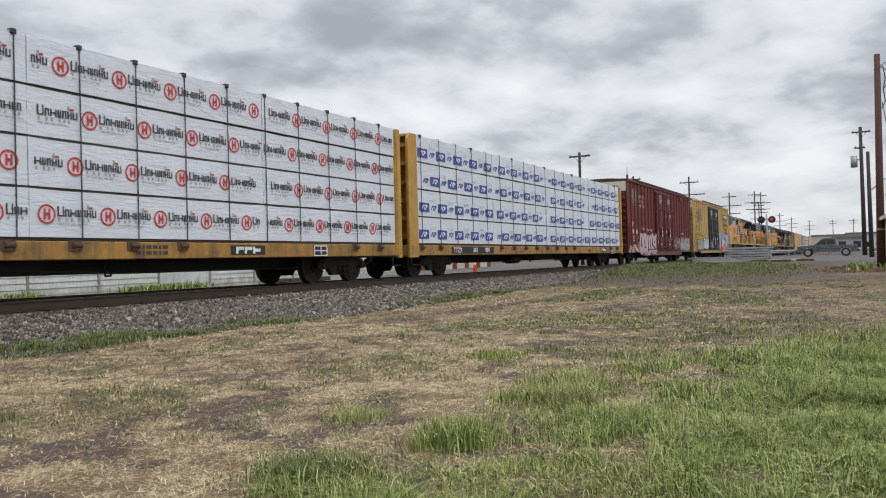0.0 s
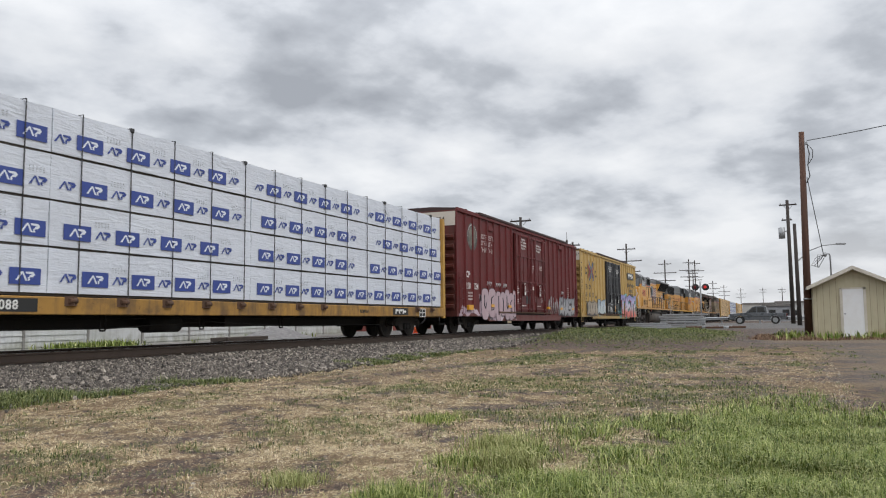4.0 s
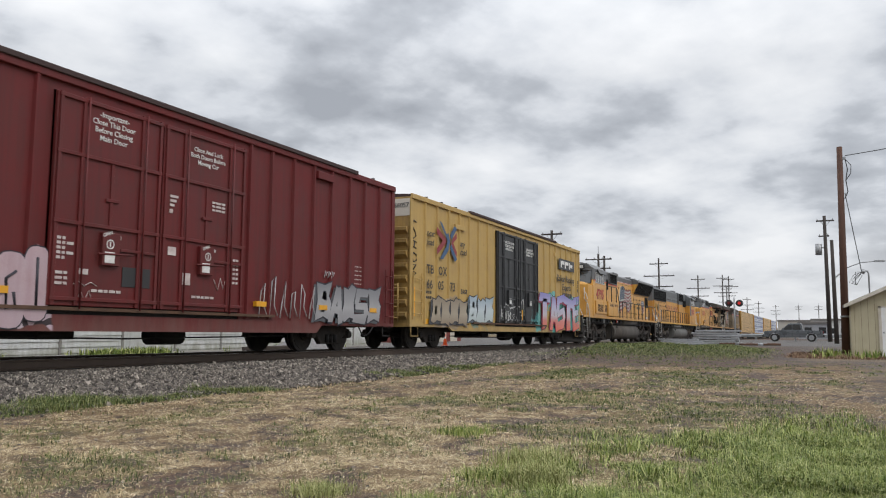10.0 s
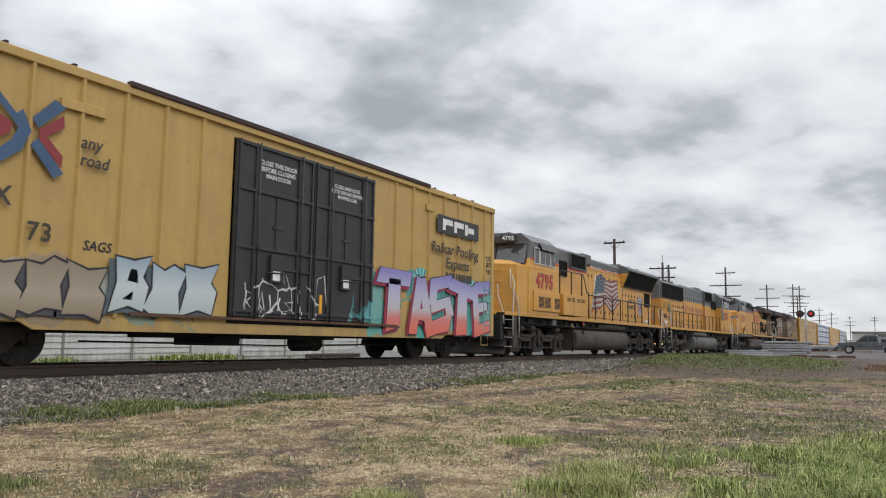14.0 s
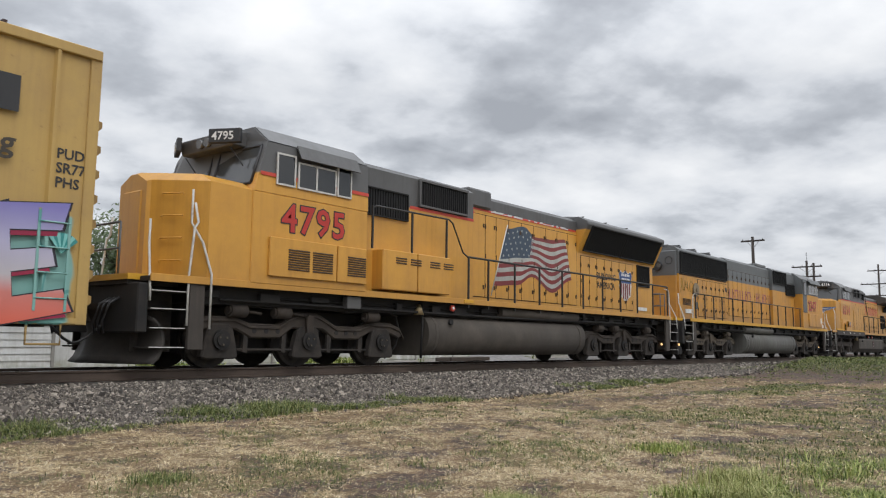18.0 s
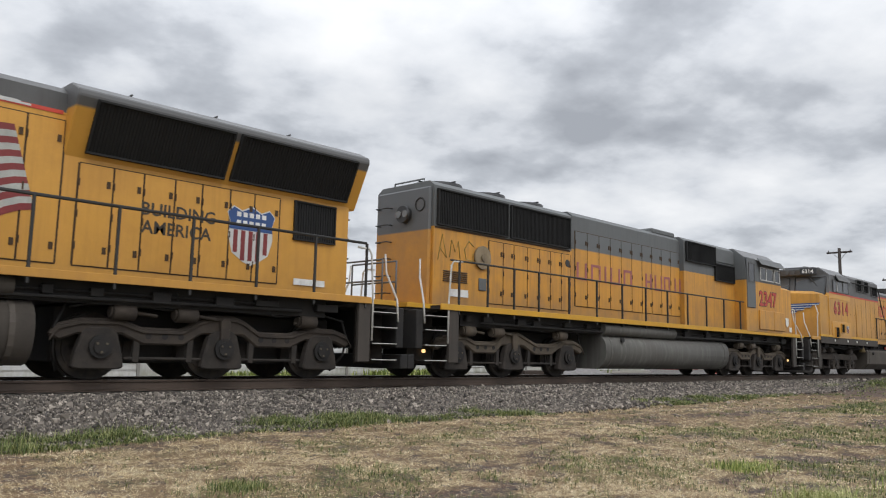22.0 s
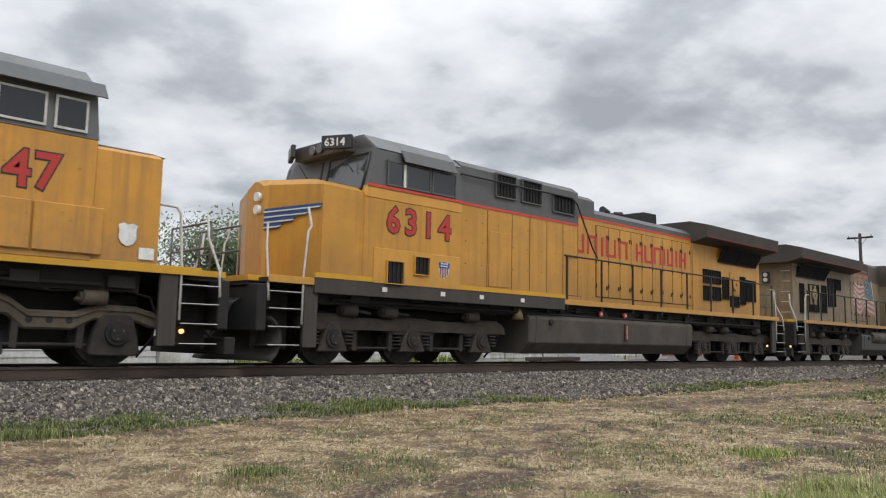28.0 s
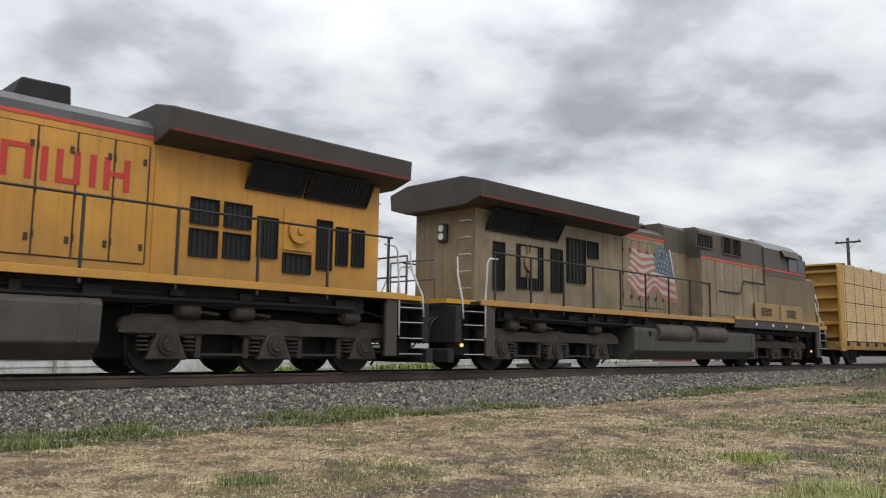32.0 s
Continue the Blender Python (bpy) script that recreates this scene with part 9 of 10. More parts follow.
    m = part("service_mast", tube(B(), [(x0 + 0.8, -1.65, 2.3), (x0 + 0.8, -1.65, 3.35), (x0 + 0.78, -1.61, 3.46), (x0 + 0.72, -1.5, 3.48), (x0 + 0.7, -1.44, 3.40)], 0.035), M_GALV, shed, "bent electric service mast")
    part("weatherhead", cyl(B(), (x0 + 0.72, -1.5, 3.50), (x0 + 0.7, -1.42, 3.36), 0.075, 10), M_GALV, m)
    return shed


M_SEAMC = mat("cream_groove", (0.22, 0.18, 0.12), 0.8)
build_shed()


def pole(name, x, y, h, r, material, label, lean=(0.0, 0.0)):
    p = thing(name, label, "utility pole", "utility poles", m=pose(x, y, land(x, y) - 0.15))
    part("shaft", cyl(B(), (0, 0, 0), (lean[0], lean[1], h + 0.15), r, 14, r * 0.68), material, p)
    return p


def arm(p, z, w, material, y0=0.0, x0=0.0, drop=0.0):
    a = part("crossarm", box(B(), x0 - 0.06, x0 + 0.06, y0 - w / 2, y0 + w / 2, z - 0.06, z + 0.06, 0.01), material, p, "wooden crossarm")
    n = max(2, int(w / 0.55))
    for k in range(n):
        yy = y0 - w / 2 + 0.12 + k * (w - 0.24) / (n - 1)
        part("insulator", cyl(B(), (x0, yy, z + 0.06), (x0, yy, z + 0.20), 0.045, 8, 0.03), M_GALV, a)
    if w > 1.2:
        bm = tube(B(), [(x0 + 0.07, y0 - w * 0.28, z), (x0 + 0.07, y0, z - 0.55)], 0.018, 5)
        tube(bm, [(x0 + 0.07, y0 + w * 0.28, z), (x0 + 0.07, y0, z - 0.55)], 0.018, 5)
        part("brace", bm, M_GALV, a)


pa = pole("utility_pole", 38.5, -0.74, 9.05, 0.17, M_POLE, "tall reddish-brown bare wooden pole beside the shed", (0.0, -0.10))
part("bracket", box(B(), -0.05, 0.05, -0.32, -0.10, 8.62, 8.74), M_GALV, pa)
bm = tube(B(), [(0.0, -0.3, 8.65), (0.0, -0.38, 8.2), (0.02, -0.30, 7.7), (0.0, -0.36, 7.2), (0.0, -0.22, 6.9)], 0.022, 5)
tube(bm, [(0.0, -0.3, 8.65), (-0.02, -0.52, 8.35), (0.0, -0.5, 8.0), (0.0, -0.33, 7.75)], 0.015, 5)
part("loose_cable", bm, M_WIRE, pa, "slack looped cables")
part("pole_band", cyl(B(), (0, -0.015, 1.75), (0, -0.015, 1.82), 0.18, 14), M_GALV, pa)


def cable(pts, r, label, sag=0.0, n=14):
    a, b = Vector(pts[0]), Vector(pts[1])
    bm = tube(B(), [a.lerp(b, i / n) - Vector((0, 0, sag * 4 * (i / n) * (1 - i / n))) for i in range(n + 1)], r, 5)
    tagged(new("overhead_cable", mesh_of("overhead_cable", bm, M_WIRE)), label, "cable")


cable(((38.5, -1.05, 8.65), (24.0, -16.0, 9.2)), 0.018, "black service cable slung from the pole", 0.5)
cable(((38.5, -0.98, 7.0), (36.5, -1.40, 3.42)), 0.018, "black drop cable from pole to shed", 0.0)
bm = B()
for k in range(5):
    a = k * 1.25
    tube(bm, [(36.5, -1.42, 3.42), (36.45, -1.2 + 0.1 * math.cos(a), 3.3 + 0.12 * math.sin(a)), (36.4, -1.05 + 0.12 * math.cos(a * 2), 3.0 + 0.1 * math.sin(a)), (36.5, -1.2, 2.9), (36.5, -1.42, 3.3)], 0.012, 4)
tagged(new("cable_coil", mesh_of("cable_coil", bm, M_WIRE)), "tangled loops of wire at the service mast", "cable")

pb = pole("utility_pole", 80.0, -0.30, 11.4, 0.20, M_POLED, "dark wooden pole with a grey transformer", (0, 0.05))
arm(pb, 11.1, 1.5, M_POLED)
arm(pb, 9.7, 0.9, M_POLED, 0.15)
part("transformer", cyl(B(), (0, 0.62, 8.0), (0, 0.62, 9.0), 0.28, 16), M_GALV, pb, "grey transformer can")
part("transformer_bracket", box(B(), -0.05, 0.05, 0.1, 0.4, 8.6, 8.7), M_GALV, pb)
pc = pole("utility_pole", 66.0, -0.69, 7.7, 0.17, M_POLED, "short dark wooden pole with a street lamp arm", (0, 0.05))
la = part("lamp_arm", tube(B(), [(0, -0.05, 5.0), (0, -0.9, 5.75), (0, -1.8, 6.1), (0, -2.8, 6.18)], 0.04), M_GALV, pc, "curved lamp arm")
part("lamp_head", prism(B(), [(-2.7, 6.12), (-3.3, 6.10), (-3.45, 6.16), (-3.3, 6.24), (-2.7, 6.26)], -0.13, 0.13, "x", bev=0.02), M_GALV, la, "street lamp head")

for x, y, h, kind in ((60.0, 19.2, 8.75, 1), (77.0, 19.9, 8.4, 2), (79.3, 19.9, 8.4, 0), (107.0, 19.6, 10.6, 3), (148.0, 20.3, 11.2, 3), (176.0, 19.2, 13.2, 4), (186.0, 19.0, 13.6, 4), (196.0, 20.5, 12.0, 3), (255.0, 21.0, 12.0, 3), (300.0, 21.0, 12.5, 3), (350.0, 18.0, 13.0, 3), (330.0, 9.0, 12.0, 2), (300.0, 2.0, 11.0, 2)):
    p = pole("telegraph_pole", x, y, h, 0.15, M_POLED, "dark wooden telegraph pole with crossarms" if kind else "dark wooden telegraph pole")
    if kind == 1:
        arm(p, h - 0.15, 1.7, M_POLED)
    elif kind == 2:
        arm(p, h - 0.4, 2.6, M_POLED, 0.0)
        arm(p, h - 1.3, 2.4, M_POLED, 0.0)
        part("top_pin", cyl(B(), (0, 0, h), (0, 0, h + 0.9), 0.03, 6), M_GALV, p)
    elif kind in (3, 4):
        arm(p, h - 0.6, 2.4, M_POLED)
        arm(p, h - 2.2, 4.0, M_POLED)
        arm(p, h - 3.6, 3.6, M_POLED)


# crossing signals
def crossing_signal(x, y, h, lit, label):
    g = land(x, y)
    s = thing("crossing_signal", label, "signal", "crossing signals", m=pose(x, y, g))
    part("mast", cyl(B(), (0, 0, 0), (0, 0, h + 0.5), 0.07, 10), M_GALV, s)
    part("base", box(B(), -0.3, 0.3, -0.3, 0.3, 0, 0.7, 0.02), M_GALV, s)
    for dy in (-0.42, 0.42):
        f = part("flasher", cyl(B(), (-0.05, dy, h), (-0.02, dy, h), 0.30, 20), M_BLACKPAINT, s, "round black flasher shield")
        part("hood", cyl(B(), (-0.30, dy, h), (-0.05, dy, h), 0.15, 12, 0.16), M_BLACKPAINT, f)
        part("lens", cyl(B(), (-0.315, dy, h), (-0.30, dy, h), 0.13, 14), M_REDLIT if lit == dy or lit == 2 else M_REDDIM, f, "red flasher lens")
    part("flasher_arm", box(B(), 0.0, 0.06, -0.6, 0.6, h - 0.05, h + 0.05), M_GALV, s)
    return s


M_REDLIT = mat("lit_red_lens", (0.6, 0.02, 0.02), 0.3, glow=((1.0, 0.06, 0.04), 0.18))
M_REDDIM = mat("dark_red_lens", (0.12, 0.01, 0.01), 0.3)
crossing_signal(72.5, 7.0, 3.25, -0.42, "railway crossing flasher mast with a red light lit")
# guard rail across the far side of the road
gr = thing("guard_rail", "long grey steel guard rail on posts", "guard rail", m=pose(83.0, 0, land(83, 0)))
for k in range(9):
    y = 11.4 - k * 1.75
    part("post", box(B(), 0.05, 0.2, y - 0.08, y + 0.08, -0.2, 0.68), M_GALV, gr)
part("beam", prism(B(), [(0.0, 0.36), (-0.08, 0.44), (0.0, 0.52), (-0.08, 0.60), (0.0, 0.68), (0.04, 0.68), (0.04, 0.36)], -3.0, 12.0, "y"), M_GALV, gr, "corrugated steel beam")

# stack of steel beams by the crossing
rs = random.Random(11)
st = thing("beam_stack", "stack of long grey steel guard rail beams", "beam stack", m=pose(58.0, 6.9, 0))
for lv in range(6):
    for k in range(2):
        a = rs.uniform(-0.25, 0.25)
        bm = box(B(), -0.18 + k * 0.45, 0.18 + k * 0.45, -1.5 + a, 1.5 + a, 0.02 + lv * 0.17, 0.14 + lv * 0.17, 0.02)
        part("beam", bm, M_GALV, st)
for k in range(5):
    o = thing("steel_beam", "loose rusty grey steel beam lying on the ground", "beam", "loose beams", m=pose(56.5 + 0.5 * k, 4.6 + rs.uniform(-0.8, 0.8), 0.08, 0, 0, rs.uniform(-35, 35)))
    part("bar", box(B(), -0.15, 0.15, -1.3, 1.3, -0.08, 0.06, 0.02), M_GALV if k % 2 else M_RUSTY, o)
for k in range(3):
    o = thing("steel_beam", "loose rusty grey steel beam lying on the ground", "beam", "loose beams", m=pose(56.8 + 0.3 * k, 8.7 + 0.3 * k, 0.08 + 0.13 * k, 0, 0, 8 - 9 * k))
    part("bar", box(B(), -0.15, 0.15, -1.4, 1.4, -0.08, 0.04, 0.02), M_GALV, o)


# parked pickup
def build_pickup():
    P = thing("pickup_truck", "dark grey pickup truck with an extended cab", "pickup", m=pose(78.0, 2.65, land(78, 2.65), 0, 0, 90) @ pose(0, 0, 0.0))
    paint = mat("dark_grey_car_paint", (0.115, 0.125, 0.135), 0.3, 0.3, var=0.08, dirt=((0.12, 0.11, 0.10), 0.3, 2.0), bump=0.0, spec=0.6)
    # local: x forward (towards +y in the world), y to its left, z up
    W = 0.88
    prof = [(2.42, 0.42), (2.45, 0.62), (2.36, 0.92), (1.2, 1.02), (0.82, 1.02), (-0.75, 1.02), (-0.78, 0.98), (-2.42, 0.98), (-2.45, 0.6), (-2.40, 0.42), (-1.95, 0.40), (-1.86, 0.62), (-1.62, 0.75), (-1.34, 0.75), (-1.10, 0.62), (-1.0, 0.38), (1.05, 0.36), (1.14, 0.62), (1.36, 0.75), (1.66, 0.75), (1.90, 0.62), (1.98, 0.40)]
    body = part("body", prism(B(), prof, -W, W, bev=0.025), paint, P, "dark grey body")
    cabp = [(0.98, 1.0), (0.35, 1.55), (0.15, 1.62), (-0.62, 1.62), (-0.74, 1.52), (-0.80, 1.0)]
    c = part("cab", prism(B(), cabp, -W + 0.08, W - 0.08, bev=0.03), paint, P)
    for s in (-1, 1):
        y = s * (W - 0.075)
        for pts in ([(0.82, 1.05), (0.36, 1.48), (0.08, 1.50), (0.08, 1.05)], [(0.0, 1.05), (0.0, 1.50), (-0.56, 1.50), (-0.66, 1.05)]):
            part("side_window", prism(B(), pts, min(y, y + s * 0.008), max(y, y + s * 0.008)), M_GLASS, c, "dark side window")
        part("door_seam", box(B(), 0.03, 0.05, min(s * W, s * (W + 0.004)), max(s * W, s * (W + 0.004)), 0.48, 1.0), M_BLACKPAINT, body)
        part("trim", box(B(), -2.3, 2.2, min(s * W, s * (W + 0.012)), max(s * W, s * (W + 0.012)), 0.66, 0.70), M_BLACKPAINT, body)
        part("mirror", box(B(), 0.72, 0.86, min(s * W, s * (W + 0.2)), max(s * W, s * (W + 0.2)), 1.05, 1.2, 0.02), paint, c)
        part("tail_lamp", box(B(), -2.46, -2.38, min(s * 0.7, s * (W + 0.005)), max(s * 0.7, s * (W + 0.005)), 0.7, 0.95), M_REDDIM, body)
        part("headlight", box(B(), 2.36, 2.45, min(s * 0.5, s * (W + 0.004)), max(s * 0.5, s * (W + 0.004)), 0.68, 0.84), M_LAMP, body)
        for x in (1.51, -1.48):
            w = part("wheel", cyl(B(), (x, s * (W - 0.22), 0.36), (x, s * W, 0.36), 0.36, 22), M_BLACK, P, "black tyre")
            bm = cyl(B(), (x, s * W, 0.36), (x, s * (W + 0.012), 0.36), 0.22, 16)
            for k in range(5):
                a = k * 1.257
                box(bm, x + 0.11 * math.cos(a) - 0.03, x + 0.11 * math.cos(a) + 0.03, min(s * (W + 0.012), s * (W + 0.03)), max(s * (W + 0.012), s * (W + 0.03)), 0.33 + 0.11 * math.sin(a), 0.39 + 0.11 * math.sin(a))
            part("rim", bm, M_GALV, w, "silver wheel rim")
    for x in (2.44, -2.46):
        part("bumper", box(B(), x - 0.06, x + 0.08, -W, W, 0.42, 0.60, 0.02), M_BLACK, body)
    part("windscreen", prism(B(), [(0.96, 1.03), (0.37, 1.54), (0.38, 1.55), (0.975, 1.04)], -0.7, 0.7), M_GLASS, c)
    # black sheet on the solid body in place of the bed's shaded inside
    part("bed_opening", box(B(), -2.38, -0.85, -W + 0.1, W - 0.1, 0.975, 0.985), M_BLACK, body)


build_pickup()

# white wall beyond the track
wall = thing("wall_north", "low whitewashed board wall with stained lap boards beyond the track", "wall", kind="structure")
part("core", box(B(), 6.0, 43.0, 25.05, 25.3, -0.1, 2.3), M_WHITEWALL, wall)
rs = random.Random(31)
for k in range(13):
    x = 6.0 + k * 2.846
    part("batten", box(B(), x - 0.05, x + 0.05, 24.98, 25.05, -0.05, 2.3, 0.008), M_WALLPOST, wall, "grey upright batten")
    if k % 4 == 2:
        part("panel", box(B(), x + 0.055, x + 2.79, 25.03, 25.05, -0.05, 2.3), M_WHITEWALL, wall)
        continue
    for j in range(11):
        z = -0.05 + j * 0.213
        part("lap_board", prism(B(), [(25.05, z), (25.012 - rs.uniform(0, 0.012), z), (25.04, z + 0.208), (25.05, z + 0.208)], x + 0.055, x + 2.79, "x"), M_WHITEWALL, wall)
part("kerb", box(B(), 5.8, 43.2, 24.75, 25.0, -0.1, 0.10), M_CONC, wall)

# heap of gravel with old ties
bm = B()
n, rings = 40, 9
rows_ = []
for j in range(rings + 1):
    t = j / rings
    rows_.append([bm.verts.new((2.6 * t * math.cos(a) * (1 + 0.12 * noise.noise(Vector((math.cos(a) * 1.5, math.sin(a) * 1.5, j * 0.5)))), 1.9 * t * math.sin(a), 0.80 * (1 - t) ** 0.9 + 0.06 * noise.noise(Vector((math.cos(a) * t * 4, math.sin(a) * t * 4, 3.0))) - 0.05)) for a in (2 * math.pi * i / n for i in range(n))])
for lo, hi in zip(rows_, rows_[1:]):
    for i in range(n):
        k = (i + 1) % n
        bm.faces.new((lo[i], hi[i], hi[k], lo[k]))
gp = thing("gravel_mound", "low heap of grey gravel beyond the track", "gravel heap", m=pose(32.0, 22.6, 0), bm=bm, material=M_STONE)
rs = random.Random(21)
for k in range(7):
    o = thing("old_tie", "old dark timber tie lying beyond the track", "timber", "discarded ties", m=pose(28.4 + rs.uniform(-0.6, 0.8), 21.6 + 0.25 * (k % 4), 0.08 + 0.15 * (k // 4), 0, 0, rs.uniform(-14, 14)))
    part("timber", box(B(), -1.2, 1.2, -0.1, 0.1, -0.08, 0.08, 0.015), M_TIE, o)
cone = thing("traffic_cone", "orange traffic cone on the pavement", "traffic cone", m=pose(45.5, 21.6, 0))
part("base", box(B(), -0.18, 0.18, -0.18, 0.18, 0.0, 0.04, 0.01), mat("orange_base", (0.70, 0.11, 0.03), 0.5), cone)
part("body", cyl(B(), (0, 0, 0.04), (0, 0, 0.72), 0.14, 16, 0.03), mat("orange_plastic", (0.75, 0.12, 0.03), 0.5), cone)
part("band", cyl(B(), (0, 0, 0.42), (0, 0, 0.55), 0.085, 16, 0.066), M_WHITE, cone, "white reflective band")
sh = thing("storage_building", "low red-brown storage building with a pale door", "building", m=pose(52.0, 27.5, 0))
part("wall", box(B(), 0, 9.0, 0, 5.0, -0.1, 2.6), mat("red_brown_siding", (0.20, 0.045, 0.035), 0.7, var=0.15, streak=((0.12, 0.035, 0.03), 0.5)), sh)
part("roof", prism(B(), [(-0.3, 2.6), (9.3, 2.6), (9.3, 2.75), (-0.3, 2.75)], -0.3, 5.3), M_SHINGLE, sh)
for k in range(4):
    part("door", box(B(), 0.6 + k * 2.1, 1.9 + k * 2.1, -0.03, 0.0, 0.0, 2.1), M_FASCIA, sh, "pale shed door")


def build_tree(x, y, h, r, seed):
    rs = random.Random(seed)
    t = thing("tree", "leafy green street tree behind the wall", "tree", "trees", m=pose(x, y, -0.05))
    bm = cyl(B(), (0, 0, 0), (0.1, 0, h * 0.45), 0.22, 10, 0.14)
    tips = []
    for k in range(9):
        a = k * 2.4 + rs.uniform(-0.3, 0.3)
        e = Vector((r * 0.6 * math.cos(a), r * 0.6 * math.sin(a), h * rs.uniform(0.55, 0.85)))
        s = Vector((0.1, 0, h * rs.uniform(0.25, 0.45)))
        mid = s.lerp(e, 0.5) + Vector((0, 0, 0.3))
        tube(bm, [s, mid, e], 0.06, 6)
        tips += [e, mid]
    part("trunk", bm, M_POLED, t, "branching trunk")
    verts, faces = [], []
    for k in range(15000):
        c = rs.choice(tips)
        d = Vector((rs.gauss(0, 1), rs.gauss(0, 1), rs.gauss(0, 0.8)))
        p = c + d * r * 0.27
        if p.z < h * 0.28 or p.z > h:
            continue
        s = rs.uniform(0.06, 0.13)
        u = Vector((rs.gauss(0, 1), rs.gauss(0, 1), rs.gauss(0, 1))).normalized()
        v = u.orthogonal().normalized()
        i = len(verts)
        verts += [tuple(p - u * s), tuple(p + v * s * 0.5), tuple(p + u * s), tuple(p - v * s * 0.5)]
        faces.append((i, i + 1, i + 2, i + 3))
    me = bpy.data.meshes.new("crown")
    me.from_pydata(verts, [], faces)
    me.materials.append(M_LEAF)
    o = new("crown", me)
    o.parent = t
    tagged(o, "loose green leaves")


M_LEAF = mat("green_leaf", (0.075, 0.115, 0.035), 0.6, var=0.35, scale=1.5)
build_tree(19.5, 34.0, 6.9, 3.6, 3)
build_tree(24.5, 38.0, 6.6, 3.2, 8)
build_tree(14.5, 39.0, 7.0, 3.4, 5)


# far land: low bare hills and a few small buildings beyond the crossing
def build_hills():
    verts, faces = [], []
    m, n = 60, 6
    for j in range(n + 1):
        for i in range(m + 1):
            y = 420 - i * 26.0
            x = 1500 + j * 120
            crest = 20 * smooth(130, -60, y) + 9 * nz(y, 1, 0.006, 3.0) * smooth(130, 0, y) + 8 * smooth(-150, -500, y)
            verts.append((x, y, -14 + (crest + 14) * math.sin(j / n * math.pi / 2)))
    for j in range(n):
        for i in range(m):
            a = j * (m + 1) + i
            faces.append((a, a + m + 1, a + m + 2, a + 1))
    me = bpy.data.meshes.new("backdrop_hills")
    me.from_pydata(verts, [], faces)
    me.polygons.foreach_set("use_smooth", [True] * len(faces))
    me.materials.append(mat("far_sage_hill", (0.20, 0.19, 0.145), 0.95, var=0.2, scale=0.01, fine=0.05, bump=0.0))
    tagged(new("backdrop_hills", me), "low bare olive-brown hills far off", "hill", kind="structure")


build_hills()
for x, y, w, h, col, lab in ((165, -2.0, 9, 3.4, (0.62, 0.62, 0.60), "low white building far beyond the crossing"), (150, 1.8, 5, 2.6, (0.35, 0.36, 0.38), "low grey building far beyond the crossing"), (140, -4.5, 4, 2.9, (0.18, 0.11, 0.09), "small brown building far beyond the crossing"), (210, 5.5, 10, 4.0, (0.5, 0.48, 0.44), "pale flat-roofed building far beyond the crossing")):
    b = thing("far_building", lab, "building", "far buildings", m=pose(x, y, land(x, y)))
    mm = mat("far_wall", col, 0.8, var=0.1, scale=0.5)
    part("wall", box(B(), 0, 6, -w / 2, w / 2, -0.3, h), mm, b)
    part("roof", prism(B(), [(-w / 2 - 0.2, h), (w / 2 + 0.2, h), (w / 2, h + 0.35), (-w / 2, h + 0.35)], -0.2, 6.2, "x"), M_SHINGLE, b)
    for k in range(int(w / 2.2)):
        part("window", box(B(), -0.03, 0.0, -w / 2 + 0.7 + k * 2.2, -w / 2 + 1.8 + k * 2.2, 1.0, 2.0), M_GLASS, b)

# ---- grass, weeds and straw ----
def blade_material(name, dark, light, tip, rough=0.6):
    m = bpy.data.materials.new(name)
    m.use_nodes = True
    nt = m.node_tree
    p = nt.nodes["Principled BSDF"]
    g, r = nt.nodes.new("ShaderNodeNewGeometry"), nt.nodes.new("ShaderNodeValToRGB")
    e = r.color_ramp.elements
    e[0].color, e[1].color = (*dark, 1), (*tip, 1)
    k = e.new(0.6)
    k.color = (*light, 1)
    nt.links.new(g.outputs["Random Per Island"], r.inputs[0])
    nt.links.new(r.outputs[0], p.inputs["Base Color"])
    p.inputs["Roughness"].default_value = rough
    p.inputs["Specular IOR Level"].default_value = 0.3
    return m


M_GRASS = blade_material("green_grass", (0.040, 0.078, 0.012), (0.215, 0.275, 0.050), (0.58, 0.58, 0.25))
M_GRASSDK = blade_material("weed_green", (0.032, 0.056, 0.016), (0.145, 0.178, 0.050), (0.36, 0.36, 0.16))
M_GRASSYL = blade_material("yellow_green_grass", (0.17, 0.20, 0.055), (0.34, 0.35, 0.13), (0.50, 0.47, 0.24))
M_STRAW = blade_material("dry_straw", (0.33, 0.23, 0.12), (0.66, 0.52, 0.30), (0.88, 0.78, 0.57), 0.7)
M_THATCH = blade_material("brown_dead_thatch", (0.10, 0.055, 0.035), (0.23, 0.135, 0.085), (0.42, 0.31, 0.20), 0.8)
RS = np.random.RandomState(17)


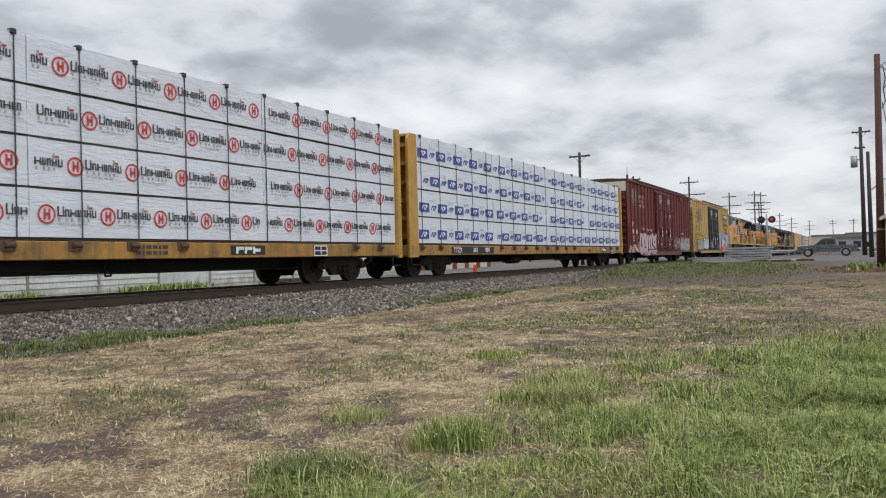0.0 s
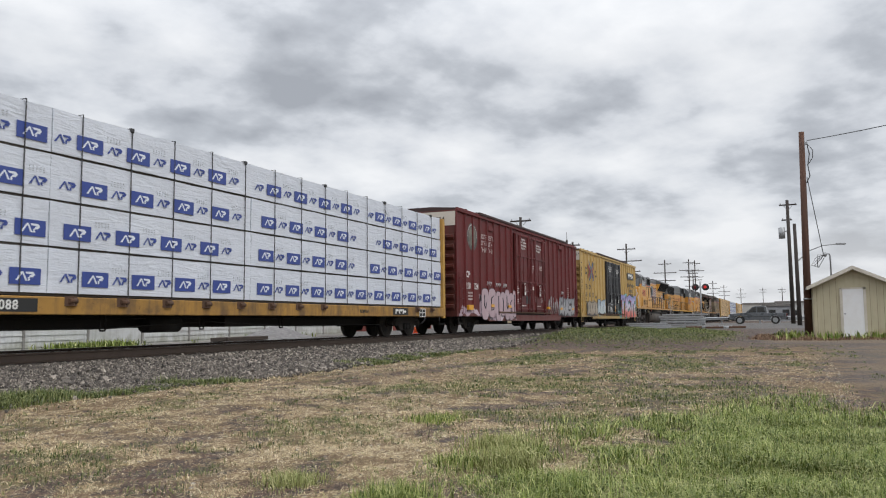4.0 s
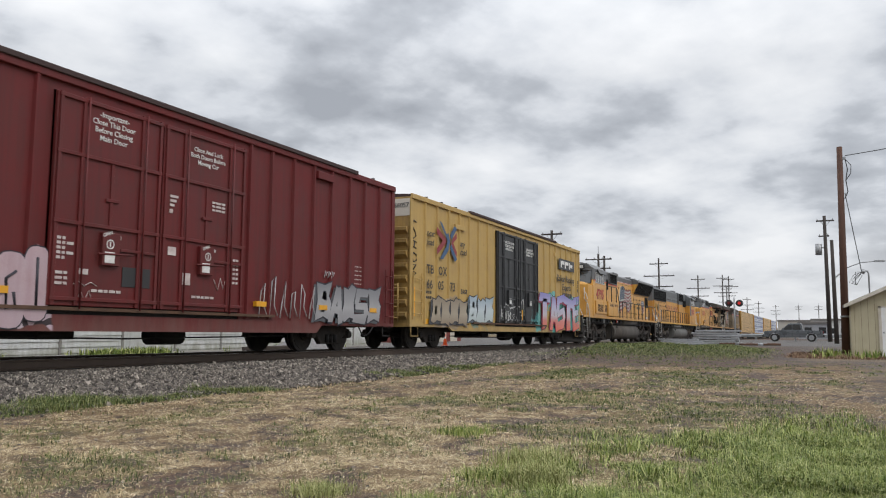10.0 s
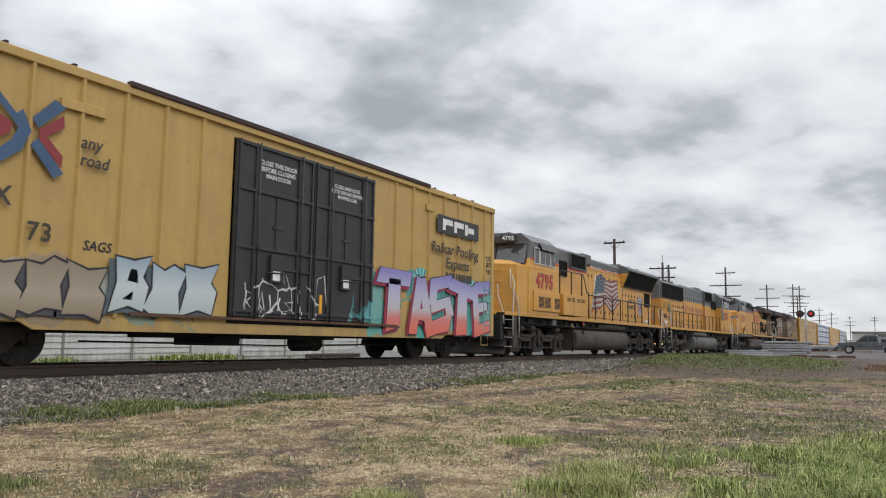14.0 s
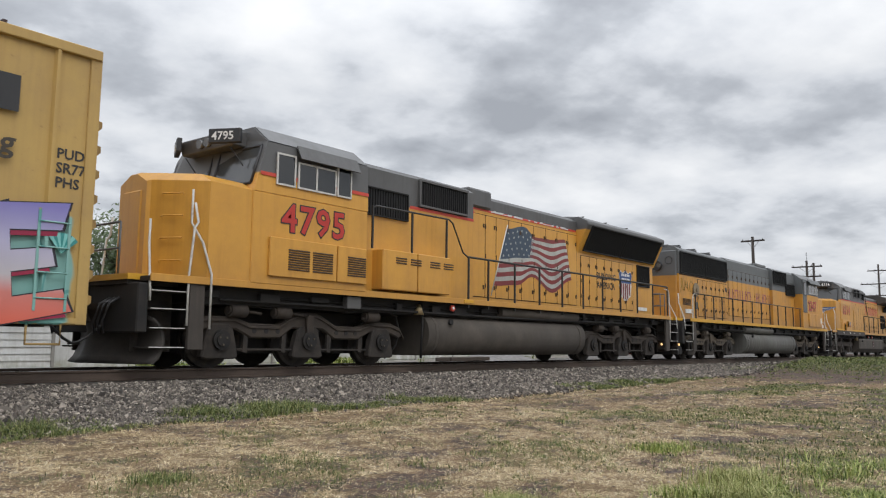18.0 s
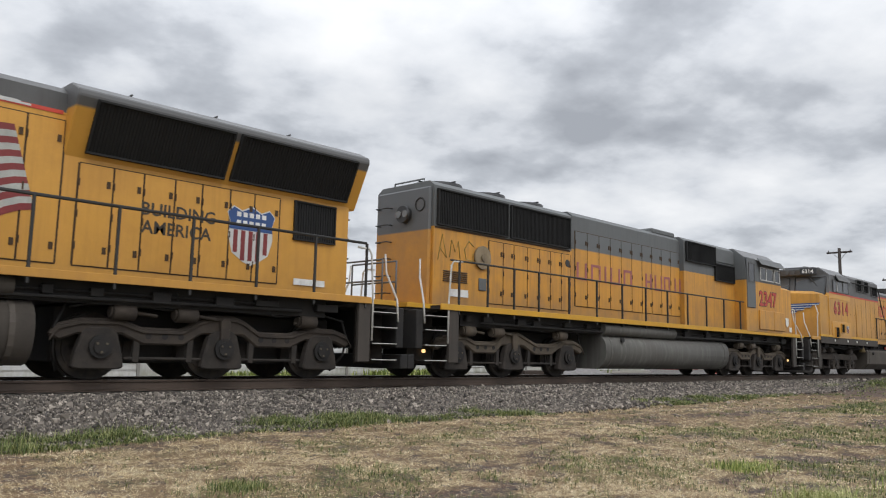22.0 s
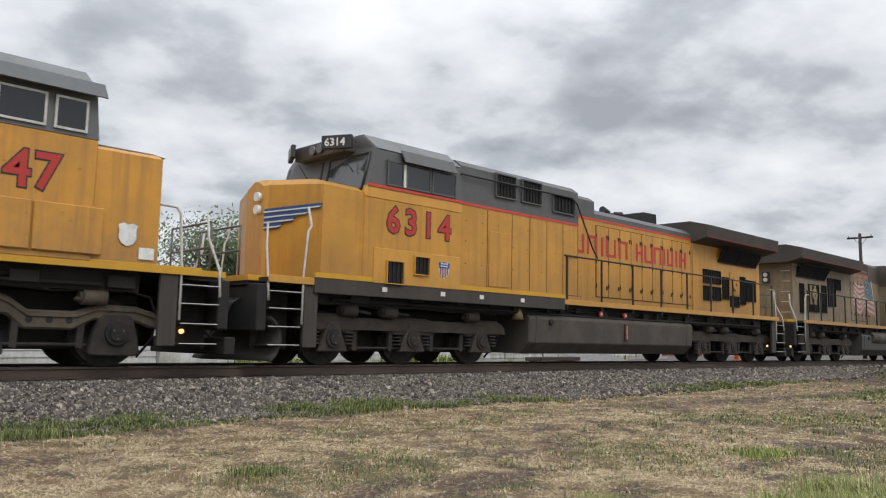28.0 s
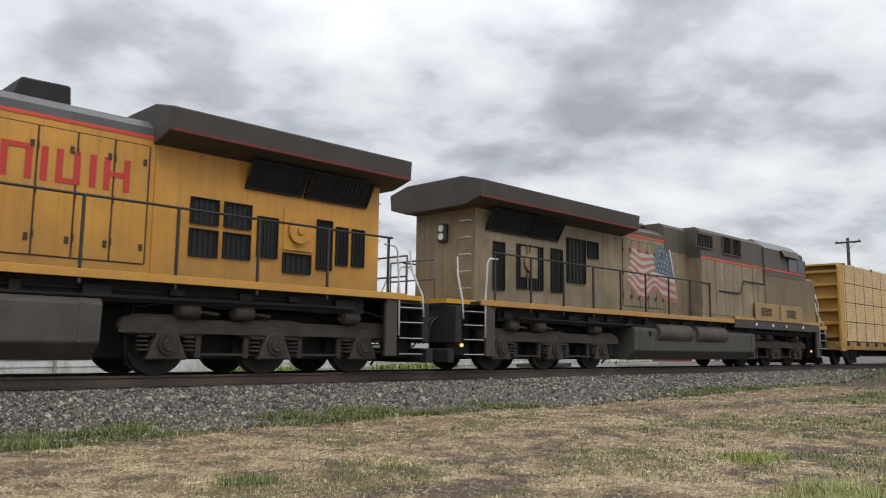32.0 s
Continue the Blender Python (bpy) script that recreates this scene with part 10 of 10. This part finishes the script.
def blades(name, pts, hts, wid, lean, material, label, flat_=False):
    """Thin bent blades: roots, heights, widths; one object."""
    n = len(pts)
    P = np.array(pts)
    H = np.array(hts)
    a = RS.uniform(0, 2 * np.pi, n)
    d = np.stack([np.cos(a), np.sin(a), np.zeros(n)], 1)
    q = np.stack([-np.sin(a), np.cos(a), np.zeros(n)], 1)
    ln = np.abs(RS.normal(0, lean, n))
    up = np.array([0, 0, 1.0])
    far_ = 1 + np.maximum(0, np.hypot(P[:, 0], P[:, 1]) - 5.0) / 6.0
    W = (wid * far_ * RS.uniform(0.6, 1.3, n))[:, None]
    if flat_:
        t = RS.uniform(0.0, 0.16, n)
        mid = P + d * (H * 0.5)[:, None] + up * (H * t * 0.5 + 0.006)[:, None]
        tip = P + d * H[:, None] + up * (H * t * RS.uniform(0.0, 0.9, n) + 0.006)[:, None]
    else:
        mid = P + d * (H * ln * 0.35)[:, None] + up * (H * 0.62)[:, None]
        tip = P + d * (H * ln * 1.1)[:, None] + up * (H * (1 - 0.25 * np.minimum(ln, 1.5)))[:, None]
    V = np.stack([P - q * W, P + q * W, mid + q * W * 0.8, mid - q * W * 0.8, tip], 1).reshape(-1, 3)
    me = bpy.data.meshes.new(name)
    me.vertices.add(5 * n)
    me.vertices.foreach_set("co", V.ravel())
    i = np.arange(n)[:, None] * 5
    loops = np.concatenate([i + 0, i + 1, i + 2, i + 3, i + 3, i + 2, i + 4], 1).ravel()
    me.loops.add(7 * n)
    me.loops.foreach_set("vertex_index", loops)
    me.polygons.add(2 * n)
    starts = np.stack([np.arange(n) * 7, np.arange(n) * 7 + 4], 1).ravel()
    me.polygons.foreach_set("loop_start", starts)
    me.update(calc_edges=True)
    me.validate()
    me.materials.append(material)
    return tagged(new(name, me), label, "grass", kind="stuff")


def field(fn, x0, x1, y0, y1, step=0.1):
    """A function of the ground's plan, tabled so that it can be asked for many places at once."""
    gx, gy = np.arange(x0, x1 + step, step), np.arange(y0, y1 + step, step)
    g = np.array([[fn(float(x), float(y)) for x in gx] for y in gy])

    def ask(X, Y):
        i = np.clip(((Y - y0) / step + 0.5).astype(int), 0, len(gy) - 1)
        j = np.clip(((X - x0) / step + 0.5).astype(int), 0, len(gx) - 1)
        return g[i, j]
    return ask


GREEN = field(in_green, 1.0, 49.0, -1.6, 11.6)
DRY = field(in_straw, 1.0, 30.0, -1.6, 10.6)
PAVED = field(in_asphalt, 1.0, 49.0, -1.6, 11.6, 0.25)
GROUND = field(lambda x, y: max(land(x, y), bed_z(x, y) if y > 10.1 else -9.0) - 0.005, 1.0, 49.0, -4.0, 25.0, 0.2)
LUMPS = field(lambda x, y: 0.6 * nz(x, y, 3.1, 95.0) + 0.5 * nz(x, y, 7.0, 96.0), 1.0, 30.0, -1.6, 10.6, 0.06)
PATCHES = field(lambda x, y: nz(x, y, 1.3, 71.0), 1.0, 49.0, -4.0, 25.0, 0.2)


def ramp_(a, b, v):
    t = np.clip((v - a) / (b - a), 0, 1)
    return t * t * (3 - 2 * t)


def strew(n, xa, xb, ya, yb, density, clump=0, spread=0.05, near=0.0):
    """Roots thrown over a stretch of ground, thinned by a density; in tufts where clump is set; near: thinned with distance."""
    X, Y, U = RS.uniform(xa, xb, n), RS.uniform(ya, yb, n), RS.uniform(0, 1, n)
    d = density(X, Y)
    if near:
        d = d * np.minimum(1, (near / np.hypot(X, Y)) ** 1.5)
    k = U < d
    X, Y = X[k], Y[k]
    if clump:
        c = RS.randint(max(1, clump // 2), clump + 1, len(X))
        X, Y = np.repeat(X, c), np.repeat(Y, c)
        X, Y = X + RS.normal(0, spread, len(X)), Y + RS.normal(0, spread, len(Y))
    return np.stack([X, Y, GROUND(X, Y)], 1)


def lush(pts, a, b, lo, hi):
    """Heights between a and b, swelling and sinking over the ground from lo to hi times."""
    return RS.uniform(a, b, len(pts)) * (lo + (hi - lo) * ramp_(-0.3, 0.4, PATCHES(pts[:, 0], pts[:, 1])))


# the thick stand of grass
seen = lambda X, Y: (Y > -0.12 * X - 0.4) * 1.0
tall = strew(62000, 3.0, 11.5, -1.5, 3.0, lambda X, Y: seen(X, Y) * np.clip(1.25 * (GREEN(X, Y) - 0.15), 0, 1) * (0.10 + 0.90 * ramp_(-0.26, 0.14, LUMPS(X, Y))) * ramp_(13.5, 8.0, X + 2.0 * Y), 8, 0.04, 6.5)
blades("tall_grass", tall, lush(tall, 0.03, 0.13, 0.45, 1.4), 0.0024, 1.35, M_GRASS, "thick stand of tall green grass going to seed")
heads = tall[RS.randint(0, len(tall), 11000)]
hv, hf = [], []
for x, y, z in heads.tolist():
    h = RS.uniform(0.08, 0.22)
    a, l = RS.uniform(0, 6.28), RS.uniform(0.02, 0.10)
    ex, ey = x + l * math.cos(a), y + l * math.sin(a)
    i = len(hv)
    w = 0.005
    hv += [(x, y, z), (x + 0.002, y, z), (ex, ey, z + h), (ex - w, ey, z + h), (ex + w, ey, z + h), (ex + 0.5 * l * math.cos(a), ey + 0.5 * l * math.sin(a), z + h + RS.uniform(-0.01, 0.045))]
    hf += [(i, i + 1, i + 2), (i + 3, i + 4, i + 5)]
me = bpy.data.meshes.new("seed_heads")
me.from_pydata(hv, [], hf)
me.materials.append(M_GRASSYL)
tagged(new("seed_heads", me), "pale green seed heads of wild barley", "grass", kind="stuff")
# single clumps that stand alone
for nm, x, y, r, n, h, m_, lab in (("weed_clump", 3.43, 2.62, 0.15, 2600, 0.12, M_GRASSDK, "low bushy dark green weed"), ("weed_clump", 4.76, 3.22, 0.10, 900, 0.10, M_GRASSYL, "yellow-green leafy weed in the dirt"), ("grass_clump", 4.28, 2.18, 0.13, 1500, 0.20, M_GRASS, "tuft of tall green grass"), ("grass_clump", 5.66, 1.93, 0.10, 1100, 0.24, M_GRASSYL, "tuft of tall seeding grass"), ("grass_clump", 5.75, 2.35, 0.13, 500, 0.14, M_GRASS, "tuft of green grass"), ("grass_clump", 3.65, 5.86, 0.12, 700, 0.09, M_GRASSDK, "low green tuft in the straw"), ("grass_clump", 8.2, 3.62, 0.16, 700, 0.10, M_GRASS, "low green tuft in the straw"), ("grass_clump", 6.55, 2.28, 0.16, 1100, 0.17, M_GRASSYL, "tuft of pale seeding grass")):
    pts = np.stack([x + RS.normal(0, r, n), y + RS.normal(0, r, n), np.full(n, land(x, y) - 0.005)], 1)
    o = blades(nm, pts, RS.uniform(0.35 * h, h, n), 0.0024, 0.7, m_, lab)
    o["category"] = "grass" if nm == "grass_clump" else "weed"
# low tufts scattered in the dirt round the stand
tufts = strew(2600, 3.5, 13.0, 0.6, 6.2, lambda X, Y: 0.5 * ramp_(-0.05, 0.3, PATCHES(X * 1.3, Y * 1.3)) * (1 - DRY(X, Y) * 0.6), 40, 0.09)
blades("low_tufts", tufts, RS.uniform(0.012, 0.065, len(tufts)), 0.0022, 0.9, M_GRASSDK, "low green tufts scattered over the dirt")
# green edge along the ballast
edge = strew(15000, 0.5, 27.0, 8.8, 10.75, lambda X, Y: np.clip(1.3 * (GREEN(X, Y) - 0.15), 0, 1), 14, 0.07)
blades("verge_grass", edge, lush(edge, 0.03, 0.13, 0.5, 1.35), 0.0022, 0.95, M_GRASSDK, "strip of green grass along the foot of the ballast")
# thin short grass over the rest
short = strew(24000, 3.0, 30.0, -1.5, 9.6, lambda X, Y: seen(X, Y) * (0.03 + 0.8 * GREEN(X, Y)) * (1 - PAVED(X, Y)), 12, 0.06)
blades("short_grass", short, RS.uniform(0.012, 0.06, len(short)), 0.0022, 0.9, M_GRASSDK, "thin short green grass in patches")
weeds = strew(12000, 29.0, 48.0, 1.5, 11.4, lambda X, Y: GREEN(X, Y), 9, 0.16)
blades("heap_weeds", weeds, RS.uniform(0.03, 0.11, len(weeds)), 0.0016, 1.1, M_GRASSDK, "rank green weeds over a low heap")
far = np.concatenate([strew(1600, 14.0, 40.0, 23.6, 24.8, lambda X, Y: ramp_(0.0, 0.3, PATCHES(X * 0.3, Y * 0.3)), 8, 0.1), strew(500, 34.0, 40.0, -3.9, 0.6, lambda X, Y: 0.35, 6, 0.1)])
blades("wall_weeds", far, RS.uniform(0.1, 0.4, len(far)), 0.004, 0.6, M_GRASS, "green weeds along the foot of the wall")


# dry straw lying over the dirt
def litter(X, Y):
    return seen(X, Y) * (0.10 + 0.90 * DRY(X, Y) * ramp_(-0.34, 0.06, LUMPS(X, Y))) * ramp_(34, 12, X + 0.4 * Y) * (1 - PAVED(X, Y)) * (1 - 0.7 * GREEN(X, Y))


lying = np.concatenate([strew(560000, 1.5, 24.0, -0.8, 10.1, litter, 0, 0, 7.0), strew(30000, 1.8, 12.0, 0.2, 9.0, litter, 9, 0.035, 6.0)])
blades("lying_straw", lying, RS.uniform(0.025, 0.11, len(lying)), 0.0022, 0.5, M_STRAW, "flattened dry straw over the dirt", True)
thatch = strew(170000, 1.5, 16.0, -0.6, 9.8, lambda X, Y: seen(X, Y) * (0.35 + 0.65 * ramp_(0.1, -0.2, LUMPS(X, Y))) * (1 - PAVED(X, Y)), 0, 0, 6.5)
blades("dead_thatch", thatch, RS.uniform(0.02, 0.09, len(thatch)), 0.0020, 0.5, M_THATCH, "matted brown dead grass on the dirt", True)
upright = strew(16000, 1.5, 24.0, 1.5, 10.2, lambda X, Y: 0.8 * DRY(X, Y) * ramp_(-0.1, 0.25, LUMPS(X, Y)), 9, 0.03, 8.0)
blades("standing_straw", upright, RS.uniform(0.012, 0.05, len(upright)), 0.0021, 1.5, M_STRAW, "short dry grass stubble")
dead = strew(1600, 33.5, 40.0, -3.9, 1.4, lambda X, Y: 0.8 + 0 * X, 8, 0.12)
blades("dead_grass", dead, RS.uniform(0.03, 0.15, len(dead)), 0.0020, 0.8, M_THATCH, "dead tan grass round the pole and shed")

# pebbles over the dirt
pv, pf = [], []
octa_ = [(1, 0, 0), (0, 1, 0), (-1, 0, 0), (0, -1, 0), (0, 0, 1), (0, 0, -1)]
for k in range(5200):
    x, y = RS.uniform(2.0, 20.0), RS.uniform(-0.8, 9.8)
    if in_green(x, y) > 0.6:
        continue
    r = RS.uniform(0.006, 0.020) * (1 + x / 25)
    z = land(x, y)
    i = len(pv)
    pv += [(x + r * a * RS.uniform(0.6, 1.3), y + r * b * RS.uniform(0.6, 1.3), z + 0.5 * r * c) for a, b, c in octa_]
    pf += [(i + a, i + b, i + c) for a, b, c in ((0, 1, 4), (1, 2, 4), (2, 3, 4), (3, 0, 4), (1, 0, 5), (2, 1, 5), (3, 2, 5), (0, 3, 5))]
me = bpy.data.meshes.new("pebbles")
me.from_pydata(pv, [], pf)
me.materials.append(bpy.data.materials["broken_stone"])
tagged(new("pebbles", me), "scattered grey pebbles on the dirt", "pebble", kind="stuff")

# ---- what moves ----
def motions():
    """The train rolls west along the track, and its wheels turn with it."""
    for car, u in ROLLING:
        walk(car, [(float(t), TRACK @ Matrix.Translation((u + ALONG[t], 0, 0))) for t in range(33)])
    step = 0.15
    times = [i * step for i in range(int(32 / step) + 1)] + [32.0]
    gone = [float(np.interp(t, range(33), ALONG)) for t in times]
    for wheel, x, r in WHEELS:
        walk(wheel, [(t, pose(x, 0, r, 0, math.degrees(s / r), 0)) for t, s in zip(times, gone)])


motions()
